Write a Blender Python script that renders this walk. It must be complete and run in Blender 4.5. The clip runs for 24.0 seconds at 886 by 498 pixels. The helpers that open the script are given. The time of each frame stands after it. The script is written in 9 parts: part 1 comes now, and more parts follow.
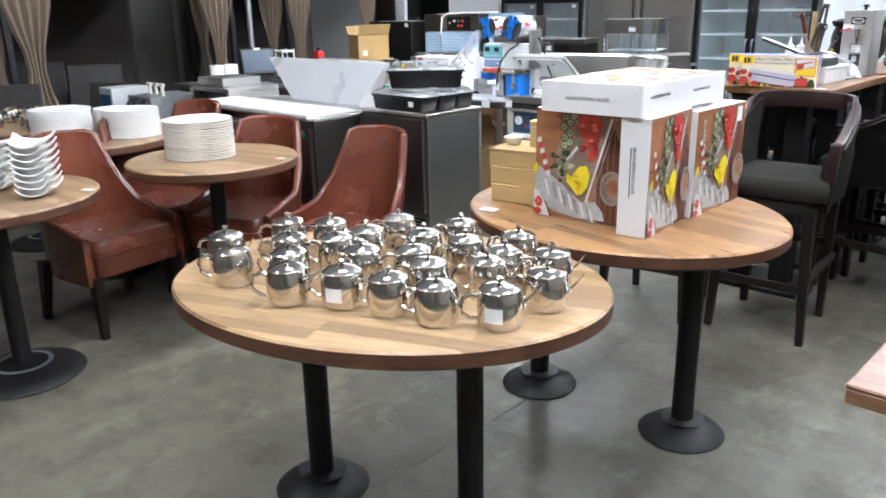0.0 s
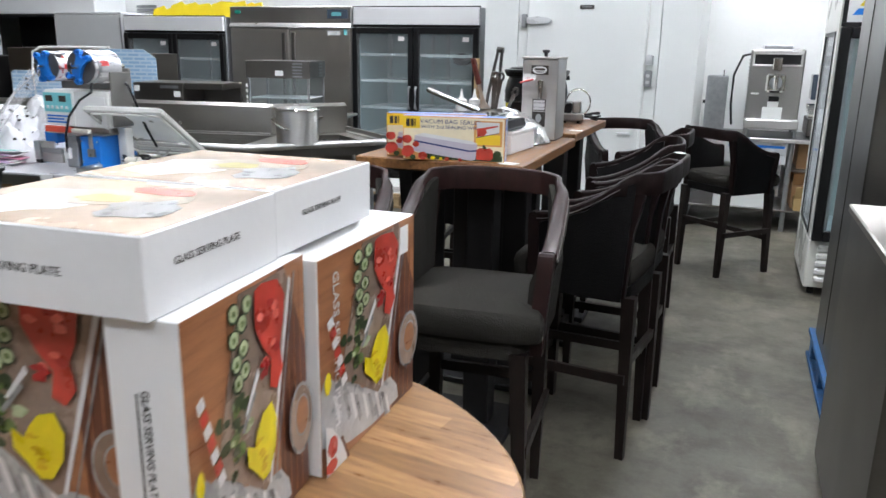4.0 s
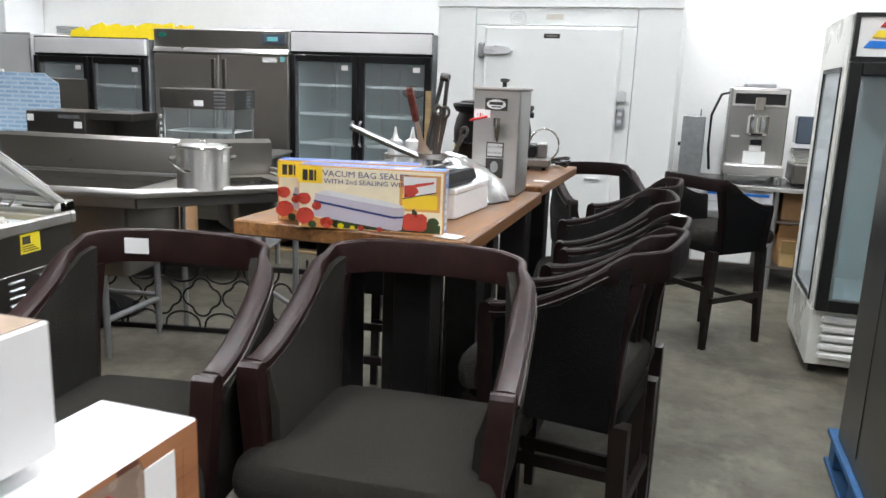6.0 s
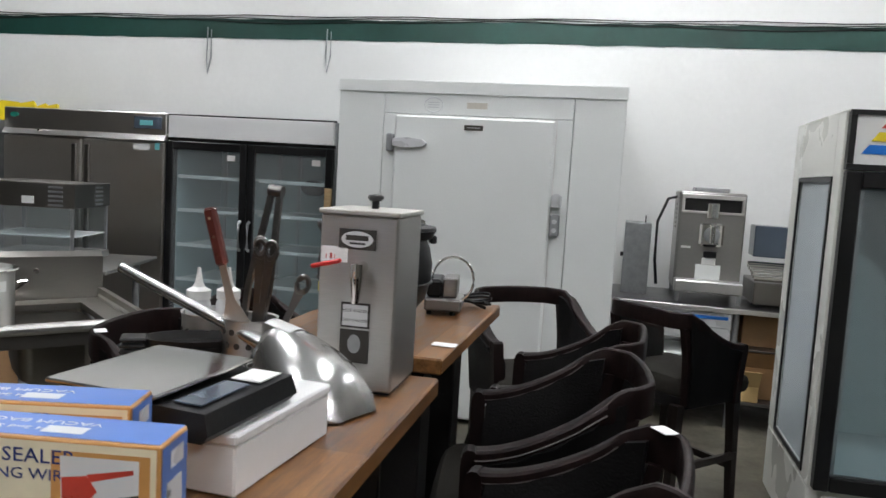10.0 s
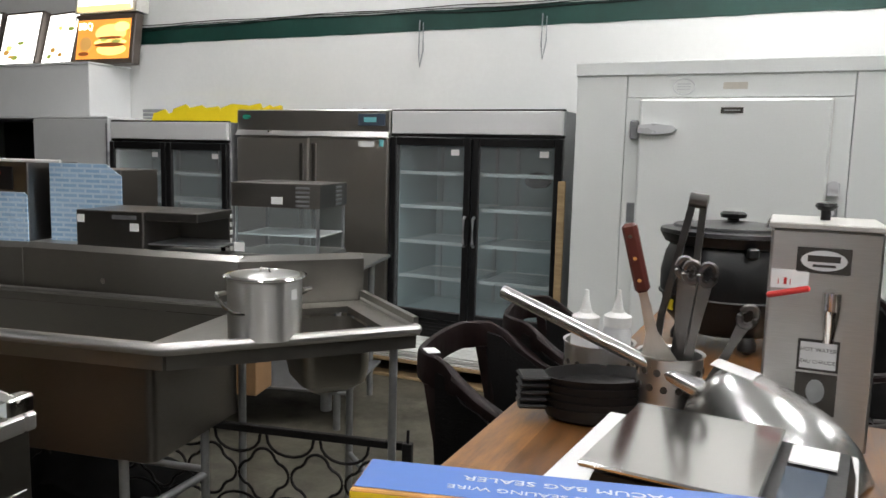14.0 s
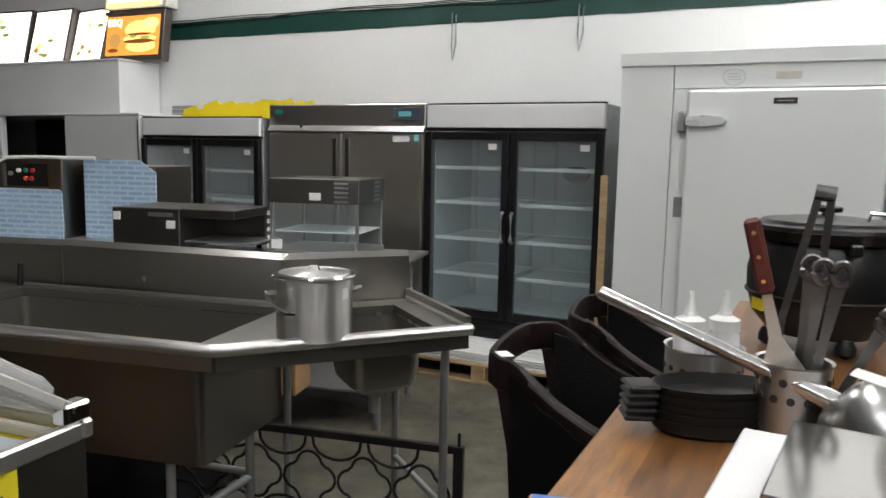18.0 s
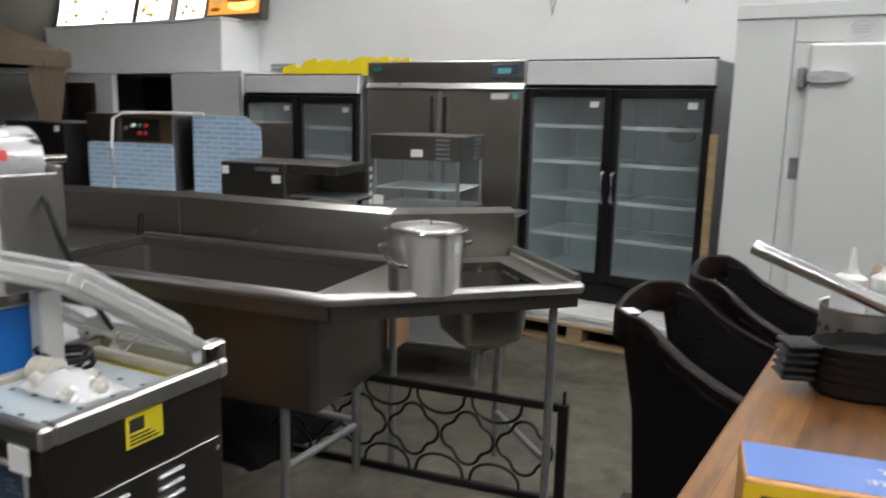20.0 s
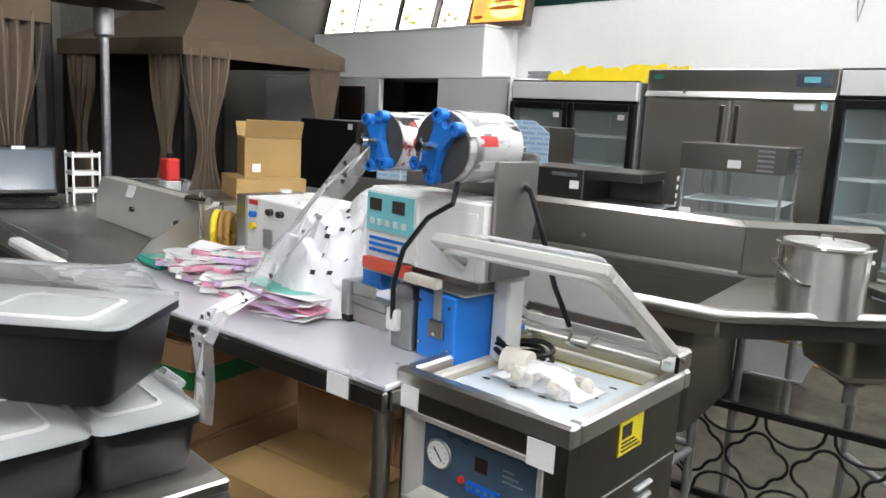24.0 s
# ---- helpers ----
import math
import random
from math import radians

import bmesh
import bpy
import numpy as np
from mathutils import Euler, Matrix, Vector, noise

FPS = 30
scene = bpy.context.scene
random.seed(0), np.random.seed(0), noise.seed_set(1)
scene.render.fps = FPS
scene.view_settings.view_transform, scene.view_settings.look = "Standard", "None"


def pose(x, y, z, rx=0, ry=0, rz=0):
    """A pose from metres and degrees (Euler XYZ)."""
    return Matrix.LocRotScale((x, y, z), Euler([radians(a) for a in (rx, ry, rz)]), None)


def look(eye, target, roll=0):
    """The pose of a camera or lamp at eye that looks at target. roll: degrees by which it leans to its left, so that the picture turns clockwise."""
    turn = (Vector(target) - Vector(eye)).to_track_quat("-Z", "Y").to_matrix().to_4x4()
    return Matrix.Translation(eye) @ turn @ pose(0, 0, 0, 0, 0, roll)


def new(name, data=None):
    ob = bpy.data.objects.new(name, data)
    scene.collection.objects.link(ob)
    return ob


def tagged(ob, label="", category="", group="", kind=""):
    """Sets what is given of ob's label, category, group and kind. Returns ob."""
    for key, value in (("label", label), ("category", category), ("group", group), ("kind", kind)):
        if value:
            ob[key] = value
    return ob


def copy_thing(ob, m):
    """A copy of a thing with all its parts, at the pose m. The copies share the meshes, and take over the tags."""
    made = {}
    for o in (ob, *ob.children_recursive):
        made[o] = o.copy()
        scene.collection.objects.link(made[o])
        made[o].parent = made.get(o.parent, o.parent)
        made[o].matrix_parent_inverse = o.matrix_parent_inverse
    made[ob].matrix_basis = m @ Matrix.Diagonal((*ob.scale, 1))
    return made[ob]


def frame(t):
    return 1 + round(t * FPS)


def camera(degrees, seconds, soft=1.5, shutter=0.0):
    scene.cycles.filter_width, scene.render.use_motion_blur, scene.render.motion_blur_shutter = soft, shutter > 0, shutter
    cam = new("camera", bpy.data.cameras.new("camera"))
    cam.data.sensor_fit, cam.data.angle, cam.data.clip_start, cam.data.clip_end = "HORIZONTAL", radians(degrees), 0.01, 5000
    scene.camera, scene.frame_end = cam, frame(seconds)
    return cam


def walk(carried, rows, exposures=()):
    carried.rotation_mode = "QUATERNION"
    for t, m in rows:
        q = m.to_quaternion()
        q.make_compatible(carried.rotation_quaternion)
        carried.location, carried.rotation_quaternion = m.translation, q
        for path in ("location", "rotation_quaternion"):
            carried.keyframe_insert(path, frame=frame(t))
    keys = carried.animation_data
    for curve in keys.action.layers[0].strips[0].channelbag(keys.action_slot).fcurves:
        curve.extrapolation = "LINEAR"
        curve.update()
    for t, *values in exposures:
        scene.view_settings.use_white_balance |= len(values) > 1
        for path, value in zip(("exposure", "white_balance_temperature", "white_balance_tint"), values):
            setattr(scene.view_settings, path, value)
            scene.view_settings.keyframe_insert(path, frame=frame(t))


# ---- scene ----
cam = camera(60.1, 24.0, shutter=0.4)
PATH = [
    (0, (-0.009, 0.857, 1.462), (-1.338, 2.224, 0.857), -1.1),
    (0.5, (-0.086, 0.927, 1.431), (-1.345, 2.337, 0.777), 0.4),
    (1, (-0.210, 1.126, 1.416), (-1.489, 2.515, 0.757), 0.3),
    (1.5, (-0.286, 1.263, 1.424), (-1.497, 2.723, 0.790), 0.5),
    (2, (-0.414, 1.450, 1.438), (-1.373, 3.135, 0.944), -1.2),
    (2.5, (-0.513, 1.631, 1.448), (-1.309, 3.386, 0.916), -0.8),
    (3, (-0.541, 1.864, 1.436), (-1.296, 3.653, 0.954), 1.0),
    (3.5, (-0.548, 2.034, 1.436), (-1.267, 3.830, 0.929), 0.9),
    (5.5, (-0.731, 2.909, 1.375), (-1.308, 4.766, 0.910), 2.3),
    (6, (-0.759, 3.033, 1.401), (-1.345, 4.899, 0.982), 2.2),
    (6.5, (-0.806, 3.209, 1.400), (-1.361, 5.062, 0.892), 1.6),
    (7, (-0.766, 3.346, 1.416), (-1.435, 5.178, 0.973), 3.0),
    (7.5, (-0.705, 3.489, 1.466), (-1.346, 5.362, 1.181), 3.5),
    (8, (-0.753, 3.641, 1.474), (-1.212, 5.574, 1.248), 3.0),
    (8.5, (-0.837, 3.769, 1.475), (-1.255, 5.712, 1.252), 2.0),
    (9, (-0.853, 3.873, 1.471), (-1.281, 5.812, 1.234), 1.7),
    (9.5, (-0.836, 3.994, 1.470), (-1.236, 5.947, 1.308), 3.4),
    (10, (-0.884, 4.068, 1.473), (-1.322, 6.010, 1.283), 3.4),
    (10.5, (-1.026, 4.089, 1.493), (-1.393, 6.048, 1.321), 1.9),
    (11, (-1.174, 4.033, 1.520), (-1.815, 5.922, 1.377), 1.6),
    (11.5, (-1.191, 4.071, 1.516), (-2.090, 5.846, 1.311), -0.5),
    (13.5, (-1.315, 4.185, 1.475), (-2.174, 5.977, 1.242), 0.5),
    (14, (-1.385, 4.162, 1.486), (-2.218, 5.964, 1.243), 1.5),
    (14.5, (-1.413, 4.163, 1.484), (-2.288, 5.945, 1.235), 1.2),
    (15, (-1.427, 4.163, 1.479), (-2.302, 5.944, 1.224), 1.5),
    (15.5, (-1.426, 4.164, 1.486), (-2.318, 5.937, 1.241), 0.8),
    (16, (-1.445, 4.167, 1.472), (-2.337, 5.938, 1.214), 0.9),
    (16.5, (-1.422, 4.172, 1.472), (-2.378, 5.912, 1.236), 1.7),
    (17, (-1.409, 4.194, 1.467), (-2.408, 5.910, 1.233), 1.2),
    (17.5, (-1.465, 4.206, 1.471), (-2.333, 5.990, 1.212), 1.4),
    (19.5, (-1.622, 4.164, 1.479), (-2.587, 5.897, 1.228), 0.3),
    (20, (-1.623, 4.163, 1.450), (-2.677, 5.824, 1.092), 1.4),
    (20.5, (-1.656, 4.127, 1.417), (-2.942, 5.588, 0.956), 1.6),
    (21, (-1.710, 4.077, 1.405), (-3.180, 5.350, 0.936), 0.4),
    (21.5, (-1.770, 4.035, 1.372), (-3.241, 5.273, 0.819), 0.2),
    (22, (-1.842, 3.982, 1.371), (-3.361, 5.182, 0.867), 2.8),
    (22.5, (-1.898, 3.937, 1.374), (-3.427, 5.134, 0.895), 3.3),
    (23, (-1.967, 3.908, 1.363), (-3.490, 5.132, 0.936), 4.4),
    (23.5, (-2.101, 3.898, 1.376), (-3.530, 5.248, 1.009), 1.7),
    (24, (-2.158, 3.857, 1.385), (-3.583, 5.217, 1.039), 3.1),
]
walk(cam, [(t, look(eye, target, roll)) for t, eye, target, roll in PATH], [(0, 0.80, 5700, 10), (1, 0.72, 5680, 10), (2, 0.55, 5750, 10), (3, 0.28, 5800, 10), (5.5, 0.22, 6050, 10), (7, 0.52, 6150, 10), (8, -0.03, 6150, 10), (9, -0.41, 6150, 10), (11.5, -0.53, 6200, 10), (13.5, -0.40, 6380, 10), (17.5, -0.40, 6380, 10), (20, -0.36, 6300, 10), (21, 0.40, 6450, 10), (22, 0.82, 6500, 10), (23, 0.55, 6330, 10), (24, 0.26, 6220, 10)])

# ---- world and light ----
world = bpy.data.worlds.new("world")
scene.world = world
world.use_nodes = True
world.node_tree.nodes["Background"].inputs[0].default_value = (0.9, 0.95, 1.0, 1)
world.node_tree.nodes["Background"].inputs[1].default_value = 0.05
LAMP_POWER = 150.0


# ---- materials ----
def nodes_of(name):
    m = bpy.data.materials.new(name)
    m.use_nodes = True
    nt = m.node_tree
    return m, nt, nt.nodes["Principled BSDF"]


def link(nt, a, b):
    nt.links.new(a, b)


def coords(nt, scale=(1, 1, 1), kind="Object"):
    tc = nt.nodes.new("ShaderNodeTexCoord")
    mp = nt.nodes.new("ShaderNodeMapping")
    mp.inputs["Scale"].default_value = scale
    link(nt, tc.outputs[kind], mp.inputs[0])
    return mp.outputs[0]


def noise_tex(nt, vec, scale, detail=4.0, rough=0.55):
    n = nt.nodes.new("ShaderNodeTexNoise")
    n.inputs["Scale"].default_value = scale
    n.inputs["Detail"].default_value = detail
    n.inputs["Roughness"].default_value = rough
    link(nt, vec, n.inputs["Vector"])
    return n.outputs["Fac"]


def ramp(nt, fac, stops):
    r = nt.nodes.new("ShaderNodeValToRGB")
    while len(r.color_ramp.elements) < len(stops):
        r.color_ramp.elements.new(0.5)
    for e, (p, c) in zip(r.color_ramp.elements, stops):
        e.position = p
        e.color = (*c, 1) if len(c) == 3 else c
    link(nt, fac, r.inputs[0])
    return r.outputs[0]


def mix(nt, fac, a, b, kind="MIX"):
    x = nt.nodes.new("ShaderNodeMix")
    x.data_type, x.blend_type = "RGBA", kind
    for s, v in ((x.inputs[0], fac), (x.inputs[6], a), (x.inputs[7], b)):
        if isinstance(v, (int, float)):
            s.default_value = v
        elif isinstance(v, tuple):
            s.default_value = (*v, 1)
        else:
            link(nt, v, s)
    return x.outputs[2]


def span(nt, fac, lo, hi):
    m = nt.nodes.new("ShaderNodeMapRange")
    m.inputs[1].default_value, m.inputs[2].default_value = 0.3, 0.7
    m.inputs[3].default_value, m.inputs[4].default_value = lo, hi
    link(nt, fac, m.inputs[0])
    return m.outputs[0]


def bumped(nt, bsdf, fac, strength, dist=0.01):
    b = nt.nodes.new("ShaderNodeBump")
    b.inputs["Strength"].default_value, b.inputs["Distance"].default_value = strength, dist
    link(nt, fac, b.inputs["Height"])
    link(nt, b.outputs[0], bsdf.inputs["Normal"])


def tint_by_object(nt, col, amount):
    oi = nt.nodes.new("ShaderNodeObjectInfo")
    hs = nt.nodes.new("ShaderNodeHueSaturation")
    mr = nt.nodes.new("ShaderNodeMapRange")
    mr.inputs[3].default_value, mr.inputs[4].default_value = 1 - amount, 1 + amount
    link(nt, oi.outputs["Random"], mr.inputs[0])
    link(nt, mr.outputs[0], hs.inputs["Value"])
    link(nt, col, hs.inputs["Color"])
    return hs.outputs[0]


def paint(name, col, rough=0.5, metal=0.0, var=0.12, scale=3.0, fine=60.0, bump=0.05, vary=0.0, coat=0.0, stretch=(1, 1, 1), spec=0.5):
    """A surface of one colour with blotches, grain and a fine relief."""
    m, nt, p = nodes_of(name)
    v = coords(nt, stretch)
    big, small = noise_tex(nt, v, scale), noise_tex(nt, v, fine, 6)
    c = mix(nt, span(nt, big, 0, 1), tuple(x * (1 - var) for x in col), tuple(min(1, x * (1 + var)) for x in col))
    c = mix(nt, span(nt, small, 0, 0.35), c, tuple(x * (1 - 1.6 * var) for x in col))
    if vary:
        c = tint_by_object(nt, c, vary)
    link(nt, c, p.inputs["Base Color"])
    link(nt, span(nt, big, max(0.02, rough - 0.08), min(1, rough + 0.1)), p.inputs["Roughness"])
    p.inputs["Metallic"].default_value = metal
    p.inputs["Coat Weight"].default_value = coat
    p.inputs["Specular IOR Level"].default_value = spec
    if bump:
        bumped(nt, p, small, bump)
    return m


def brushed(name, col, rough=0.3, stretch=(1, 1, 40), scale=6.0, var=0.08, wave=0.1, aniso=0.7):
    """Brushed sheet metal: fine grain along one axis, faint smudges, a slightly uneven sheet, highlights drawn out across the grain."""
    m, nt, p = nodes_of(name)
    grain = noise_tex(nt, coords(nt, stretch), scale * 6, 5)
    blot = noise_tex(nt, coords(nt), 3.1, 3, 0.5)
    c = mix(nt, span(nt, grain, 0, 1), tuple(x * (1 - var) for x in col), tuple(min(1, x * (1 + var)) for x in col))
    c = mix(nt, span(nt, blot, 0, 0.3), c, tuple(x * 0.86 for x in col))
    link(nt, c, p.inputs["Base Color"])
    r = nt.nodes.new("ShaderNodeMath")
    r.operation = "ADD"
    link(nt, span(nt, grain, rough - 0.012, rough + 0.012), r.inputs[0])
    link(nt, span(nt, blot, -0.015, 0.035), r.inputs[1])
    link(nt, r.outputs[0], p.inputs["Roughness"])
    p.inputs["Metallic"].default_value = 1.0
    if aniso:
        tg = nt.nodes.new("ShaderNodeTangent")
        tg.direction_type, tg.axis = "RADIAL", "Z"
        p.inputs["Anisotropic"].default_value = aniso
        p.inputs["Anisotropic Rotation"].default_value = 0.25 if stretch[2] > stretch[0] else 0.0
        link(nt, tg.outputs[0], p.inputs["Tangent"])
    if wave:
        slow = noise_tex(nt, coords(nt), 1.7, 1, 0.4)
        bumped(nt, p, slow, min(1.0, wave * 4), 0.012)
    return m


def timber(name, light, dark, rough=0.35, along=(1, 9, 9), staves=None, vary=0.0, rot=0.0, spec=0.5):
    """Wood with long grain; staves: (length, width) of glued strips that differ in tone."""
    m, nt, p = nodes_of(name)
    v0 = coords(nt)
    if rot:
        v0.node.inputs["Rotation"].default_value = (0, 0, radians(rot))
    st = nt.nodes.new("ShaderNodeMapping")
    st.inputs["Scale"].default_value = along
    link(nt, v0, st.inputs[0])
    grain = noise_tex(nt, st.outputs[0], 7.0, 8, 0.65)
    c = ramp(nt, grain, [(0.3, dark), (0.5, tuple((a + b) / 2 for a, b in zip(light, dark))), (0.72, light)])
    if staves:
        b = nt.nodes.new("ShaderNodeTexBrick")
        b.inputs["Color1"].default_value, b.inputs["Color2"].default_value = (0.36, 0.30, 0.25, 1), (1, 1, 1, 1)
        b.inputs["Mortar"].default_value = (0.42, 0.36, 0.3, 1)
        b.inputs["Scale"].default_value = 1.0
        b.inputs["Mortar Size"].default_value = 0.0006
        b.inputs["Brick Width"].default_value, b.inputs["Row Height"].default_value = staves
        b.offset, b.offset_frequency = 0.37, 3
        link(nt, v0, b.inputs["Vector"])
        c = mix(nt, 0.75, c, b.outputs["Color"], "MULTIPLY")
    if vary:
        c = tint_by_object(nt, c, vary)
    link(nt, c, p.inputs["Base Color"])
    link(nt, span(nt, grain, rough - 0.05, rough + 0.12), p.inputs["Roughness"])
    p.inputs["Specular IOR Level"].default_value = spec
    bumped(nt, p, grain, 0.06, 0.004)
    return m


def clear(name, col=(1, 1, 1), rough=0.02, alpha_mix=0.12, film=(0.9, 0.9, 0.9), ior=1.35):
    """A thin clear pane: mostly see-through, with a gloss."""
    m, nt, p = nodes_of(name)
    out = nt.nodes["Material Output"]
    tr = nt.nodes.new("ShaderNodeBsdfTransparent")
    tr.inputs[0].default_value = (*col, 1)
    p.inputs["Base Color"].default_value = (*film, 1)
    p.inputs["Roughness"].default_value = rough
    fr = nt.nodes.new("ShaderNodeFresnel")
    fr.inputs[0].default_value = ior
    ad = nt.nodes.new("ShaderNodeMath")
    ad.operation = "ADD"
    ad.use_clamp = True
    ad.inputs[1].default_value = alpha_mix
    link(nt, fr.outputs[0], ad.inputs[0])
    ms = nt.nodes.new("ShaderNodeMixShader")
    link(nt, ad.outputs[0], ms.inputs[0])
    link(nt, tr.outputs[0], ms.inputs[1])
    link(nt, p.outputs[0], ms.inputs[2])
    link(nt, ms.outputs[0], out.inputs[0])
    return m


def glow(name, col, strength):
    m, nt, p = nodes_of(name)
    p.inputs["Base Color"].default_value = (*col, 1)
    p.inputs["Emission Color"].default_value = (*col, 1)
    p.inputs["Emission Strength"].default_value = strength
    return m


def concrete_floor():
    m, nt, p = nodes_of("concrete_floor")
    v = coords(nt)
    big, mid, small = noise_tex(nt, v, 0.55, 6, 0.62), noise_tex(nt, v, 2.6, 8, 0.7), noise_tex(nt, v, 55, 6, 0.7)
    c = ramp(nt, big, [(0.32, (0.046, 0.041, 0.028)), (0.5, (0.100, 0.090, 0.066)), (0.68, (0.160, 0.146, 0.112))])
    c = mix(nt, span(nt, mid, 0, 0.7), c, (0.050, 0.045, 0.032))
    c = mix(nt, span(nt, small, 0, 0.22), c, (0.17, 0.163, 0.14))
    stain = noise_tex(nt, coords(nt, (1.0, 1.7, 1)), 1.3, 9, 0.72)
    c = mix(nt, ramp(nt, stain, [(0.53, (0, 0, 0)), (0.66, (0.85, 0.85, 0.85))]), c, (0.036, 0.031, 0.021))
    pale = noise_tex(nt, coords(nt, (1.3, 0.8, 1)), 2.2, 8, 0.7)
    c = mix(nt, ramp(nt, pale, [(0.52, (0, 0, 0)), (0.66, (0.6, 0.6, 0.6))]), c, (0.205, 0.19, 0.145))
    patch = noise_tex(nt, v, 6.5, 5, 0.6)
    c = mix(nt, ramp(nt, patch, [(0.50, (0, 0, 0)), (0.64, (0.5, 0.5, 0.5))]), c, (0.040, 0.036, 0.024))
    scuff = noise_tex(nt, coords(nt, (0.7, 6.0, 1)), 3.1, 8, 0.75)
    c = mix(nt, ramp(nt, scuff, [(0.60, (0, 0, 0)), (0.72, (0.35, 0.35, 0.35))]), c, (0.23, 0.22, 0.19))
    link(nt, c, p.inputs["Base Color"])
    link(nt, span(nt, mid, 0.32, 0.6), p.inputs["Roughness"])
    p.inputs["Specular IOR Level"].default_value = 0.35
    bumped(nt, p, small, 0.08, 0.004)
    return m


M_FLOOR = concrete_floor()
M_WALL = paint("white_wall_paint", (0.82, 0.825, 0.81), 0.65, var=0.05, scale=0.7, fine=25, bump=0.12)
M_WALL_GREY = paint("grey_concrete_wall", (0.13, 0.122, 0.105), 0.85, var=0.25, scale=0.9, fine=30, bump=0.3)
M_STRIPE = paint("dark_green_paint", (0.008, 0.045, 0.035), 0.45, var=0.3, scale=2, fine=18, bump=0.2)
M_CEIL = paint("ceiling_sheet", (0.36, 0.36, 0.36), 0.8, var=0.08)
M_PANEL = paint("white_insulated_panel", (0.80, 0.82, 0.805), 0.38, var=0.04, scale=1.2, fine=90, bump=0.1)
M_KIOSK = paint("white_cabin_panel", (0.72, 0.73, 0.73), 0.45, var=0.06, scale=1.5)
M_STEEL = brushed("brushed_steel", (0.68, 0.65, 0.605), 0.36, (40, 40, 1))
M_STEELH = brushed("brushed_steel_across", (0.58, 0.57, 0.55), 0.36, (1, 1, 40), wave=0.02, aniso=0.4)
M_SMOOTHST = brushed("smooth_steel_plate", (0.56, 0.55, 0.53), 0.13, (30, 1, 1), var=0.03, wave=0.01, aniso=0)
M_MIDSTEEL = brushed("satin_steel_sheet", (0.31, 0.30, 0.288), 0.36, (1, 1, 30), var=0.1, wave=0.04, aniso=0.4)
M_HOOD = paint("pale_satin_steel", (0.66, 0.67, 0.68), 0.33, 0.15, var=0.05, scale=2, fine=90, bump=0.04)
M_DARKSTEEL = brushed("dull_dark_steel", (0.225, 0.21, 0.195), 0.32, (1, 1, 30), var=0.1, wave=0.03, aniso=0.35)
M_SINK = brushed("worn_sink_steel", (0.40, 0.385, 0.355), 0.31, (1, 1, 30), var=0.08, wave=0.006, aniso=0)
M_CHROME = brushed("polished_steel", (0.78, 0.76, 0.72), 0.07, (1, 1, 3), var=0.03, wave=0.03)
M_POT = brushed("spun_steel", (0.70, 0.69, 0.67), 0.33, (1, 1, 60), var=0.04, wave=0.01, aniso=0.9)
M_BLACK = paint("black_plastic", (0.007, 0.007, 0.0075), 0.38, var=0.3, fine=150, spec=0.35)
M_BLACKM = paint("black_iron", (0.008, 0.007, 0.007), 0.5, var=0.3, fine=80, bump=0.1, spec=0.3)
M_RUBBER = paint("black_rubber", (0.012, 0.012, 0.012), 0.7, var=0.2, spec=0.3)
M_WHITE = paint("white_plastic", (0.75, 0.75, 0.73), 0.35, var=0.04)
M_COOLERW = paint("cream_white_enamel", (0.66, 0.66, 0.61), 0.3, var=0.06, scale=1.5)
M_PAPER = paint("white_card", (0.78, 0.78, 0.78), 0.6, var=0.03)
M_TAG = paint("white_price_tag", (0.85, 0.85, 0.84), 0.6, var=0.02)
M_KRAFT = paint("kraft_card", (0.50, 0.35, 0.15), 0.75, var=0.07, scale=4, fine=90, vary=0.06, bump=0.08)
M_CARTON = paint("brown_carton", (0.36, 0.21, 0.10), 0.8, var=0.12, scale=4, fine=70, vary=0.08, bump=0.1)
M_CARTON2 = paint("tan_carton", (0.43, 0.28, 0.11), 0.8, var=0.1, scale=4, fine=70, bump=0.1)
M_TAPE = paint("green_tape", (0.01, 0.16, 0.04), 0.35)
M_INK = paint("dark_print", (0.03, 0.025, 0.02), 0.6)
M_OAK = timber("oak_butcher_block", (0.50, 0.345, 0.185), (0.28, 0.175, 0.085), 0.32, (1.2, 9, 9), (0.55, 0.052))
M_WALNUT = timber("walnut_block", (0.52, 0.30, 0.125), (0.22, 0.105, 0.04), 0.3, (1.2, 9, 9), (0.5, 0.05))
M_AISLE = timber("walnut_slab", (0.36, 0.19, 0.10), (0.16, 0.075, 0.036), 0.32, (1.2, 9, 9), (0.5, 0.05))
M_EDGE = timber("dark_table_edge", (0.12, 0.05, 0.025), (0.045, 0.018, 0.01), 0.4, (2, 2, 12))
M_TANTOP = timber("tan_block", (0.42, 0.29, 0.16), (0.24, 0.15, 0.075), 0.33, (1.2, 9, 9), (0.5, 0.05))
M_BARTOP = timber("bar_top_wood", (0.37, 0.185, 0.064), (0.105, 0.042, 0.014), 0.33, (9, 1.2, 9), (0.09, 0.9))
M_MAHOG = timber("mahogany", (0.024, 0.0092, 0.0082), (0.009, 0.0045, 0.0042), 0.38, (6, 6, 2), spec=0.26)
# the same mahogany again, with weaker light put into its colour
M_MAHOGDK = timber("shaded_mahogany", (0.0135, 0.0068, 0.0063), (0.0045, 0.0028, 0.0027), 0.45, (6, 6, 2), spec=0.12)
M_DKWOOD = timber("dark_stained_leg", (0.014, 0.008, 0.006), (0.006, 0.004, 0.0035), 0.42, (8, 8, 1), spec=0.3)
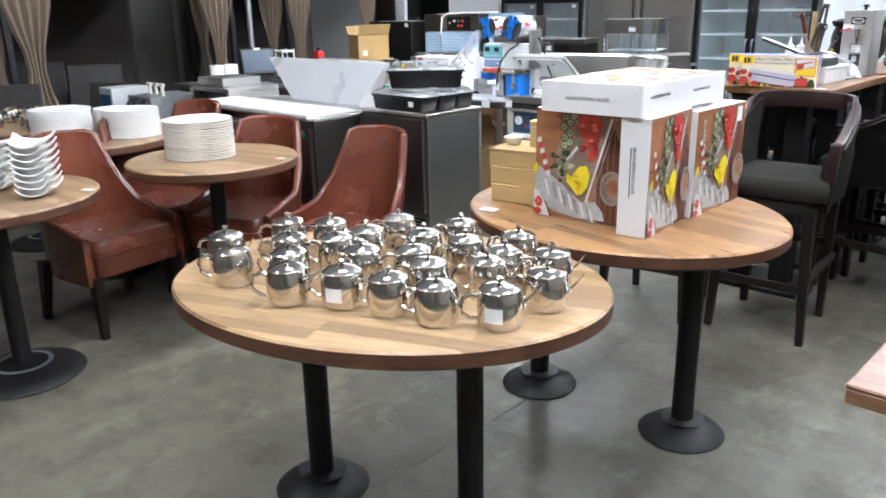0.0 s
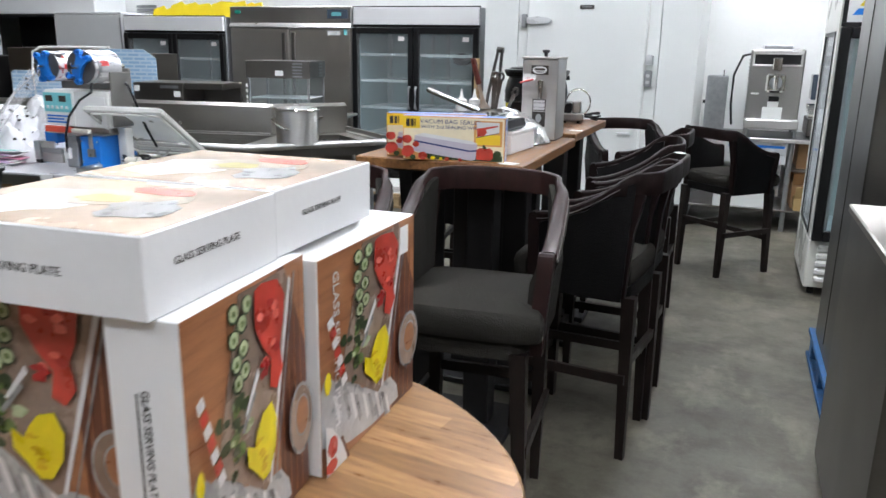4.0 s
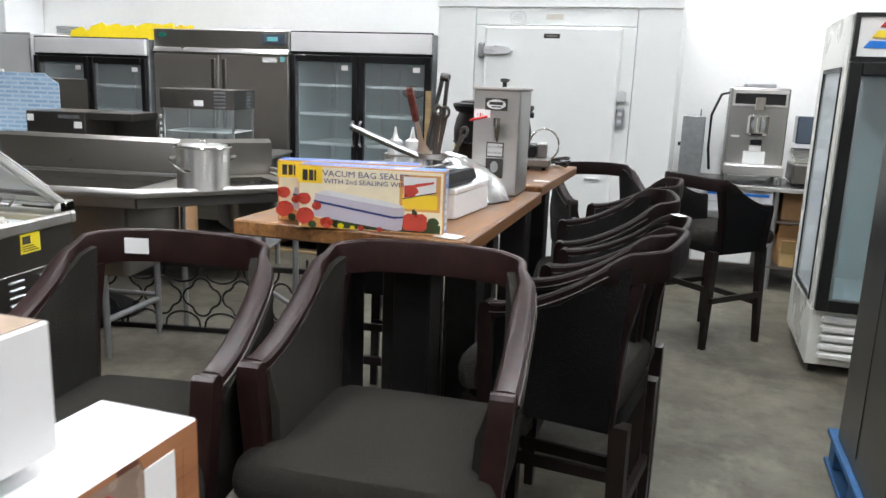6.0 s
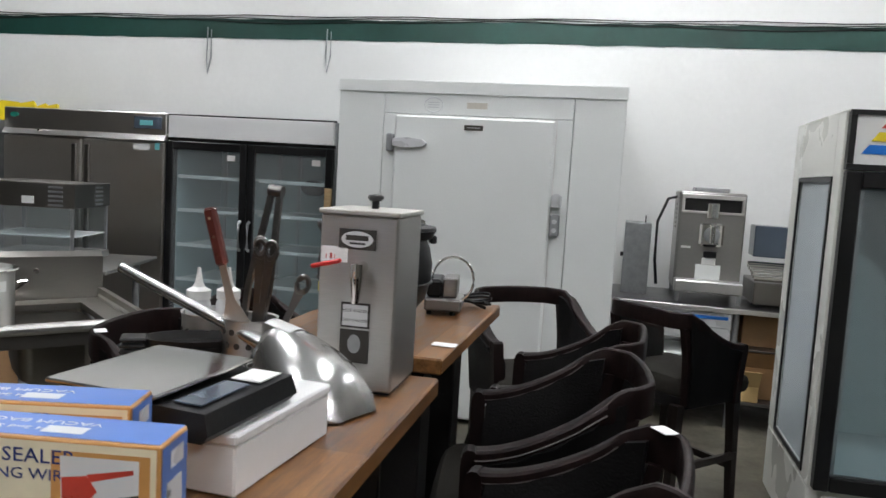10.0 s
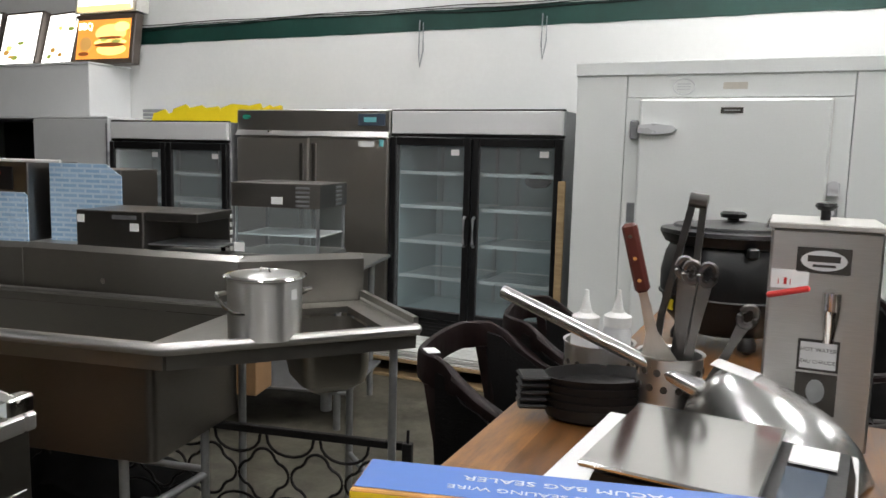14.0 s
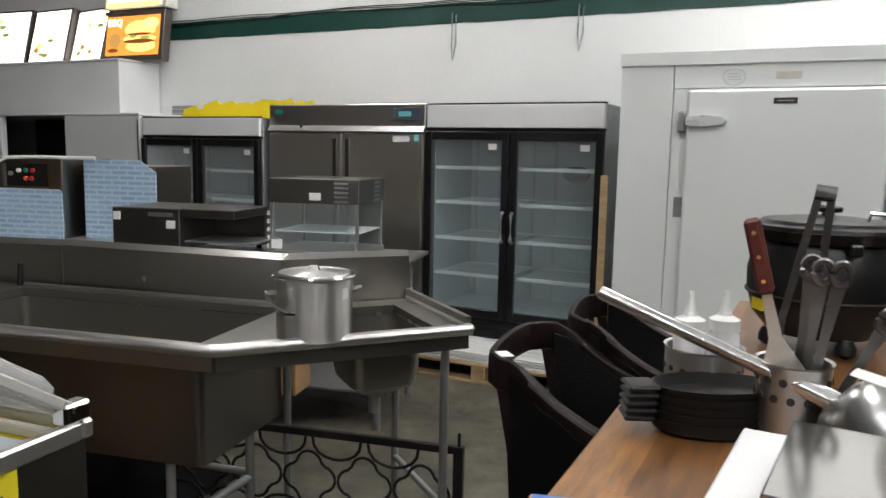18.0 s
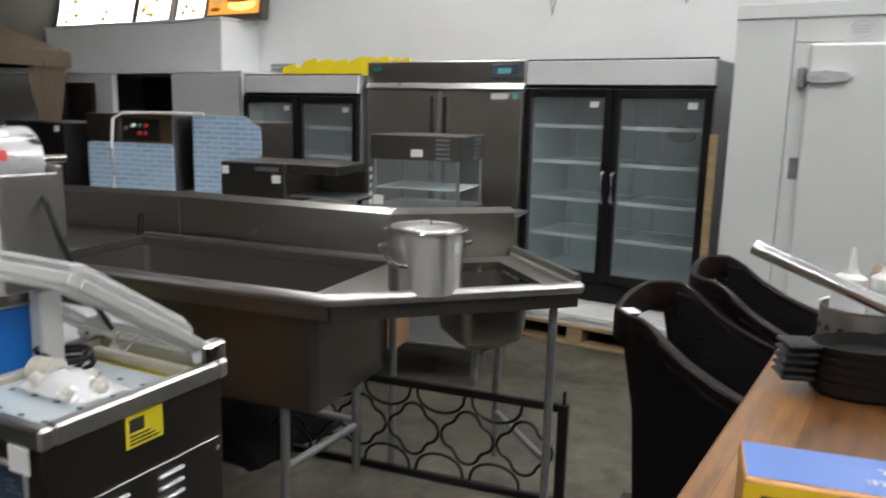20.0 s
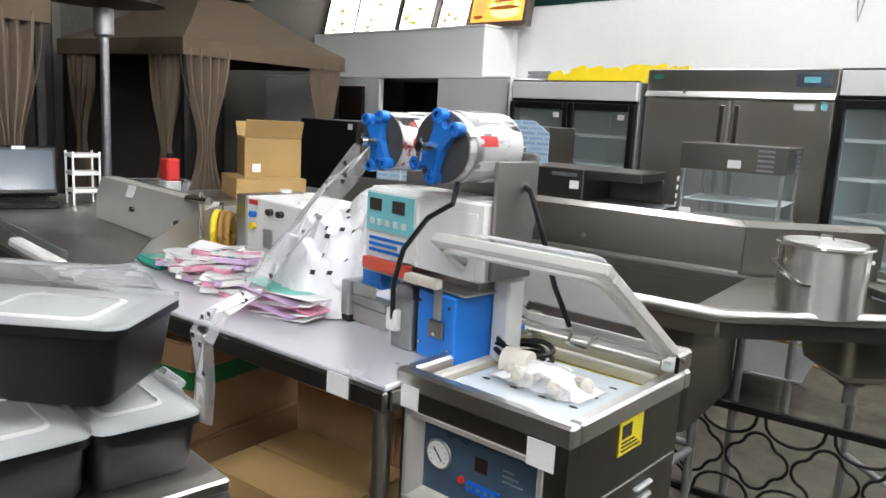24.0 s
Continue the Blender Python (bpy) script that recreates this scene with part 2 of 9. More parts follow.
M_FABRIC = paint("grey_olive_fabric", (0.0185, 0.0168, 0.0140), 0.95, var=0.2, scale=5, fine=220, bump=0.4, spec=0.12)
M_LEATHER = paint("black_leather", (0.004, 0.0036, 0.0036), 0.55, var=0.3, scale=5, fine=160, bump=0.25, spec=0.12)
M_RED = paint("red_brown_leather", (0.115, 0.031, 0.016), 0.23, var=0.12, scale=4, fine=90, bump=0.03, vary=0.1)
M_SEAM = paint("leather_seam", (0.10, 0.022, 0.012), 0.5)
M_PORC = paint("white_porcelain", (0.86, 0.855, 0.83), 0.18, var=0.02, bump=0.0)
M_CREAM = paint("cream_porcelain", (0.80, 0.745, 0.65), 0.25, var=0.04, bump=0.0)
M_GLASS = clear("door_glass", (0.86, 0.92, 0.93), 0.02, 0.05)
M_SIDEGLASS = clear("tinted_side_glass", (0.66, 0.72, 0.74), 0.03, 0.02, ior=1.1)
M_ACRYL = clear("clear_acrylic", (0.95, 0.95, 0.95), 0.06, 0.12)
M_FILM = clear("clear_film", (0.97, 0.97, 0.98), 0.12, 0.16)
M_CRATELID = clear("cloudy_lid", (0.90, 0.91, 0.91), 0.14, 0.05, (0.6, 0.61, 0.61))
M_COOLIN = paint("cooler_inside", (0.33, 0.41, 0.42), 0.5, var=0.08)
M_SHELF = paint("white_wire_shelf", (0.66, 0.70, 0.70), 0.4)
M_YELLOW = paint("yellow_plastic", (0.78, 0.60, 0.012), 0.5, var=0.1)
M_YELLOWL = paint("yellow_label", (0.75, 0.62, 0.02), 0.5)
M_BLUE = paint("blue_enamel", (0.01, 0.13, 0.62), 0.35, var=0.12)
M_BLUEC = paint("bright_blue_plastic", (0.015, 0.17, 0.60), 0.35, var=0.12)
M_BLUEDK = paint("panel_blue", (0.015, 0.06, 0.16), 0.4)
M_TRAYB = paint("pale_tray_plastic", (0.52, 0.58, 0.61), 0.35, var=0.06)
M_TEAL = paint("teal_panel", (0.20, 0.58, 0.62), 0.4)
M_REDP = paint("red_plastic", (0.55, 0.03, 0.025), 0.35)
M_ORANGE = paint("orange_label", (0.62, 0.09, 0.05), 0.5)
M_GREENP = paint("green_plastic", (0.02, 0.22, 0.16), 0.45)
M_PINK = paint("pink_sachet", (0.70, 0.30, 0.42), 0.4, vary=0.3)
M_MINT = paint("mint_sachet", (0.16, 0.52, 0.44), 0.4)
# west wall: a darker tone than the other concrete walls
M_WALL_DIM = paint("dark_concrete_wall", (0.075, 0.07, 0.06), 0.9, var=0.3, scale=0.9, fine=30, bump=0.3)
M_LIDEDGE = clear("frosted_acrylic_edge", (0.93, 0.93, 0.92), 0.2, 0.42, (0.8, 0.8, 0.77))
M_CANOPY = paint("brown_canopy_cloth", (0.115, 0.084, 0.052), 0.9, var=0.12, scale=2, fine=160, bump=0.3)
M_CURTAIN = paint("taupe_curtain", (0.16, 0.118, 0.082), 0.9, var=0.12, scale=3, fine=160, bump=0.3)
M_DKMESH = paint("dark_mesh_cloth", (0.02, 0.015, 0.012), 0.9, var=0.3)
M_RATTAN = paint("dark_rattan", (0.018, 0.014, 0.012), 0.7, var=0.4, fine=70, bump=0.6)
M_PALLET = timber("pallet_pine", (0.50, 0.37, 0.20), (0.30, 0.20, 0.10), 0.75, (1, 8, 8), None, 0.15)
M_BLUEPALLET = timber("blue_pallet", (0.02, 0.10, 0.26), (0.01, 0.05, 0.13), 0.7, (1, 8, 8))
M_SCREEN = paint("grey_screen", (0.07, 0.09, 0.12), 0.12, var=0.05, bump=0)
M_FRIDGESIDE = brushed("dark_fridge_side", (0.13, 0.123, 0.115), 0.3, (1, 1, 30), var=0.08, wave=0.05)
M_ALU = brushed("satin_aluminium", (0.74, 0.74, 0.73), 0.24, (20, 20, 1), var=0.04, wave=0.02, aniso=0)
M_TOOL = brushed("dark_tool_steel", (0.15, 0.145, 0.14), 0.3, (1, 1, 20), var=0.1, wave=0, aniso=0)
M_SATIN = paint("satin_steel_casing", (0.60, 0.585, 0.55), 0.4, 0.55, var=0.04, scale=3, fine=120, bump=0.02)
M_GALV = paint("galvanised_leg", (0.40, 0.41, 0.42), 0.42, 0.85, var=0.15, scale=20)
M_TOPW = paint("bright_table_top", (0.70, 0.70, 0.73), 0.3, 0.35, var=0.06, scale=2)
M_BONE = paint("ivory_paint", (0.60, 0.57, 0.50), 0.45)
M_VACSTEEL = brushed("machine_casing_steel", (0.215, 0.203, 0.186), 0.33, (12, 12, 1), var=0.04, wave=0.02, aniso=0.3)
M_PANELBLUE = paint("grey_blue_panel", (0.045, 0.075, 0.115), 0.3, var=0.08, bump=0)
M_HEAPBLACK = paint("dark_heap_black", (0.0045, 0.0042, 0.004), 0.85, var=0.3, spec=0.1)
M_LILAC = paint("lilac_sachet", (0.55, 0.40, 0.58), 0.4, vary=0.2)
M_HOSEBROWN = paint("brown_hose", (0.25, 0.13, 0.02), 0.5, var=0.1)


# ---- geometry ----
class Geo:
    """Collects faces for one mesh."""

    def __init__(self):
        self.v, self.f = [], []

    def add(self, verts, faces, m=None):
        n = len(self.v)
        self.v += [tuple(m @ Vector(p)) for p in verts] if m else [tuple(p) for p in verts]
        self.f += [tuple(i + n for i in f) for f in faces]
        return self

    def box(self, x0, x1, y0, y1, z0, z1, r=0.0, m=None):
        if r <= 0:
            v = [(x, y, z) for x in (x0, x1) for y in (y0, y1) for z in (z0, z1)]
            f = [(0, 1, 3, 2), (4, 6, 7, 5), (0, 4, 5, 1), (2, 3, 7, 6), (0, 2, 6, 4), (1, 5, 7, 3)]
            return self.add(v, f, m)
        lo, hi = (x0, y0, z0), (x1, y1, z1)
        r = min(r, *(0.49 * (b - a) for a, b in zip(lo, hi)))
        v, ids, f = [], {}, []
        for c in range(8):
            s = [(c >> k) & 1 for k in range(3)]
            for a in range(3):
                p = [hi[k] - (r if k != a else 0) if s[k] else lo[k] + (r if k != a else 0) for k in range(3)]
                ids[c, a] = len(v)
                v.append(p)
        for a in range(3):
            b, d = (a + 1) % 3, (a + 2) % 3
            for s in (0, 1):
                q = [s << a | i << b | j << d for i, j in ((0, 0), (1, 0), (1, 1), (0, 1))]
                loop = [ids[c, a] for c in q]
                f.append(loop if s else loop[::-1])
            for i in (0, 1):
                for j in (0, 1):
                    c0 = i << b | j << d
                    c1 = c0 | 1 << a
                    loop = [ids[c0, b], ids[c1, b], ids[c1, d], ids[c0, d]]
                    f.append(loop if i != j else loop[::-1])
        for c in range(8):
            loop = [ids[c, 0], ids[c, 1], ids[c, 2]]
            f.append(loop if bin(c).count("1") % 2 else loop[::-1])
        return self.add(v, f, m)

    def rod(self, p, q, r0, r1=None, n=12, cap=True):
        p, q = Vector(p), Vector(q)
        r1 = r0 if r1 is None else r1
        t = (q - p).to_track_quat("Z", "Y").to_matrix()
        v = [o + t @ Vector((r * math.cos(2 * math.pi * k / n), r * math.sin(2 * math.pi * k / n), 0)) for o, r in ((p, r0), (q, r1)) for k in range(n)]
        f = [(k, (k + 1) % n, n + (k + 1) % n, n + k) for k in range(n)]
        if cap:
            f += [tuple(range(n))[::-1], tuple(range(n, 2 * n))]
        return self.add(v, f)

    def tube(self, pts, r, n=8, closed=False, flat=1.0):
        """A round (or flattened) bar along points."""
        pts = [Vector(p) for p in pts]
        v, f, k = [], [], len(pts)
        up = Vector((0, 0, 1))
        for i, p in enumerate(pts):
            a = pts[(i - 1) % k] if closed or i else pts[0]
            b = pts[(i + 1) % k] if closed or i < k - 1 else pts[-1]
            d = (b - a).normalized()
            side = d.cross(up)
            side = side.normalized() if side.length > 1e-3 else Vector((1, 0, 0))
            top = side.cross(d).normalized()
            for j in range(n):
                w = 2 * math.pi * (j + 0.5) / n
                v.append(p + side * (r * math.cos(w)) + top * (r * flat * math.sin(w)))
        for i in range(k if closed else k - 1):
            for j in range(n):
                a, b = i * n, ((i + 1) % k) * n
                f.append((a + j, a + (j + 1) % n, b + (j + 1) % n, b + j))
        if not closed:
            f += [tuple(range(n))[::-1], tuple(range((k - 1) * n, k * n))]
        return self.add(v, f)

    def lathe(self, prof, n=24, m=None):
        """Turned about z: prof of (radius, height), from below upward on the outside."""
        v, f = [], []
        for r, z in prof:
            v += [(max(r, 1e-4) * math.cos(2 * math.pi * k / n), max(r, 1e-4) * math.sin(2 * math.pi * k / n), z) for k in range(n)]
        for i in range(len(prof) - 1):
            f += [(i * n + k, i * n + (k + 1) % n, (i + 1) * n + (k + 1) % n, (i + 1) * n + k) for k in range(n)]
        f += [tuple(range(n))[::-1], tuple(range((len(prof) - 1) * n, len(prof) * n))]
        return self.add(v, f, m)

    def prism(self, poly, lo, hi, axis=2, m=None):
        """A polygon in the plane across axis, drawn out from lo to hi."""
        n = len(poly)

        def place(a, b, h):
            return [(h, a, b), (b, h, a), (a, b, h)][axis]

        v = [place(a, b, h) for h in (lo, hi) for a, b in poly]
        f = [(k, (k + 1) % n, n + (k + 1) % n, n + k) for k in range(n)]
        f += [tuple(range(n))[::-1], tuple(range(n, 2 * n))]
        return self.add(v, f, m)

    def loft(self, rings, closed=True, caps=True, m=None):
        n, v, f = len(rings[0]), [p for r in rings for p in r], []
        for i in range(len(rings) - 1):
            for k in range(n if closed else n - 1):
                f.append((i * n + k, i * n + (k + 1) % n, (i + 1) * n + (k + 1) % n, (i + 1) * n + k))
        if caps and closed:
            f += [tuple(range(n))[::-1], tuple(range((len(rings) - 1) * n, len(rings) * n))]
        return self.add(v, f, m)

    def sheet(self, rows, thick):
        """A curved panel through rows of points, with a thickness."""
        rows = [[Vector(p) for p in r] for r in rows]
        nu, nv = len(rows), len(rows[0])
        nor = []
        for i in range(nu):
            for j in range(nv):
                du = rows[min(i + 1, nu - 1)][j] - rows[max(i - 1, 0)][j]
                dv = rows[i][min(j + 1, nv - 1)] - rows[i][max(j - 1, 0)]
                nor.append(du.cross(dv).normalized())
        front = [rows[i][j] + nor[i * nv + j] * (thick / 2) for i in range(nu) for j in range(nv)]
        back = [rows[i][j] - nor[i * nv + j] * (thick / 2) for i in range(nu) for j in range(nv)]
        k, f = nu * nv, []
        for i in range(nu - 1):
            for j in range(nv - 1):
                a = (i * nv + j, (i + 1) * nv + j, (i + 1) * nv + j + 1, i * nv + j + 1)
                f += [a, tuple(x + k for x in a[::-1])]
        rim = [(i, 0) for i in range(nu)] + [(nu - 1, j) for j in range(1, nv)] + [(i, nv - 1) for i in range(nu - 2, -1, -1)] + [(0, j) for j in range(nv - 2, 0, -1)]
        ids = [i * nv + j for i, j in rim]
        for a, b in zip(ids, ids[1:] + ids[:1]):
            f.append((b, a, a + k, b + k))
        return self.add(front + back, f)

    def mesh(self, name):
        me = bpy.data.meshes.new(name)
        me.from_pydata(self.v, [], self.f)
        bm = bmesh.new()
        bm.from_mesh(me)
        bmesh.ops.recalc_face_normals(bm, faces=bm.faces)
        bm.to_mesh(me)
        bm.free()
        return me


def smooth(me, angle=35):
    me.polygons.foreach_set("use_smooth", [True] * len(me.polygons))
    me.set_sharp_from_angle(angle=radians(angle))


def part(name, geo, material, parent=None, label="", soft=True):
    me = geo.mesh(name)
    me.materials.append(material)
    if soft:
        smooth(me)
    ob = new(name, me)
    if parent:
        ob.parent = parent
    return tagged(ob, label)


def thing(name, label, category, group="", m=None, kind=""):
    ob = tagged(new(name), label, category, group, kind)
    ob.empty_display_size = 0.1
    if m:
        ob.matrix_basis = m
    return ob


def box(x0, x1, y0, y1, z0, z1, r=0.0):
    return Geo().box(x0, x1, y0, y1, z0, z1, r)


def words(text, size, material, parent, m, name="lettering", wide=1.0, thick=0.0006):
    """Lettering as a flat mesh; its local x runs along the line and y up the letters."""
    cu = bpy.data.curves.new(name, "FONT")
    cu.body, cu.size, cu.extrude, cu.resolution_u = text, size, thick, 2
    cu.align_x, cu.align_y = "CENTER", "CENTER"
    tmp = bpy.data.objects.new(name, cu)
    me = bpy.data.meshes.new_from_object(tmp)
    bpy.data.objects.remove(tmp)
    me.name = name
    me.transform(m @ Matrix.Diagonal((wide, 1, 1, 1)))
    me.materials.append(material)
    ob = new(name, me)
    ob.parent = parent
    return ob


def face_m(x, y, z, normal, up=(0, 0, 1)):
    """A pose on a surface: local z along the normal, local y up."""
    n, u = Vector(normal).normalized(), Vector(up)
    xx = u.cross(n).normalized()
    yy = n.cross(xx)
    m = Matrix((xx, yy, n)).transposed().to_4x4()
    m.translation = (x, y, z)
    return m


def arc(cx, cy, r, a0, a1, n):
    return [(cx + r * math.cos(radians(a0 + (a1 - a0) * k / n)), cy + r * math.sin(radians(a0 + (a1 - a0) * k / n))) for k in range(n + 1)]


def rrect(x0, x1, y0, y1, r, n=4):
    return arc(x1 - r, y1 - r, r, 0, 90, n) + arc(x0 + r, y1 - r, r, 90, 180, n) + arc(x0 + r, y0 + r, r, 180, 270, n) + arc(x1 - r, y0 + r, r, 270, 360, n)


def ellipse(cx, cy, a, b, n=48, rot=0.0):
    c, s = math.cos(radians(rot)), math.sin(radians(rot))
    return [(cx + a * math.cos(2 * math.pi * k / n) * c - b * math.sin(2 * math.pi * k / n) * s, cy + a * math.cos(2 * math.pi * k / n) * s + b * math.sin(2 * math.pi * k / n) * c) for k in range(n)]


def tag(x, y, z, normal, w=0.05, h=0.04, up=(0, 0, 1), parent=None, material=None, spin=0.0):
    """A price tag stuck on a surface: part of the thing that it is stuck on."""
    m = face_m(x, y, z, normal, up) @ pose(0, 0, 0, 0, 0, spin)
    return part("price_tag", Geo().box(-w / 2, w / 2, -h / 2, h / 2, 0.001, 0.0022, 0, m), material or M_TAG, parent)


def wpart(name, geo, material, parent, label="", soft=True):
    """A part whose geometry is given in the world."""
    m, o = Matrix(), parent
    while o:
        m = o.matrix_basis @ m
        o = o.parent
    inv = m.inverted()
    geo.v = [tuple(inv @ Vector(p)) for p in geo.v]
    return part(name, geo, material, parent, label, soft)


def at(x, y, z=0.0, rz=0.0):
    return pose(x, y, z, 0, 0, rz)


# ---- the hall ----
X0, X1, Y0, Y1, H = -10.7, 3.6, -4.0, 10.05, 4.7
JOINT_X = -1.63
floor = tagged(new("floor"), "grey worn concrete floor with saw-cut joints", "floor", kind="structure")
part("slab", box(X0, JOINT_X - 0.002, Y0, Y1, -0.12, 0), M_FLOOR, floor)
part("slab", box(JOINT_X + 0.002, X1, Y0, Y1, -0.12, 0), M_FLOOR, floor)
part("joint_filler", box(JOINT_X - 0.002, JOINT_X + 0.002, Y0, Y1, -0.12, -0.001), M_WALL_GREY, floor)
tagged(part("wall_north", box(X0, X1, Y1, Y1 + 0.2, 0, H), M_WALL), "white painted warehouse wall with a dark green stripe", "wall", kind="structure")
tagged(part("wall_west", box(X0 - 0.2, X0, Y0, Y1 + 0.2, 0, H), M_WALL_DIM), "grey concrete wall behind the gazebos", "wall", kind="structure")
# east and south walls are unseen; their grey is set to darken reflections
tagged(part("wall_east", box(X1, X1 + 0.2, Y0, Y1 + 0.2, 0, H), M_WALL_GREY), "plain grey wall, out of view", "wall", kind="structure")
tagged(part("wall_south", box(X0 - 0.2, X1 + 0.2, Y0 - 0.2, Y0, 0, H), M_WALL_GREY), "plain grey wall, out of view", "wall", kind="structure")
tagged(part("ceiling", box(X0 - 0.2, X1 + 0.2, Y0 - 0.2, Y1 + 0.2, H, H + 0.15), M_CEIL), "grey sheet ceiling of the hall", "ceiling", kind="structure")
stripe = Geo()
random.seed(4)
xs = [X0 + (X1 - X0) * k / 120 for k in range(121)]
rows = []
for z in (2.515, 2.675):
    rows.append([(x, Y1 - 0.004, z + random.uniform(-0.004, 0.004)) for x in xs])
stripe.sheet(rows, 0.006)
tagged(part("trim", stripe, M_STRIPE, soft=False), "dark green painted stripe along the white wall", "trim", kind="structure")
conduit = Geo()
for k, (dz, dy) in enumerate(((0.03, 0.012), (0.012, 0.02), (-0.01, 0.012))):
    conduit.tube([(-8.2 + 0.35 * i, Y1 - dy, 2.67 + dz + 0.006 * math.sin(1.7 * i + k) - 0.008 * k * math.sin(0.6 * i)) for i in range(30)], 0.0042, 6)
tagged(part("wall_cable", conduit, M_BLACK), "black cables sagging along the green stripe", "cable")
for x, zb in ((-4.34, 2.215), (-3.27, 2.25)):
    loop = Geo().tube([(x - 0.025, Y1 - 0.02, 2.6), (x - 0.03, Y1 - 0.022, zb + 0.12), (x - 0.015, Y1 - 0.03, zb), (x + 0.01, Y1 - 0.022, zb + 0.14), (x + 0.008, Y1 - 0.02, 2.58)], 0.006, 6)
    tagged(part("hanging_cable", loop, M_GALV), "loop of grey cable hanging down the white wall", "cable", "hanging cables")

# ceiling lamps: rows of twin tubes
first = None
LAMPS = [(x, y) for x in (-5.6, -2.9, -0.4, 2.1) for y in (0.4, 3.2, 5.9, 8.5) if (x > -5 or y == 8.5) and (x < 2 or y != 5.9) and (x, y) != (-2.9, 8.5)] + [(-1.7, 8.3)]
M_TUBE = glow("lamp_tube", (1.0, 0.982, 0.962), LAMP_POWER)
for x, y in LAMPS:
    if first is None:
        first = thing("ceiling_light", "long white ceiling light with two tubes", "ceiling light", "ceiling lights", at(x, y, H - 0.55))
        part("housing", Geo().prism([(0.05, -0.12), (0.05, 0.12), (0.1, 0.05), (0.1, -0.05)], -0.62, 0.62, 1), M_WHITE, first)
        for s in (-0.055, 0.055):
            part("tube", Geo().rod((s, -0.6, 0.02), (s, 0.6, 0.02), 0.019, n=10), M_TUBE, first, "lit white tube")
        for yy in (-0.5, 0.5):
            part("hanger", Geo().rod((0, yy, 0.1), (0, yy, 0.55), 0.004, n=6), M_GALV, first)
    else:
        copy_thing(first, at(x, y, H - 0.55))

# ---- white cabin with lit menu boards ----
cabin = thing("cabin", "white panelled cabin with a dark hatch", "cabin", m=at(-8.6, 9.4))
KX = -6.66
wpart("front_panel", box(X0, -8.45, 8.84, 8.9, 0, 1.71, 0.004), M_KIOSK, cabin)
wpart("front_panel", box(-7.57, KX, 8.84, 8.9, 0, 1.71, 0.004), M_KIOSK, cabin)
wpart("front_panel", box(-8.447, -7.573, 8.842, 8.9, 0, 0.95, 0.004), M_KIOSK, cabin)
wpart("side_panel", box(KX - 0.05, KX - 0.004, 8.903, Y1 - 0.01, 0, 1.71, 0.004), M_KIOSK, cabin)
# black sheet: the shade inside the hatch is put into its colour
wpart("hatch_back", box(-8.6, -7.4, 9.3, 9.32, 0.6, 1.70), M_BLACK, cabin, "black sheet for the unlit inside of the hatch")
wpart("cabin_roof", box(X0, KX, 8.84, Y1 - 0.01, 1.713, 1.735, 0.004), M_KIOSK, cabin)
wpart("hinge_strip", box(KX - 0.012, KX, 8.828, 8.838, 1.30, 1.68), M_GALV, cabin)
wpart("upper_panel", box(X0, -7.67, 9.53, Y1 - 0.01, 1.737, 2.27, 0.006), M_KIOSK, cabin)
wpart("top_trim", box(X0, -7.655, 9.515, Y1 - 0.01, 2.272, 2.292, 0.004), M_KIOSK, cabin)
for z in (1.76, 1.80, 1.84):
    wpart("vent_grille", box(-7.5, -7.2, Y1 - 0.02, Y1 - 0.004, z, z + 0.03), M_GALV, cabin)
M_FRAMEB = paint("brown_grey_frame", (0.085, 0.068, 0.058), 0.45, var=0.15)
M_MENU = glow("lit_menu_sheet", (1.0, 0.97, 0.90), 4.2)
M_MENUY = glow("lit_yellow_sheet", (1.0, 0.72, 0.22), 2.2)
M_BURGER = glow("lit_burger_photo", (0.85, 0.36, 0.06), 1.2)
M_BURGERDK = glow("lit_patty", (0.30, 0.09, 0.02), 0.6)
M_BUN = glow("lit_bun", (1.0, 0.62, 0.2), 1.8)
M_MENUPIC = glow("lit_food_picture", (0.62, 0.36, 0.10), 0.9)
M_MENUGREEN = glow("lit_leaf_picture", (0.35, 0.42, 0.10), 0.9)
rng = random.Random(11)
for i, (x, w, h, turn) in enumerate(((-10.35, 0.55, 0.62, 8), (-9.66, 0.74, 0.62, 4), (-8.95, 0.6, 0.60, -2), (-8.37, 0.56, 0.57, -8))):
    b = thing("menu_board", "lit white menu board in a dark frame, leaning back", "menu board", "menu boards", pose(x, 9.66 + 0.02 * i, 2.295, -14, 0, turn))
    part("frame", Geo().box(-w / 2, w / 2, 0, 0.09, 0, h, 0.008), M_FRAMEB, b)
    part("lit_sheet", box(-w / 2 + 0.025, w / 2 - 0.025, -0.006, -0.001, 0.03, h - 0.03), M_MENU, b, "glowing white menu sheet")
    for k in range(5):
        u, v = rng.uniform(-w / 2 + 0.06, w / 2 - 0.16), rng.uniform(0.06, h - 0.12)
        part("food_picture", Geo().prism(ellipse(v, u + 0.06, rng.uniform(0.018, 0.032), rng.uniform(0.035, 0.06), 14), -0.009, -0.007, 1), (M_MENUPIC, M_MENUGREEN, M_BUN)[k % 3], b)
        part("menu_line", box(u + 0.02, u + rng.uniform(0.08, 0.14), -0.009, -0.007, v - 0.05, v - 0.043), M_MENUPIC, b)
b = thing("menu_board", "lit burger picture in a dark frame", "menu board", "menu boards", pose(-7.74, 9.74, 2.295, -8, 0, 2))
part("frame", Geo().box(-0.40, 0.40, 0, 0.1, 0, 0.50, 0.008), M_FRAMEB, b)
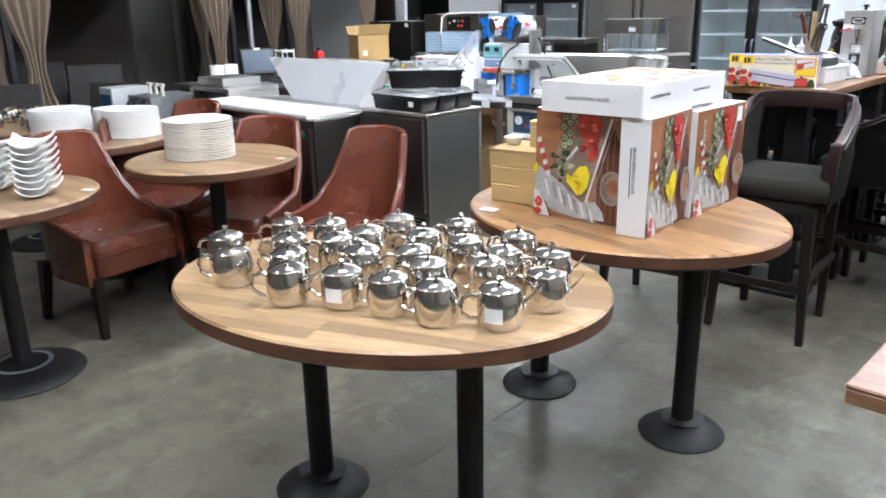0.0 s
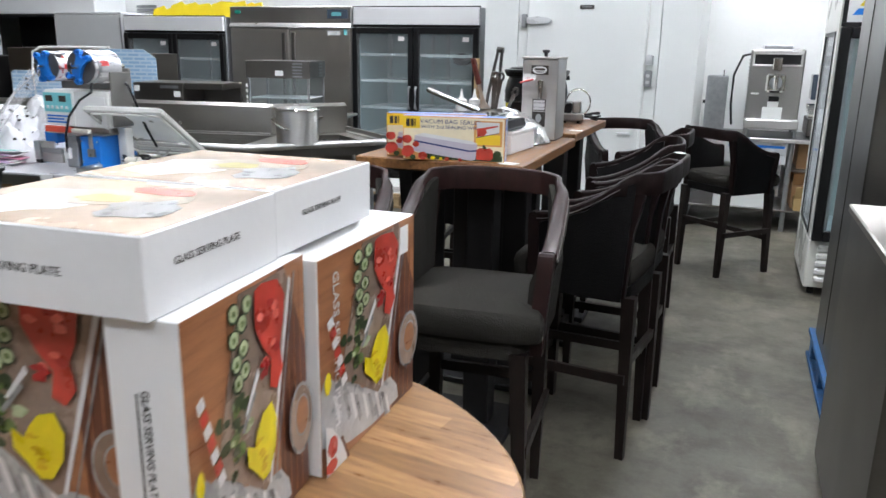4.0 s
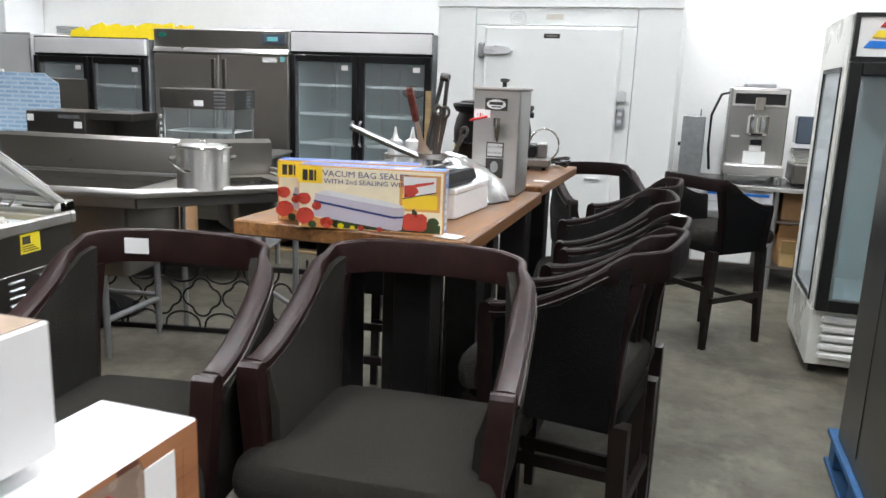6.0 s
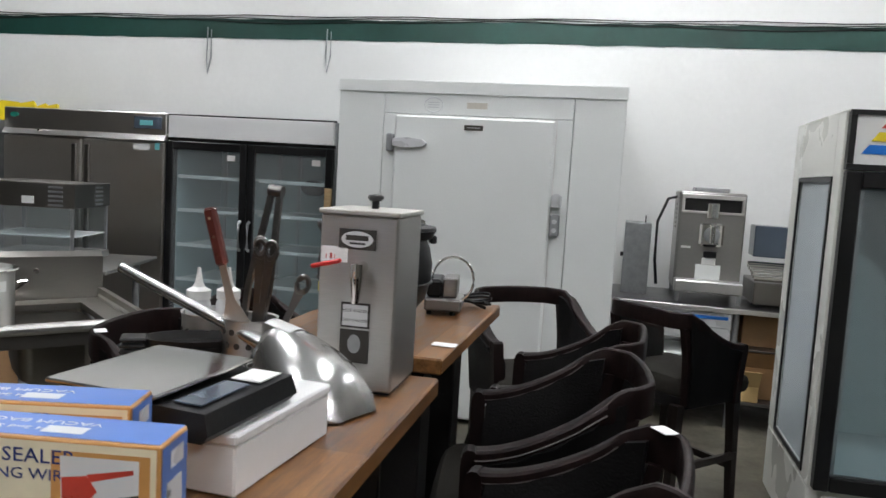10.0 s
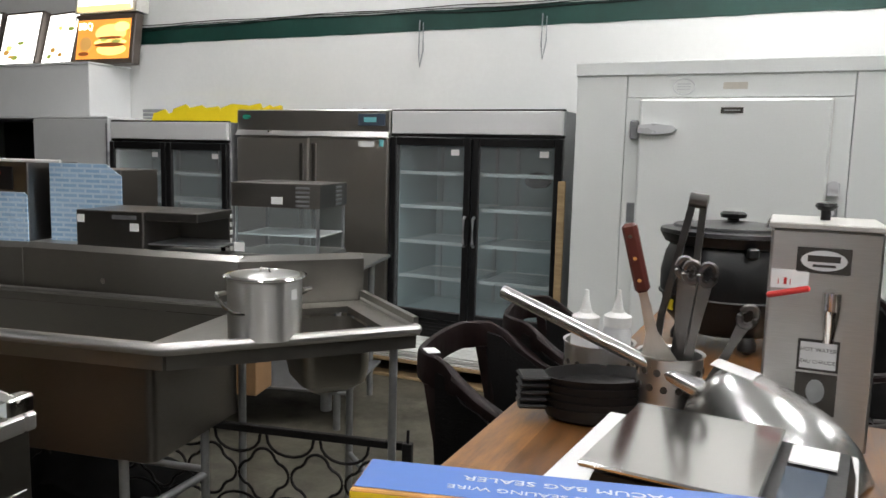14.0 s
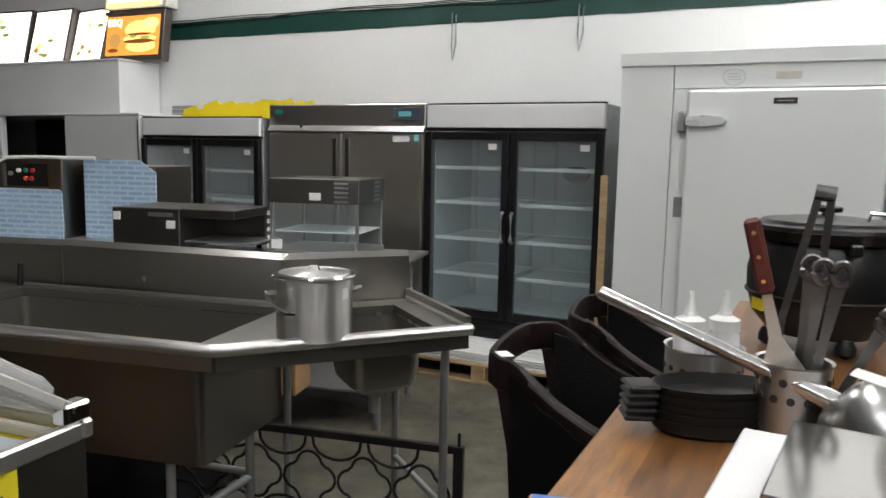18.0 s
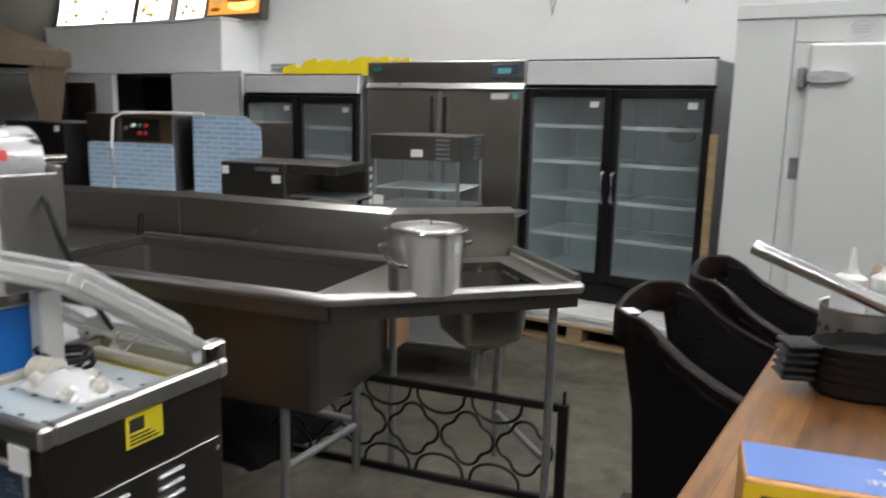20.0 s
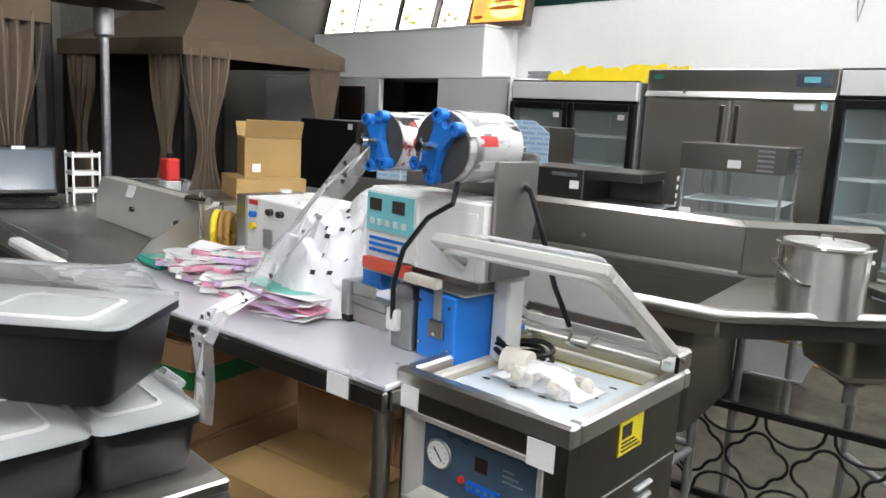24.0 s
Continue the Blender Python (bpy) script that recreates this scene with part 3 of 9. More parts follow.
part("lit_sheet", box(-0.35, 0.35, -0.006, -0.001, 0.05, 0.44), M_BURGER, b, "glowing burger photograph")
for x, z, sx, sz, mt in ((0.1, 0.30, 0.2, 0.09, M_BUN), (0.12, 0.14, 0.19, 0.06, M_BUN), (0.1, 0.21, 0.21, 0.035, M_MENUY), (-0.22, 0.2, 0.08, 0.07, M_MENUPIC)):
    part("food_picture", Geo().prism(ellipse(z, x, sz, sx, 20), -0.010, -0.007, 1), mt, b)
words("BBQ", 0.10, M_MENU, b, face_m(-0.235, -0.0075, 0.375, (0, -1, 0)), thick=0.001)
for x, z, sx, sz, mt in ((0.02, 0.235, 0.05, 0.02, M_MENUGREEN), (0.18, 0.22, 0.07, 0.018, M_MENUGREEN), (0.1, 0.185, 0.2, 0.022, M_BURGERDK), (0.1, 0.255, 0.17, 0.014, M_BURGERDK), (0.24, 0.36, 0.1, 0.05, M_MENUY), (-0.24, 0.10, 0.07, 0.02, M_BURGERDK)):
    part("food_picture", Geo().prism(ellipse(z, x, sz, sx, 20), -0.0115, -0.0102, 1), mt, b)
s = thing("sign_lamp", "lit domed sign with a yellow rim", "sign", m=pose(-7.74, 9.80, 2.80, -4, 0, 0))
dome = [(-0.42, 0.0), (-0.42, 0.16)] + [(0.42 * math.cos(radians(a)), 0.16 + 0.14 * math.sin(radians(a))) for a in range(160, 19, -20)] + [(0.42, 0.16), (0.42, 0.0)]
part("sign_body", Geo().prism([(z, x) for x, z in dome], 0.0, 0.16, 1), M_COOLERW, s)
part("lit_sheet", Geo().prism([(0.03 + z * 0.8, x * 0.86) for x, z in dome], -0.012, -0.002, 1), M_MENU, s, "glowing white sheet")
part("yellow_rim", box(-0.37, 0.37, -0.016, -0.013, 0.02, 0.07), M_MENUY, s)


# ---- fridges on the north wall ----
def glass_fridge(name, label, x0, x1, yf, z0, z1, depth, header, base, shelves, nd=2, goods=False):
    f = thing(name, label, "display fridge", "wall fridges", at((x0 + x1) / 2, yf + depth / 2, z0))
    w = 0.035
    wpart("back_wall", box(x0 + 0.01, x1 - 0.01, yf + depth - 0.03, yf + depth, z0, z1 - 0.01), M_COOLIN, f)
    for a, b in ((x0, x0 + w), (x1 - w, x1)):
        wpart("side_wall", box(a, b, yf + 0.02, yf + depth - 0.03, z0, z1 - 0.01, 0.004), M_GALV if a > x0 else M_BLACKM, f)
        c = a + w if a == x0 else a - 0.004
        wpart("liner", box(c, c + 0.004, yf + 0.07, yf + depth - 0.031, z0 + base, z1 - header), M_COOLIN, f)
    wpart("cabinet_top", box(x0 + w, x1 - w, yf + 0.02, yf + depth - 0.031, z1 - 0.04, z1 - 0.012), M_GALV, f)
    wpart("inner_top", box(x0 + w, x1 - w, yf + 0.07, yf + depth - 0.031, z1 - header - 0.01, z1 - header), M_COOLIN, f)
    wpart("inner_floor", box(x0 + w, x1 - w, yf + 0.04, yf + depth - 0.031, z0 + base - 0.02, z0 + base), M_COOLIN, f)
    wpart("header_panel", box(x0 + 0.008, x1 - 0.012, yf - 0.012, yf + 0.02, z1 - header + 0.02, z1 - 0.012, 0.004), M_PAPER, f, "pale blank header sign")
    wpart("header_frame", box(x0, x1, yf - 0.004, yf + 0.022, z1 - 0.012, z1, 0.003), M_BLACK, f)
    wpart("header_frame", box(x0, x1, yf - 0.004, yf + 0.022, z1 - header, z1 - header + 0.02, 0.003), M_BLACK, f)
    wpart("kick_panel", box(x0, x1, yf + 0.01, yf + 0.04, z0, z0 + base - 0.03, 0.004), M_BLACK, f)
    for k in range(4):
        wpart("vent_slot", box(x0 + 0.15, x1 - 0.15, yf + 0.004, yf + 0.009, z0 + 0.02 + 0.025 * k, z0 + 0.03 + 0.025 * k), M_BLACKM, f)
    dw = (x1 - x0) / nd
    for d in range(nd):
        a, b, zb, zt = x0 + d * dw + 0.004, x0 + (d + 1) * dw - 0.004, z0 + base - 0.02, z1 - header - 0.004
        door = wpart("door", Geo().box(a, a + 0.05, yf - 0.03, yf + 0.008, zb, zt, 0.005).box(b - 0.05, b, yf - 0.03, yf + 0.008, zb, zt, 0.005).box(a + 0.051, b - 0.051, yf - 0.03, yf + 0.008, zt - 0.055, zt, 0.005).box(a + 0.051, b - 0.051, yf - 0.03, yf + 0.008, zb, zb + 0.06, 0.005), M_BLACK, f, "black door frame")
        pane = wpart("pane", box(a + 0.045, b - 0.045, yf - 0.016, yf - 0.008, zb + 0.05, zt - 0.05), M_GLASS, door)
        pane.visible_shadow = False
        hx = b - 0.03 if d == 0 else a + 0.03
        hz = (zb + zt) / 2
        wpart("handle", Geo().tube([(hx, yf - 0.03, hz - 0.1), (hx, yf - 0.055, hz - 0.085), (hx, yf - 0.055, hz + 0.085), (hx, yf - 0.03, hz + 0.1)], 0.011, 8), M_GALV, door, "grey bar handle")
        tx = b - 0.12
        wpart("price_tag", box(tx - 0.03, tx + 0.03, yf - 0.0185, yf - 0.017, zt - 0.12, zt - 0.08), M_TAG, door)
        for z in shelves:
            sh = Geo().box(a + 0.04, b - 0.04, yf + 0.075, yf + 0.085, z - 0.012, z + 0.012)
            sh.box(a + 0.04, b - 0.04, yf + depth - 0.09, yf + depth - 0.08, z - 0.005, z + 0.005)
            n = 16
            for k in range(n + 1):
                xx = a + 0.045 + (b - a - 0.09) * k / n
                sh.box(xx - 0.0025, xx + 0.0025, yf + 0.085, yf + depth - 0.08, z - 0.003, z + 0.003)
            wpart("wire_shelf", sh, M_SHELF, f)
        for s in (a + 0.08, b - 0.08):
            wpart("shelf_rail", box(s - 0.01, s + 0.01, yf + depth - 0.045, yf + depth - 0.031, z0 + base, z1 - header - 0.02), M_GALV, f)
    return f


F3 = glass_fridge("display_fridge", "black two-door glass display fridge, empty wire shelves, on a pallet", -4.016, -2.763, 8.94, 0.205, 1.795, 0.72, 0.185, 0.16, (0.62, 0.87, 1.12, 1.36))
wpart("fridge_fitting", Geo().prism(ellipse(1.33, -3.02, 0.055, 0.09, 16), 9.2, 9.26, 1), M_BLACKM, F3)
F1 = glass_fridge("display_fridge", "black two-door glass display fridge with a white header", -6.64, -5.395, 8.86, 0.02, 1.705, 0.72, 0.17, 0.2, (0.55, 0.80, 1.05, 1.28))

fr = thing("steel_fridge", "stainless two-door upright fridge on short legs", "fridge", "wall fridges", at(-4.7, 9.3))
wpart("body", Geo().box(-5.375, -4.022, 8.965, 9.68, 0.12, 1.785, 0.006), M_STEEL, fr)
wpart("header_panel", Geo().box(-5.375, -4.022, 8.93, 8.962, 1.615, 1.795, 0.008), M_STEELH, fr)
wpart("header_lip", Geo().prism([(8.905, 1.60), (8.962, 1.60), (8.962, 1.618), (8.93, 1.64)], -5.372, -4.025, 0), M_STEELH, fr)
for a, b in ((-5.37, -4.70), (-4.692, -4.027)):
    door = wpart("door", Geo().box(a, b, 8.915, 8.962, 0.2, 1.592, 0.012), M_STEEL, fr, "brushed steel door")
    hx = b - 0.05 if a < -5 else a + 0.05
    wpart("handle", Geo().box(hx - 0.02, hx + 0.02, 8.895, 8.914, 0.5, 1.55, 0.006), M_DARKSTEEL, door, "long recessed handle strip")
wpart("kick_panel", box(-5.36, -4.04, 8.95, 8.964, 0.12, 0.195, 0.003), M_STEELH, fr)
for x in (-5.3, -4.1):
    for y in (9.02, 9.6):
        wpart("leg", Geo().rod((x, y, 0), (x, y, 0.12), 0.022), M_GALV, fr)
wpart("badge", Geo().prism(ellipse(1.74, -5.28, 0.018, 0.038, 20), 8.926, 8.93, 1), M_GREENP, fr, "small green oval badge")
wpart("thermometer_panel", box(-4.28, -4.06, 8.925, 8.929, 1.68, 1.765, 0.001), M_SCREEN, fr)
wpart("display", box(-4.23, -4.13, 8.922, 8.9245, 1.705, 1.74), M_TEAL, fr)
wpart("price_tag", box(-4.27, -4.14, 8.912, 8.9145, 1.53, 1.57), M_TAG, fr)
wpart("blue_sticker", box(-4.10, -4.065, 8.912, 8.9145, 1.535, 1.585), M_TEAL, fr)
wpart("lock", Geo().rod((-5.05, 8.90, 1.633), (-5.05, 8.94, 1.633), 0.01), M_CHROME, fr)

random.seed(8)
for k, (x, w, h, y) in enumerate(((-6.42, 0.46, 0.12, 9.35), (-6.12, 0.5, 0.17, 9.28), (-5.88, 0.45, 0.15, 9.4), (-5.66, 0.42, 0.19, 9.3), (-5.50, 0.36, 0.17, 9.42))):
    zt = 1.70
    zig, n = [(x - w / 2, 0.0)], 3
    for i in range(n):
        zig += [(x - w / 2 + w * i / n, h * random.uniform(0.7, 0.9)), (x - w / 2 + w * (i + 0.75) / n, h * random.uniform(0.85, 1.1))]
    zig += [(x + w / 2, h * 0.6), (x + w / 2, 0.0)]
    o = part("yellow_sheet", Geo().prism([(z, xx - x) for xx, z in zig], -0.012, 0.012, 1), M_YELLOW)
    o.matrix_basis = pose(x, y, zt, -18, 0, random.uniform(-8, 8))
    tagged(o, "yellow plastic zigzag sheet on top of the fridges", "plastic sheet", "yellow sheets")

# pallet with white ribbed boards under the glass fridge
pal = thing("pallet", "pale pine pallet under white ribbed boards", "pallet", m=at(-3.35, 9.1))
for x in (-4.05, -3.42, -2.80):
    wpart("bearer", box(x - 0.05, x + 0.05, 8.56, 9.72, 0.022, 0.11, 0.004), M_PALLET, pal)
for k in range(7):
    y = 8.555 + k * 0.178
    wpart("deck_board", box(-4.12, -2.72, y, y + 0.1, 0.112, 0.132, 0.003), M_PALLET, pal)
for y in (8.56, 9.1, 9.6):
    wpart("base_board", box(-4.12, -2.72, y, y + 0.1, 0.0, 0.02, 0.003), M_PALLET, pal)
for k in range(2):
    rb = thing("ribbed_board", "white ribbed plastic board lying on the pallet", "board", "ribbed boards", at(-3.40, 9.12, 0.134 + 0.034 * k))
    part("board_base", box(-0.70 + 0.03 * k, 0.70 - 0.02 * k, -0.55, 0.55, 0.0, 0.012, 0.002), M_WHITE, rb)
    for j in range(13):
        part("rib", Geo().box(-0.70 + 0.03 * k, 0.70 - 0.02 * k, -0.545 + j * 0.085, -0.467 + j * 0.085, 0.0125, 0.033, 0.009), M_WHITE, rb)

# ---- walk-in cold room ----
wi = thing("cold_room", "white walk-in cold room with a closed insulated door", "cold room", m=at(-1.73, 9.2))
WX0, WX1, WY = -2.575, -0.885, 8.5
wpart("front_panel", box(WX0, -2.295, WY, WY + 0.09, 0, 1.955, 0.003), M_PANEL, wi)
wpart("front_panel", box(-1.168, WX1, WY, WY + 0.09, 0, 1.955, 0.003), M_PANEL, wi)
wpart("door_frame", box(-2.291, -1.172, WY + 0.002, WY + 0.09, 1.829, 1.955, 0.003), M_PANEL, wi)
wpart("door_frame", box(-2.291, -2.214, WY + 0.002, WY + 0.09, 0, 1.826, 0.003), M_PANEL, wi)
wpart("door_frame", box(-1.262, -1.172, WY + 0.002, WY + 0.09, 0, 1.826, 0.003), M_PANEL, wi)
door = wpart("door", box(-2.21, -1.266, WY - 0.045, WY + 0.06, 0.03, 1.818, 0.012), M_PANEL, wi, "white flush insulated door")
wpart("gasket", box(-2.218, -1.258, WY - 0.004, WY + 0.0015, 0.022, 1.825), M_WHITE, wi)
wpart("side_panel", box(WX0, WX0 + 0.09, WY + 0.092, Y1 - 0.01, 0, 1.955, 0.003), M_PANEL, wi)
wpart("side_panel", box(WX1 - 0.09, WX1, WY + 0.092, Y1 - 0.01, 0, 1.955, 0.003), M_PANEL, wi)
wpart("roof_panel", box(WX0, WX1, WY, Y1 - 0.01, 1.958, 2.018, 0.003), M_PANEL, wi)
wpart("roof_trim", box(WX0 - 0.008, WX1 + 0.008, WY - 0.012, WY - 0.002, 1.95, 2.022, 0.002), M_PANEL, wi)
for z in (1.655, 0.45):
    hg = wpart("hinge", Geo().box(-2.255, -2.215, WY - 0.06, WY + 0.001, z - 0.055, z + 0.05, 0.008), M_GALV, wi, "bright metal strap hinge")
    wpart("hinge_strap", Geo().prism([(z - 0.022, -2.21), (z - 0.03, -2.12), (z - 0.02, -2.03), (z, -2.005), (z + 0.02, -2.03), (z + 0.03, -2.12), (z + 0.022, -2.21)], WY - 0.075, WY - 0.046, 1), M_HOOD, hg)
wpart("latch", Geo().box(-1.262, -1.205, WY - 0.05, WY + 0.001, 1.33, 1.40, 0.006).rod((-1.235, WY - 0.06, 1.385), (-1.235, WY, 1.385), 0.024), M_HOOD, wi)
lh = wpart("latch_handle", Geo().box(-1.262, -1.208, WY - 0.05, WY + 0.001, 1.165, 1.29, 0.008, None), M_GALV, wi, "grey latch plate with two round locks")
for z in (1.20, 1.25):
    wpart("lock", Geo().rod((-1.235, WY - 0.058, z), (-1.235, WY - 0.05, z), 0.014, n=16), M_HOOD, lh)
wpart("door_bolt", Geo().rod((-1.44, WY - 0.06, 0.80), (-1.34, WY - 0.06, 0.80), 0.008, n=10).box(-1.45, -1.33, WY - 0.058, WY - 0.046, 0.785, 0.79), M_HOOD, wi)
wpart("name_plate", box(-1.79, -1.68, WY - 0.049, WY - 0.0455, 1.742, 1.772), M_INK, wi)
wpart("name_plate", box(-1.775, -1.695, WY - 0.0505, WY - 0.0495, 1.755, 1.76), M_GALV, wi)
wpart("door_stamp", Geo().tube([(-1.99 + 0.055 * math.cos(radians(q)), WY - 0.001, 1.885 + 0.042 * math.sin(radians(q))) for q in range(0, 360, 15)], 0.003, 6, True), M_HOOD, wi, "pale oval stamp")
for k in range(3):
    wpart("stamp_line", box(-2.025, -1.955, WY - 0.002, WY + 0.001, 1.868 + 0.014 * k, 1.874 + 0.014 * k), M_HOOD, wi)
wpart("door_stamp", box(-1.79, -1.67, WY - 0.003, WY + 0.001, 1.87, 1.905), M_BONE, wi)
wpart("light_switch", box(-2.26, -2.20 + 0.012, WY - 0.006, WY + 0.001, 1.14, 1.25, 0.002), M_GALV, wi)
strip = thing("wooden_strip", "yellow pine board leaning between fridge and cold room", "board", m=at(-2.66, 8.7))
o = wpart("board", box(-2.70, -2.655, 8.62, 8.64, 0.0, 1.35, 0.003), M_PALLET, strip)


# ---- corner sink ----
sink = thing("corner_sink", "worn stainless corner sink with a high splashback and one wing", "sink", m=at(-3.4, 6.3))
OX, OY = -3.15, 5.917


def frame_at(angle):
    c, s = math.cos(radians(angle)), math.sin(radians(angle))
    return lambda u, n: (OX + u * c - n * s, OY + u * s + n * c)


P1, P2 = frame_at(11.0), frame_at(50.5)
RIM = 0.875


def slab(pts, z0, z1):
    return Geo().prism(pts, z0, z1)


def bar(geo, P, u0, u1, n0, n1, z0, z1):
    return geo.prism([P(u0, n0), P(u1, n0), P(u1, n1), P(u0, n1)], z0, z1)


FOLD = (-3.42, 6.598)
SE = P2(0.885, 0.625)
# main deck round the basin
d = Geo()
bar(d, P1, -1.33, -0.1, 0.02, 0.085, 0.835, 0.868)
bar(d, P1, -1.33, -0.1, 0.655, 0.72, 0.835, 0.868)
bar(d, P1, -1.40, -1.331, 0.02, 0.72, 0.835, 0.868)
wpart("deck", d, M_SINK, sink)
wpart("drainboard", slab([P1(-2.3, 0.02), P1(-1.401, 0.02), P1(-1.401, 0.74), P1(-2.3, 0.74)], 0.835, 0.866), M_SINK, sink, "flat steel drainboard")
wing = Geo().prism([P1(-0.099, 0.02), P2(0.02, 0.02), P2(0.40, 0.02), P2(0.40, 0.60), FOLD, P1(-0.099, 0.70)], 0.84, 0.867)
bar(wing, P2, 0.401, 0.86, 0.02, 0.10, 0.84, 0.867)
bar(wing, P2, 0.401, 0.86, 0.50, 0.61, 0.84, 0.867)
bar(wing, P2, 0.77, 0.86, 0.101, 0.499, 0.84, 0.867)
wpart("wing_deck", wing, M_SINK, sink)
rim = Geo().tube([(*P1(-2.3, 0.01), RIM - 0.005), (*P1(-0.02, 0.0), RIM - 0.005), (*P2(0.02, 0.0), RIM - 0.005), (*P2(0.87, 0.0), RIM - 0.005)], 0.021, 10)
rim.tube([(*P2(0.87, 0.0), RIM - 0.003), (*P2(0.87, 0.32), RIM - 0.003), (*P2(0.872, 0.6), RIM - 0.003)], 0.016, 10)
# added bead: stands in for the light along the deck's back edge
rim.tube([(*P1(-1.36, 0.70), RIM - 0.002), (*P1(-0.14, 0.70), RIM - 0.002)], 0.010, 8)
wpart("rolled_rim", rim, M_STEELH, sink, "bright rolled front rim, with an added bead for the lit rear edge")
apron = Geo()
for P, a, b in ((P1, -2.3, -0.01), (P2, 0.01, 0.865)):
    bar(apron, P, a, b, 0.006, 0.012, 0.80, 0.86)
wpart("apron", apron, M_SINK, sink)
for P, u0, u1, n0, n1, zb, nm in ((P1, -1.33, -0.1, 0.085, 0.655, 0.45, "basin"), (P1, -2.25, -1.36, 0.085, 0.655, 0.46, "second_basin")):
    rg0 = rrect(u0, u1, n0, n1, 0.03, 4)
    cu, cn = (u0 + u1) / 2, (n0 + n1) / 2
    steps = ((1.0, 0.834), (1.0, zb), (0.985, zb + 0.006), (0.985, zb + 0.02), (0.985, 0.834))
    inner = [(0.97, zb + 0.02), (0.90, zb + 0.008), (0.03, zb + 0.004)]
    wpart(nm, Geo().loft([[(*P(cu + k * (u - cu), cn + k * (v - cn)), z) for u, v in rg0] for k, z in [(0.988, 0.834)] + inner], False, False), M_SINK, sink)
    # shade on the basin fronts is put into a darker steel than the sink's
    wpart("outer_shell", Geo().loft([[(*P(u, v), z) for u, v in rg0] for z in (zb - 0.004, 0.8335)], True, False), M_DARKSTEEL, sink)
rings = []
for z, k in ((0.84, 1.0), (0.69, 0.98), (0.635, 0.9), (0.60, 0.55)):
    cu, cn = 0.62, 0.30
    rings.append([(*P2(cu + k * x, cn + k * y), z) for x, y in rrect(-0.135, 0.135, -0.15, 0.15, 0.05)])
wpart("small_basin", Geo().loft(rings, True, False).prism([p[:2] for p in rings[-1]], 0.596, 0.601), M_SINK, sink)
wpart("drain_pipe", Geo().rod((*P2(0.62, 0.30), 0.598), (*P2(0.62, 0.30), 0.57), 0.04).rod((*P2(0.62, 0.30), 0.57), (*P2(0.62, 0.30), 0.50), 0.022), M_GALV, sink)
for (a, za), (b, zb) in (((P1(-2.3, 0.755), 1.05), (P1(-1.22, 0.765), 1.065)), ((P1(-1.215, 0.762), 1.068), (FOLD, 1.068)), ((FOLD, 1.068), (SE, 1.068))):
    a, b = Vector(a), Vector(b)
    nrm = Vector((-(b - a).y, (b - a).x)).normalized()
    t = (b - a).normalized() * 0.002
    a, b = a + t, b - t
    sp = Geo().loft([[(*(a + nrm * o), z) for o, z in prof] for prof in ([(0, 0.84), (0, za - 0.02), (0.05, za), (0.062, za - 0.003), (0.062, za - 0.025), (0.012, za - 0.045), (0.012, 0.84)],)] + [[(*(b + nrm * o), z) for o, z in [(0, 0.84), (0, zb - 0.02), (0.05, zb), (0.062, zb - 0.003), (0.062, zb - 0.025), (0.012, zb - 0.045), (0.012, 0.84)]]])
    wpart("splashback", sp, M_SINK, sink, "tall brushed splashback with a folded top")
for u, z in ((-0.79, 0.925), (-0.60, 0.925)):
    x, y = P1(u, 0.745)
    wpart("tap_hole_cap", Geo().rod((x, y + 0.03, z), (x, y - 0.004, z), 0.013), M_CHROME, sink)
x, y = P2(0.62, 0.62)
wpart("tap_hole_cap", Geo().rod((x - 0.02, y + 0.02, 0.99), (x + 0.006, y - 0.006, 0.99), 0.010), M_INK, sink)
wpart("overflow_pin", Geo().rod((*P1(-1.38, 0.69), 0.868), (*P1(-1.38, 0.70), 0.965), 0.012), M_BLACK, sink)
side = Geo()
bar(side, P2, 0.862, 0.884, 0.03, 0.61, 0.868, 0.91)
wpart("end_splash", side, M_SINK, sink)
for p in (P1(-0.25, 0.13), P1(-0.2, 0.56), P1(-2.2, 0.13), P1(-2.2, 0.60)):
    wpart("leg", Geo().rod((*p, 0.03), (*p, 0.452), 0.017).rod((*p, 0.0), (*p, 0.03), 0.013), M_GALV, sink)
for p in (P2(0.80, 0.06), P2(0.80, 0.55), P2(0.35, 0.56)):
    wpart("leg", Geo().rod((*p, 0.0), (*p, 0.84), 0.0155), M_GALV, sink)
a, b = P1(-0.25, 0.13), P1(-0.2, 0.56)
wpart("cross_bar", Geo().rod((*a, 0.20), (*b, 0.20), 0.016), M_GALV, sink)
c = P1(-2.2, 0.60)
wpart("cross_bar", Geo().rod((*c, 0.22), (*b, 0.22), 0.014), M_GALV, sink)
wpart("cross_bar", Geo().rod((*P2(0.80, 0.06), 0.2), (*P2(0.80, 0.55), 0.2), 0.013), M_GALV, sink)

sink.matrix_basis = at(-3.4, 6.3) @ Matrix.Diagonal((1.0, 1.0, 0.987, 1.0))

pot = thing("stock_pot", "tall steel stock pot with a lid, standing on the sink", "pot", m=at(-3.005, 6.235, 0.857))
part("pot_body", Geo().lathe([(0.117, 0), (0.124, 0.004), (0.125, 0.2), (0.131, 0.206)], 36), M_POT, pot)
part("pot_rim", Geo().lathe([(0.135, 0.2062), (0.139, 0.209), (0.135, 0.213), (0.118, 0.2125)], 36), M_CHROME, pot)
lid = part("lid", Geo().lathe([(0.118, 0.213), (0.116, 0.217), (0.04, 0.222), (0.001, 0.223)], 36), M_POT, pot)
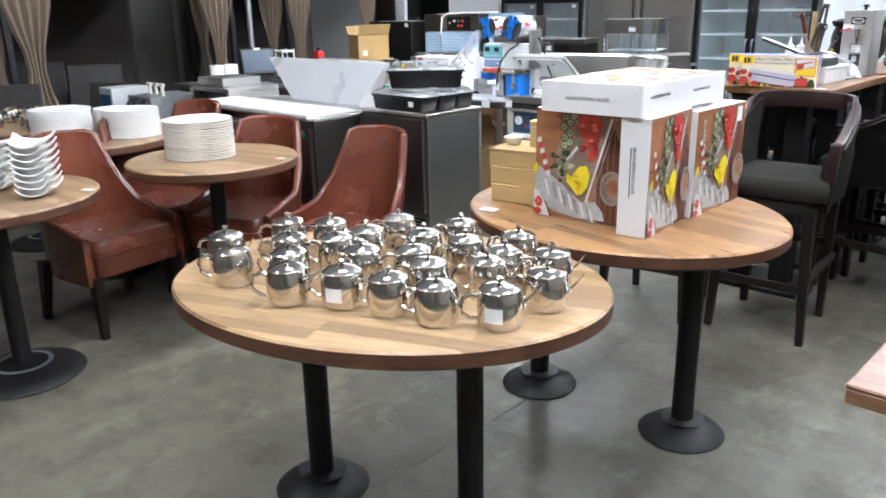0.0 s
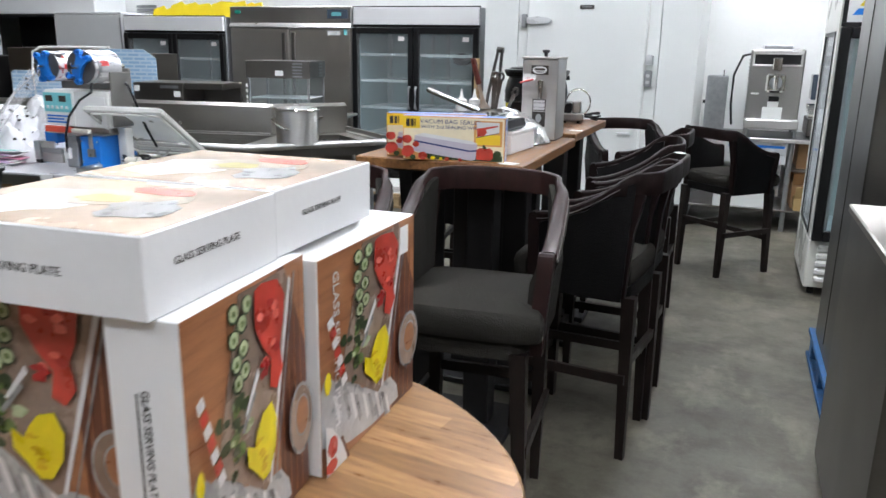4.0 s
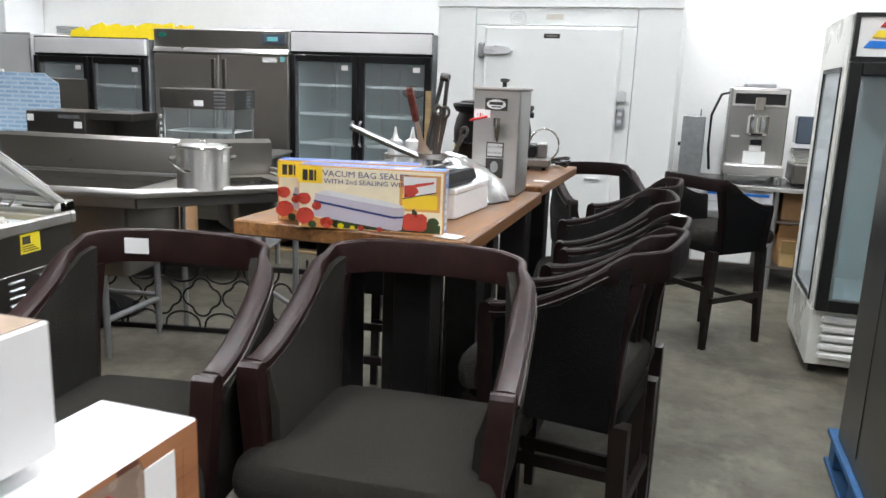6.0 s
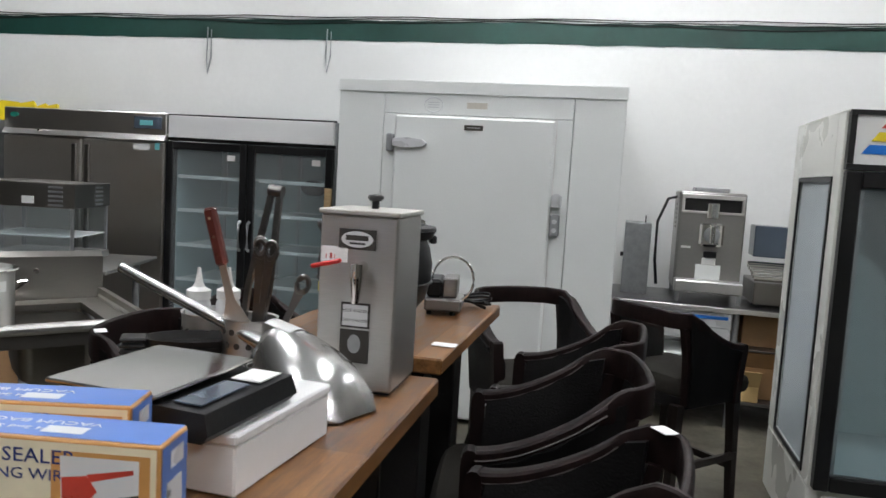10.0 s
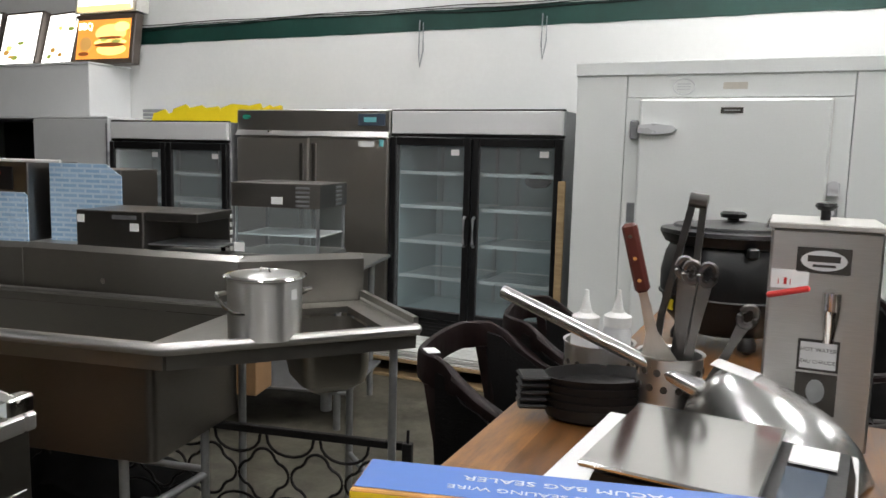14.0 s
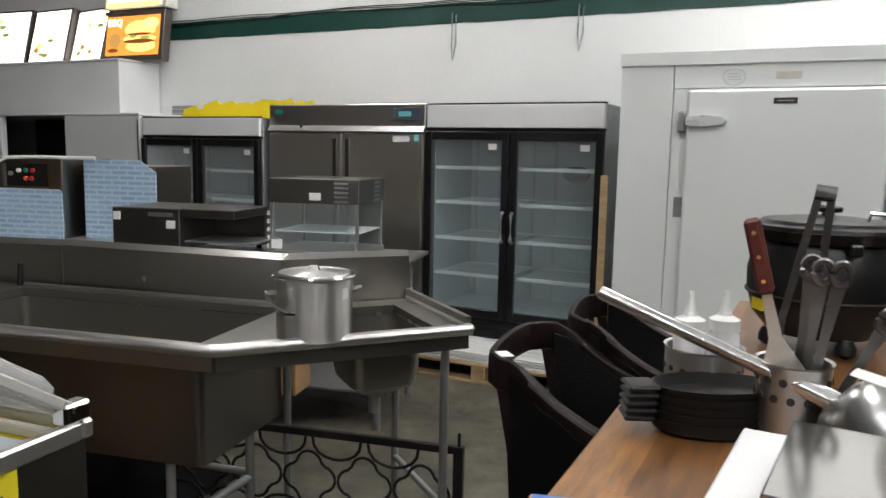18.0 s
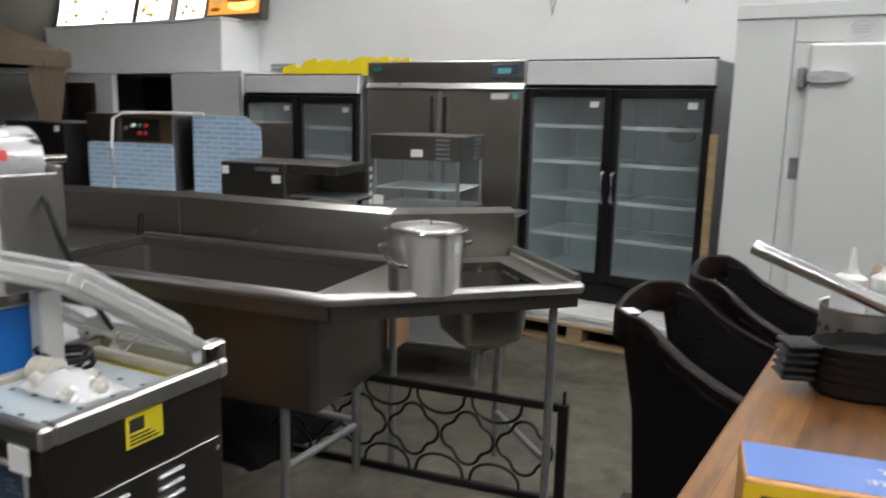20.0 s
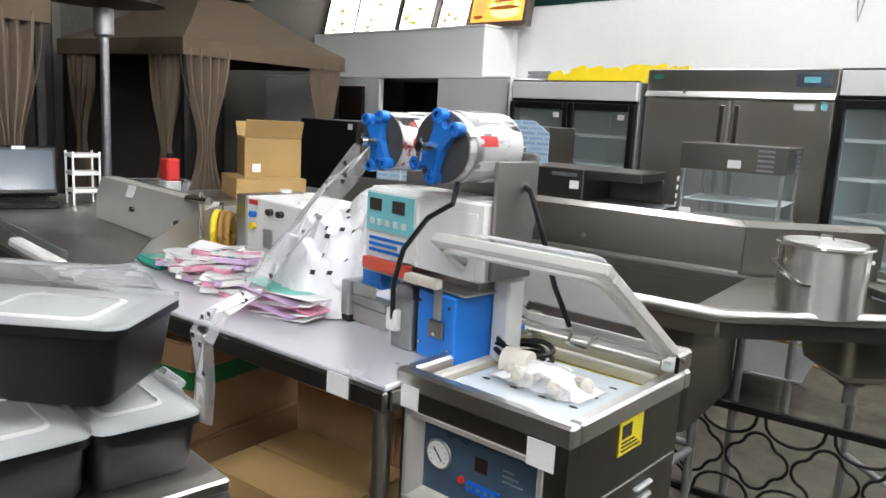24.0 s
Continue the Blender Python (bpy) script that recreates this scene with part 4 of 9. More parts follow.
part("lid_knob", Geo().tube([(-0.02, 0, 0.222), (-0.014, 0, 0.236), (0.014, 0, 0.236), (0.02, 0, 0.222)], 0.004, 6), M_CHROME, lid)
for a in (252, 72):
    c, s = math.cos(radians(a)), math.sin(radians(a))
    pts = [(0.118, -0.055, 0.155), (0.152, -0.05, 0.156), (0.167, -0.025, 0.15), (0.167, 0.025, 0.125), (0.152, 0.05, 0.105), (0.118, 0.055, 0.1)]
    part("handle", Geo().tube([(x * c - y * s, x * s + y * c, z) for x, y, z in pts], 0.008, 8), M_CHROME, pot)
part("price_tag", Geo().box(-0.014, 0.014, -0.1268, -0.126, 0.14, 0.175, 0, Matrix.Rotation(radians(86), 4, "Z")), M_TAG, pot)

# iron quatrefoil panel leaning at the sink legs
lat = thing("iron_screen", "black iron screen of linked quatrefoils on the floor", "screen", m=pose(-3.57, 6.468, 0, 0, 0, 11.2))
LW, LH = 1.82, 0.40
part("rail", box(-LW / 2, LW / 2, -0.012, 0.012, 0.0, 0.028, 0.003), M_BLACKM, lat)
part("rail", box(-LW / 2, LW / 2, -0.012, 0.012, LH - 0.03, LH, 0.003), M_BLACKM, lat)
part("post", box(LW / 2 - 0.001, LW / 2 + 0.036, -0.016, 0.016, 0.0, LH, 0.003), M_BLACKM, lat)
part("post", box(-LW / 2 - 0.036, -LW / 2 + 0.001, -0.016, 0.016, 0.0, LH, 0.003), M_BLACKM, lat)
part("pin", Geo().rod((LW / 2 + 0.018, 0, LH), (LW / 2 + 0.018, 0, LH + 0.05), 0.006), M_BLACKM, lat)


def quatrefoil(cx, cz, r, n=10):
    pts = []
    for k in range(4):
        a = 90 * k
        ox, oz = cx + r * 0.5 * math.cos(radians(a)), cz + r * 0.5 * math.sin(radians(a))
        for j in range(n + 1):
            w = a - 78 + 156 * j / n
            pts.append((ox + 0.46 * r * math.cos(radians(w)), 0, oz + 0.46 * r * math.sin(radians(w))))
    return pts


step = 0.228
for k in range(8):
    cx = -LW / 2 + 0.10 + k * step
    part("scroll", Geo().tube(quatrefoil(cx, LH / 2, 0.112), 0.0062, 6, True), M_BLACKM, lat)
    for zc, lo in ((LH - 0.03, True), (0.028, False)):
        sgn = -1 if lo else 1
        pts = [(cx + step / 2 + 0.1 * math.cos(radians(w)), 0, zc + sgn * 0.085 * abs(math.sin(radians(w))) ** 0.8) for w in range(0, 181, 20)]
        if cx + step / 2 + 0.1 < LW / 2:
            part("scroll", Geo().tube(pts, 0.0062, 6), M_BLACKM, lat)

# ---- vacuum packing machine ----
vac = thing("vacuum_packer", "steel vacuum packing machine with its clear lid open", "vacuum machine", m=at(-3.045, 5.03))
VX0, VX1, VY0, VY1, VZ = -3.2475, -2.8425, 4.80, 5.26, 0.91
wpart("body", box(VX0 + 0.012, VX1 - 0.012, VY0 + 0.045, VY1 - 0.012, 0.07, 0.867, 0.004), M_VACSTEEL, vac)
FX0, FX1, FZ0, FZ1, FY = VX0 + 0.022, VX1 - 0.055, 0.632, 0.828, VY0 + 0.007
skin = Geo()
for x0, x1, z0, z1 in ((VX0 + 0.012, VX1 - 0.012, 0.07, FZ0 + 0.006), (VX0 + 0.012, VX1 - 0.012, FZ1 - 0.006, 0.867), (VX0 + 0.012, FX0 + 0.006, FZ0 + 0.006, FZ1 - 0.006), (FX1 - 0.006, VX1 - 0.012, FZ0 + 0.006, FZ1 - 0.006)):
    skin.box(x0, x1, VY0 + 0.012, VY0 + 0.0446, z0, z1)
wpart("front_skin", skin, M_VACSTEEL, vac)
for x in (VX0 + 0.05, VX1 - 0.05):
    for y in (VY0 + 0.05, VY1 - 0.05):
        wpart("castor", Geo().rod((x - 0.012, y, 0.03), (x + 0.012, y, 0.03), 0.03, n=16).box(x - 0.018, x + 0.018, y - 0.018, y + 0.018, 0.05, 0.07), M_RUBBER, vac)
rimg = Geo()
t = 0.03
for x0, x1, y0, y1 in ((VX0, VX1, VY0, VY0 + t), (VX0, VX1, VY1 - t, VY1), (VX0, VX0 + t, VY0 + t, VY1 - t), (VX1 - t, VX1, VY0 + t, VY1 - t)):
    rimg.box(x0, x1, y0, y1, 0.868, VZ, 0.006)
wpart("chamber_rim", rimg, M_STEELH, vac, "satin steel chamber rim")
wpart("chamber_floor", box(VX0 + t, VX1 - t, VY0 + t, VY1 - t, 0.8675, 0.87), M_YELLOWL, vac, "yellowed chamber floor")
tray = wpart("tray", box(VX0 + 0.07, VX1 - 0.036, VY0 + 0.036, VY1 - 0.10, 0.871, 0.880, 0.003), M_TRAYB, vac, "pale blue perforated tray")
for i in range(5):
    for j in range(4):
        x, y = VX0 + 0.11 + i * 0.068, VY0 + 0.075 + j * 0.075
        wpart("tray_hole", Geo().prism(ellipse(x, y, 0.010, 0.005, 12), 0.8802, 0.8806), M_INK, tray)
wpart("seal_bar", Geo().box(VX0 + 0.045, VX1 - 0.045, VY1 - 0.075, VY1 - 0.05, 0.8705, 0.895, 0.004), M_BONE, vac)
wpart("seal_bar", Geo().box(VX0 + 0.036, VX0 + 0.062, VY0 + 0.05, VY1 - 0.09, 0.8705, 0.892, 0.004), M_BONE, vac)
# control panel on the front
fr = Geo()
for x0, x1, z0, z1 in ((FX0, FX1, FZ1 - 0.012, FZ1), (FX0, FX1, FZ0, FZ0 + 0.012), (FX0, FX0 + 0.012, FZ0 + 0.012, FZ1 - 0.012), (FX1 - 0.012, FX1, FZ0 + 0.012, FZ1 - 0.012)):
    fr.box(x0, x1, FY, VY0 + 0.0117, z0, z1, 0.002)
pf = wpart("panel_frame", fr, M_SATIN, vac, "satin steel frame round the controls")
OUTER = ((FX0 + 0.012, FZ0 + 0.012), (FX1 - 0.012, FZ0 + 0.012), (FX1 - 0.012, FZ1 - 0.012), (FX0 + 0.012, FZ1 - 0.012))
INNER = ((FX0 + 0.034, FZ0 + 0.034), (FX1 - 0.024, FZ0 + 0.034), (FX1 - 0.024, FZ1 - 0.022), (FX0 + 0.034, FZ1 - 0.022))
for k in range(4):
    (ax, az), (bx, bz), (cx, cz), (dx, dz) = OUTER[k], OUTER[(k + 1) % 4], INNER[(k + 1) % 4], INNER[k]
    wpart("bevel", Geo().sheet([[(ax, FY + 0.003, az), (dx, VY0 + 0.034, dz)], [(bx, FY + 0.003, bz), (cx, VY0 + 0.034, cz)]], 0.002), M_SATIN, pf, "pale sloping inner edge")
PY = VY0 + 0.033
cp = wpart("control_panel", box(FX0 + 0.03, FX1 - 0.02, PY, VY0 + 0.0445, FZ0 + 0.03, FZ1 - 0.018), M_PANELBLUE, vac, "grey-blue control panel with a dial")
gx, gz = FX0 + 0.078, FZ0 + 0.118
wpart("gauge", Geo().rod((gx, PY, gz), (gx, PY - 0.008, gz), 0.027, n=24), M_WHITE, cp, "white pressure gauge")
wpart("gauge_rim", Geo().tube([(gx + 0.0285 * math.cos(radians(w)), PY - 0.006, gz + 0.0285 * math.sin(radians(w))) for w in range(0, 360, 15)], 0.0028, 6, True), M_GALV, cp)
wpart("gauge_needle", Geo().prism([(gz + 0.014, gx - 0.010), (gz + 0.012, gx - 0.013), (gz - 0.013, gx + 0.009), (gz - 0.011, gx + 0.011)], PY - 0.0095, PY - 0.0085, 1), M_INK, cp)
for k in range(9):
    w = radians(-40 + 32.5 * k)
    wpart("gauge_mark", Geo().box(gx + 0.021 * math.cos(w) - 0.001, gx + 0.021 * math.cos(w) + 0.001, PY - 0.0092, PY - 0.0085, gz + 0.021 * math.sin(w) - 0.001, gz + 0.021 * math.sin(w) + 0.001), M_INK, cp)
wpart("button", Geo().rod((gx + 0.055, PY, gz - 0.035), (gx + 0.055, PY - 0.005, gz - 0.035), 0.0075, n=16), M_REDP, cp, "red button")
wpart("readout", box(gx + 0.085, gx + 0.115, PY - 0.0015, PY - 0.0002, gz - 0.005, gz + 0.024), M_MAHOG, cp, "dark red readout")
wpart("key_strip", box(gx + 0.068, gx + 0.145, PY - 0.0015, PY - 0.0002, gz - 0.052, gz - 0.030), M_BLUE, cp, "blue strip of keys")
for k in range(4):
    wpart("key_mark", box(gx + 0.074 + 0.018 * k, gx + 0.082 + 0.018 * k, PY - 0.0025, PY - 0.0017, gz - 0.045, gz - 0.038), M_GALV, cp)
wpart("key", Geo().rod((gx + 0.172, PY, gz - 0.05), (gx + 0.172, PY - 0.003, gz - 0.05), 0.009, n=14), M_BLUE, cp)
for k in range(3):
    wpart("printed_line", box(gx + 0.15, gx + 0.195 - 0.01 * k, PY - 0.0012, PY - 0.0002, gz - 0.004 + 0.011 * k, gz - 0.001 + 0.011 * k), M_GALV, cp)
wpart("price_tag", box(VX1 - 0.085, VX1 - 0.03, VY0 - 0.003, VY0 - 0.0005, 0.82, 0.87), M_TAG, vac)
wpart("price_tag", box(VX0 + 0.02, VX0 + 0.065, VY0 - 0.003, VY0 - 0.0005, 0.835, 0.88), M_TAG, vac)
# louvres and label on the east side
wpart("yellow_label", box(VX1 - 0.0115, VX1 - 0.009, 4.985, 5.075, 0.797, 0.865), M_YELLOWL, vac, "yellow warning label")
wpart("label_picture", box(VX1 - 0.0088, VX1 - 0.0075, 4.992, 5.028, 0.83, 0.857), M_INK, vac)
for k in range(3):
    wpart("label_line", box(VX1 - 0.0088, VX1 - 0.0075, 4.992, 5.065 - 0.012 * k, 0.804 + 0.008 * k, 0.807 + 0.008 * k), M_INK, vac)
wpart("side_panel", box(VX1 - 0.0118, VX1 - 0.006, VY0 + 0.035, VY1 - 0.03, 0.12, 0.735, 0.002), M_VACSTEEL, vac)
for yc in (4.945, 5.085):
    for zc in (0.60, 0.375):
        for k in range(5):
            lv = Geo().box(VX1 - 0.008, VX1 + 0.005, yc - 0.034, yc + 0.034, zc + 0.026 * k, zc + 0.01 + 0.026 * k, 0.004)
            wpart("louvre", lv, M_GALV, vac)
for y, z in ((4.85, 0.71), (5.22, 0.71), (4.85, 0.15), (5.22, 0.15)):
    wpart("screw", Geo().rod((VX1 - 0.006, y, z), (VX1 - 0.002, y, z), 0.006, n=8), M_CHROME, vac)
# lid
hinge_y, hinge_z, LL, tilt = VY1 - 0.045, VZ + 0.03, 0.405, 34
wl = (VX1 - VX0) / 2 - 0.005
frame_bars = []
for x0, x1, y0, y1 in ((-wl, wl, -LL, -LL + 0.03), (-wl, wl, -0.03, 0), (-wl, -wl + 0.03, -LL + 0.03, -0.03), (wl - 0.03, wl, -LL + 0.03, -0.03)):
    frame_bars.append(Geo().box(x0, x1, y0, y1, -0.012, 0.012, 0.004))
LM = pose((VX0 + VX1) / 2, hinge_y, hinge_z, -tilt, 0, 0)


def posed(geo, m):
    geo.v = [tuple(m @ Vector(p)) for p in geo.v]
    return geo


dome = [[(x * k, -LL / 2 + (y + LL / 2) * k, z) for x, y in rrect(-wl + 0.028, wl - 0.028, -LL + 0.028, -0.028, 0.02)] for k, z in ((1.0, 0.012), (0.97, 0.03), (0.86, 0.045), (0.5, 0.052), (0.05, 0.053))]
vl = wpart("lid", posed(Geo().loft(dome, True, False), LM), M_ACRYL, vac, "open clear domed acrylic lid")
for g in frame_bars:
    wpart("lid_edge", posed(g, LM), M_LIDEDGE, vl, "frosted thick edge")
wpart("lid_seal", posed(Geo().tube([(x, y, -0.016) for x, y in rrect(-wl + 0.02, wl - 0.02, -LL + 0.02, -0.02, 0.03)], 0.006, 6, True), LM), M_WHITE, vl)
wpart("lid_hook", posed(Geo().tube([(-0.03, -0.05, -0.014), (-0.03, -0.055, -0.045), (0.02, -0.06, -0.05), (0.03, -0.055, -0.014)], 0.005, 6), LM), M_CHROME, vl)
for x in (VX0 + 0.02, VX1 - 0.02):
    wpart("hinge", Geo().box(x - 0.02, x + 0.02, VY1 - 0.075, VY1 - 0.005, VZ, VZ + 0.045, 0.006).rod((x - 0.024, hinge_y, hinge_z), (x + 0.024, hinge_y, hinge_z), 0.009), M_CHROME, vac)
# power lead with a yellow plug, and a bundle of parts in a bag, lying in the chamber
VM = pose(-3.0725, 5.039, 0, 0, 0, 5.5) @ Matrix.Diagonal((1.0, 1.0, 0.984, 1.0))
vac.matrix_basis = VM
lead = thing("power_lead", "coiled black power lead with a yellow plug", "cable", m=VM @ at(-0.095, 0.04, 0.881))
coil = [((0.062 + 0.012 * math.sin(0.9 * k)) * math.cos(radians(20 * k)), (0.042 + 0.01 * math.sin(0.53 * k + 1)) * math.sin(radians(20 * k)), 0.012 + 0.0007 * k + 0.012 * math.sin(radians(20 * k + 40)) ** 2) for k in range(50)]
part("cord", Geo().tube(coil, 0.006, 6), M_BLACK, lead)
part("plug", Geo().lathe([(0.012, 0), (0.022, 0.006), (0.024, 0.03), (0.016, 0.045)], 14, pose(-0.085, 0.02, 0.03, 0, -60, 20)), M_YELLOW, lead, "yellow plug")
bag = thing("parts_bag", "clear bag of pale fittings lying in the vacuum chamber", "bag", m=VM @ at(0.02, -0.035, 0.881))
rg = random.Random(5)
for k in range(11):
    a = rg.uniform(0, 360)
    part("fitting", Geo().lathe([(0.012, 0), (0.017, 0.004), (0.017, 0.028), (0.01, 0.034)], 10, pose(rg.uniform(-0.07, 0.07), rg.uniform(-0.035, 0.035), 0.006 + 0.016 * rg.random(), 80, 0, a)), M_BONE, bag)
part("fitting", Geo().lathe([(0.026, 0), (0.03, 0.003), (0.03, 0.06), (0.024, 0.062)], 18, pose(-0.105, 0.0, 0.03, 0, 90, 10)), M_BONE, bag)
rows = [[(-0.11 + 0.022 * i, -0.055 + 0.0157 * j, 0.012 + 0.034 * math.sin(math.pi * i / 10) * math.sin(math.pi * j / 7) ** 0.5 + rg.uniform(-0.004, 0.004)) for j in range(8)] for i in range(11)]
part("bag_film", Geo().sheet(rows, 0.0012), M_FILM, bag, "crumpled clear film")

# ---- work table ----
TX, TY, TZ, TR = -3.230, 4.749, 0.868, 8.1
wt = thing("work_table", "steel work table with a bright top", "work table", m=pose(TX, TY, 0, 0, 0, TR))
part("tabletop", box(-1.32, 0, 0.0, 0.72, TZ - 0.012, TZ, 0.003), M_TOPW, wt, "bright satin steel top")
part("front_edge", Geo().box(-1.32, 0, -0.004, 0.012, TZ - 0.055, TZ - 0.0125, 0.004), M_DARKSTEEL, wt)
part("side_edge", Geo().box(-0.012, 0.004, 0.014, 0.72, TZ - 0.055, TZ - 0.0125, 0.003), M_DARKSTEEL, wt)
for x, y in ((-0.05, 0.05), (-1.27, 0.05), (-0.05, 0.67), (-1.27, 0.67)):
    part("leg", Geo().rod((x, y, 0.02), (x, y, TZ - 0.013), 0.02).rod((x, y, 0), (x, y, 0.02), 0.014), M_STEEL, wt)
part("undershelf", Geo().box(-1.29, -0.62, 0.03, 0.69, 0.165, 0.18, 0.003).box(-0.619, -0.03, 0.34, 0.69, 0.165, 0.18, 0.003), M_GALV, wt)
part("price_tag", box(-0.155, -0.095, -0.0072, -0.0045, TZ - 0.05, TZ - 0.005), M_TAG, wt)
WT = wt.matrix_basis


def carton(name, label, cat, w, d, h, mat, m, tape=None, open_top=False, group=""):
    c = thing(name, label, cat, group, m)
    part("box_body", Geo().box(-w / 2, w / 2, -d / 2, d / 2, 0, h, 0.004), mat, c)
    flap = Geo().box(-w / 2 - 0.001, w / 2 + 0.001, -d / 2 - 0.001, -0.003, h + 0.001, h + 0.005).box(-w / 2 - 0.001, w / 2 + 0.001, 0.003, d / 2 + 0.001, h + 0.001, h + 0.005)
    part("flap", flap, mat, c)
    if open_top:
        part("flap", Geo().box(-w / 2, w / 2, 0, 0.12, -0.002, 0.002, 0, pose(0, -d / 2, h + 0.003, 120, 0, 0)), mat, c)
        part("flap", Geo().box(-w / 2, w / 2, 0, 0.11, -0.002, 0.002, 0, pose(0, d / 2, h + 0.003, 50, 0, 0)), mat, c)
    if tape:
        part("tape", Geo().box(-w / 2 - 0.002, w / 2 + 0.002, -d / 2 - 0.002, d / 2 + 0.002, h * 0.55, h * 0.55 + 0.05), tape, c, "band of green tape")
    return c


carton("carton", "brown carton with green tape under the work table", "carton", 0.38, 0.5, 0.29, M_CARTON, WT @ pose(-0.98, 0.33, 0.18, 0, 0, 4), M_TAPE, group="cartons under the table")
carton("carton", "brown carton with green tape and open flaps", "carton", 0.38, 0.5, 0.27, M_CARTON, WT @ pose(-0.99, 0.31, 0.477, 0, 0, 7), M_TAPE, group="cartons under the table")
carton("carton", "brown open carton behind the tan carton", "carton", 0.40, 0.30, 0.44, M_CARTON, WT @ pose(-0.46, 0.50, 0.18, 0, 0, -3), None, True, group="cartons under the table")
c750 = carton("carton", "tan carton of cups printed 750, on the floor", "carton", 0.39, 0.30, 0.50, M_CARTON2, WT @ pose(-0.40, 0.17, 0.0, 0, 0, 2), group="cartons under the table")
fm = face_m(0, -0.151, 0.385, (0, -1, 0))
words("750", 0.075, M_INK, c750, fm @ pose(-0.115, 0, 0))
words("\u98f2\u6599\u676f", 0.075, M_INK, c750, fm @ pose(0.065, 0, 0))
words("QTY: 500 PCS.", 0.036, M_INK, c750, face_m(-0.02, -0.151, 0.265, (0, -1, 0)))
for k in range(6):
    part("printed_mark", box(-0.08 + 0.026 * k, -0.064 + 0.026 * k, -0.153, -0.151, 0.16, 0.186), M_INK, c750)
part("price_tag", box(-0.192, -0.155, -0.153, -0.151, 0.41, 0.46), M_TAG, c750)

# ---- bins counter: steel undercounter unit ----
IC = thing("ice_machine", "dark steel undercounter unit on castors", "counter unit", m=at(-3.4, 4.1))
IX0, IX1, IY0, IY1, IZ = -3.60, -3.04, 3.87, 4.32, 0.89
wpart("body", box(IX0, IX1, IY0, IY1, 0.1, IZ - 0.022, 0.004), M_MIDSTEEL, IC)
wpart("top_panel", box(IX0 - 0.004, IX1 + 0.006, IY0 - 0.01, IY1 + 0.004, IZ - 0.02, IZ, 0.004), M_STEEL, IC)
wpart("door", box(IX0 + 0.01, IX1 - 0.01, IY0 - 0.03, IY0 - 0.002, 0.32, IZ - 0.03, 0.005), M_DARKSTEEL, IC)
wpart("edge_strip", box(IX1 - 0.002, IX1 + 0.003, IY1 - 0.02, IY1 + 0.003, 0.1, IZ - 0.022), M_GALV, IC)
for k in range(8):
    wpart("vent_slat", box(IX0 + 0.03, IX1 - 0.03, IY0 - 0.008, IY0 - 0.001, 0.13 + 0.02 * k, 0.142 + 0.02 * k, 0.002), M_BLACKM, IC)
for x in (IX0 + 0.04, IX1 - 0.04):
    for y in (IY0 + 0.04, IY1 - 0.04):
        wpart("castor", Geo().rod((x, y, 0), (x, y, 0.1), 0.016), M_RUBBER, IC)

# ---- prep counter with a white board and sloping hood ----
pc = thing("prep_counter", "dark steel prep counter with a white cutting board and raised hood", "prep counter", m=at(-4.1, 3.8))
PX0, PX1, PY0, PY1 = -4.85, -3.612, 3.50, 4.18
wpart("body", box(PX0, PX1, PY0 + 0.02, PY1, 0.1, 0.845, 0.004), M_DARKSTEEL, pc)
wpart("cutting_board", box(PX0 - 0.01, PX1 - 0.002, PY0 - 0.03, PY0 + 0.30, 0.857, 0.885, 0.006), M_WHITE, pc, "white cutting board")
wpart("top_panel", box(PX0 - 0.005, PX1 - 0.001, PY0 - 0.02, PY1, 0.846, 0.856, 0.002), M_STEEL, pc)
wpart("hood", Geo().loft([[(-4.50, 4.01, 0.858), (-4.93, 4.13, 1.128), (-4.93, 4.17, 1.128), (-4.50, 4.17, 0.858)], [(-3.80, 4.01, 0.858), (-3.66, 4.13, 1.128), (-3.66, 4.17, 1.128), (-3.80, 4.17, 0.858)]]), M_HOOD, pc, "raised pale steel hood")
wpart("pan_rail", box(PX0 + 0.02, PX1 - 0.02, PY0 + 0.31, PY0 + 0.50, 0.857, 0.868, 0.003), M_STEELH, pc)
for a, b in ((PX0 + 0.01, -4.16), (-4.15, PX1 - 0.01)):
    dd = wpart("door", box(a, b, PY0 - 0.012, PY0 + 0.018, 0.16, 0.80, 0.005), M_DARKSTEEL, pc, "dark steel door")
    wpart("handle", box(a + 0.05, b - 0.05, PY0 - 0.03, PY0 - 0.013, 0.77, 0.79, 0.004), M_STEEL, dd)
wpart("badge", Geo().prism(ellipse(0.76, PX1 - 0.08, 0.016, 0.03, 18), PY0 - 0.018, PY0 - 0.0125, 1), M_GREENP, pc, "green oval badge")
for x in (PX0 + 0.05, PX1 - 0.05):
    for y in (PY0 + 0.07, PY1 - 0.05):
        wpart("castor", Geo().rod((x, y, 0), (x, y, 0.1), 0.016), M_RUBBER, pc)


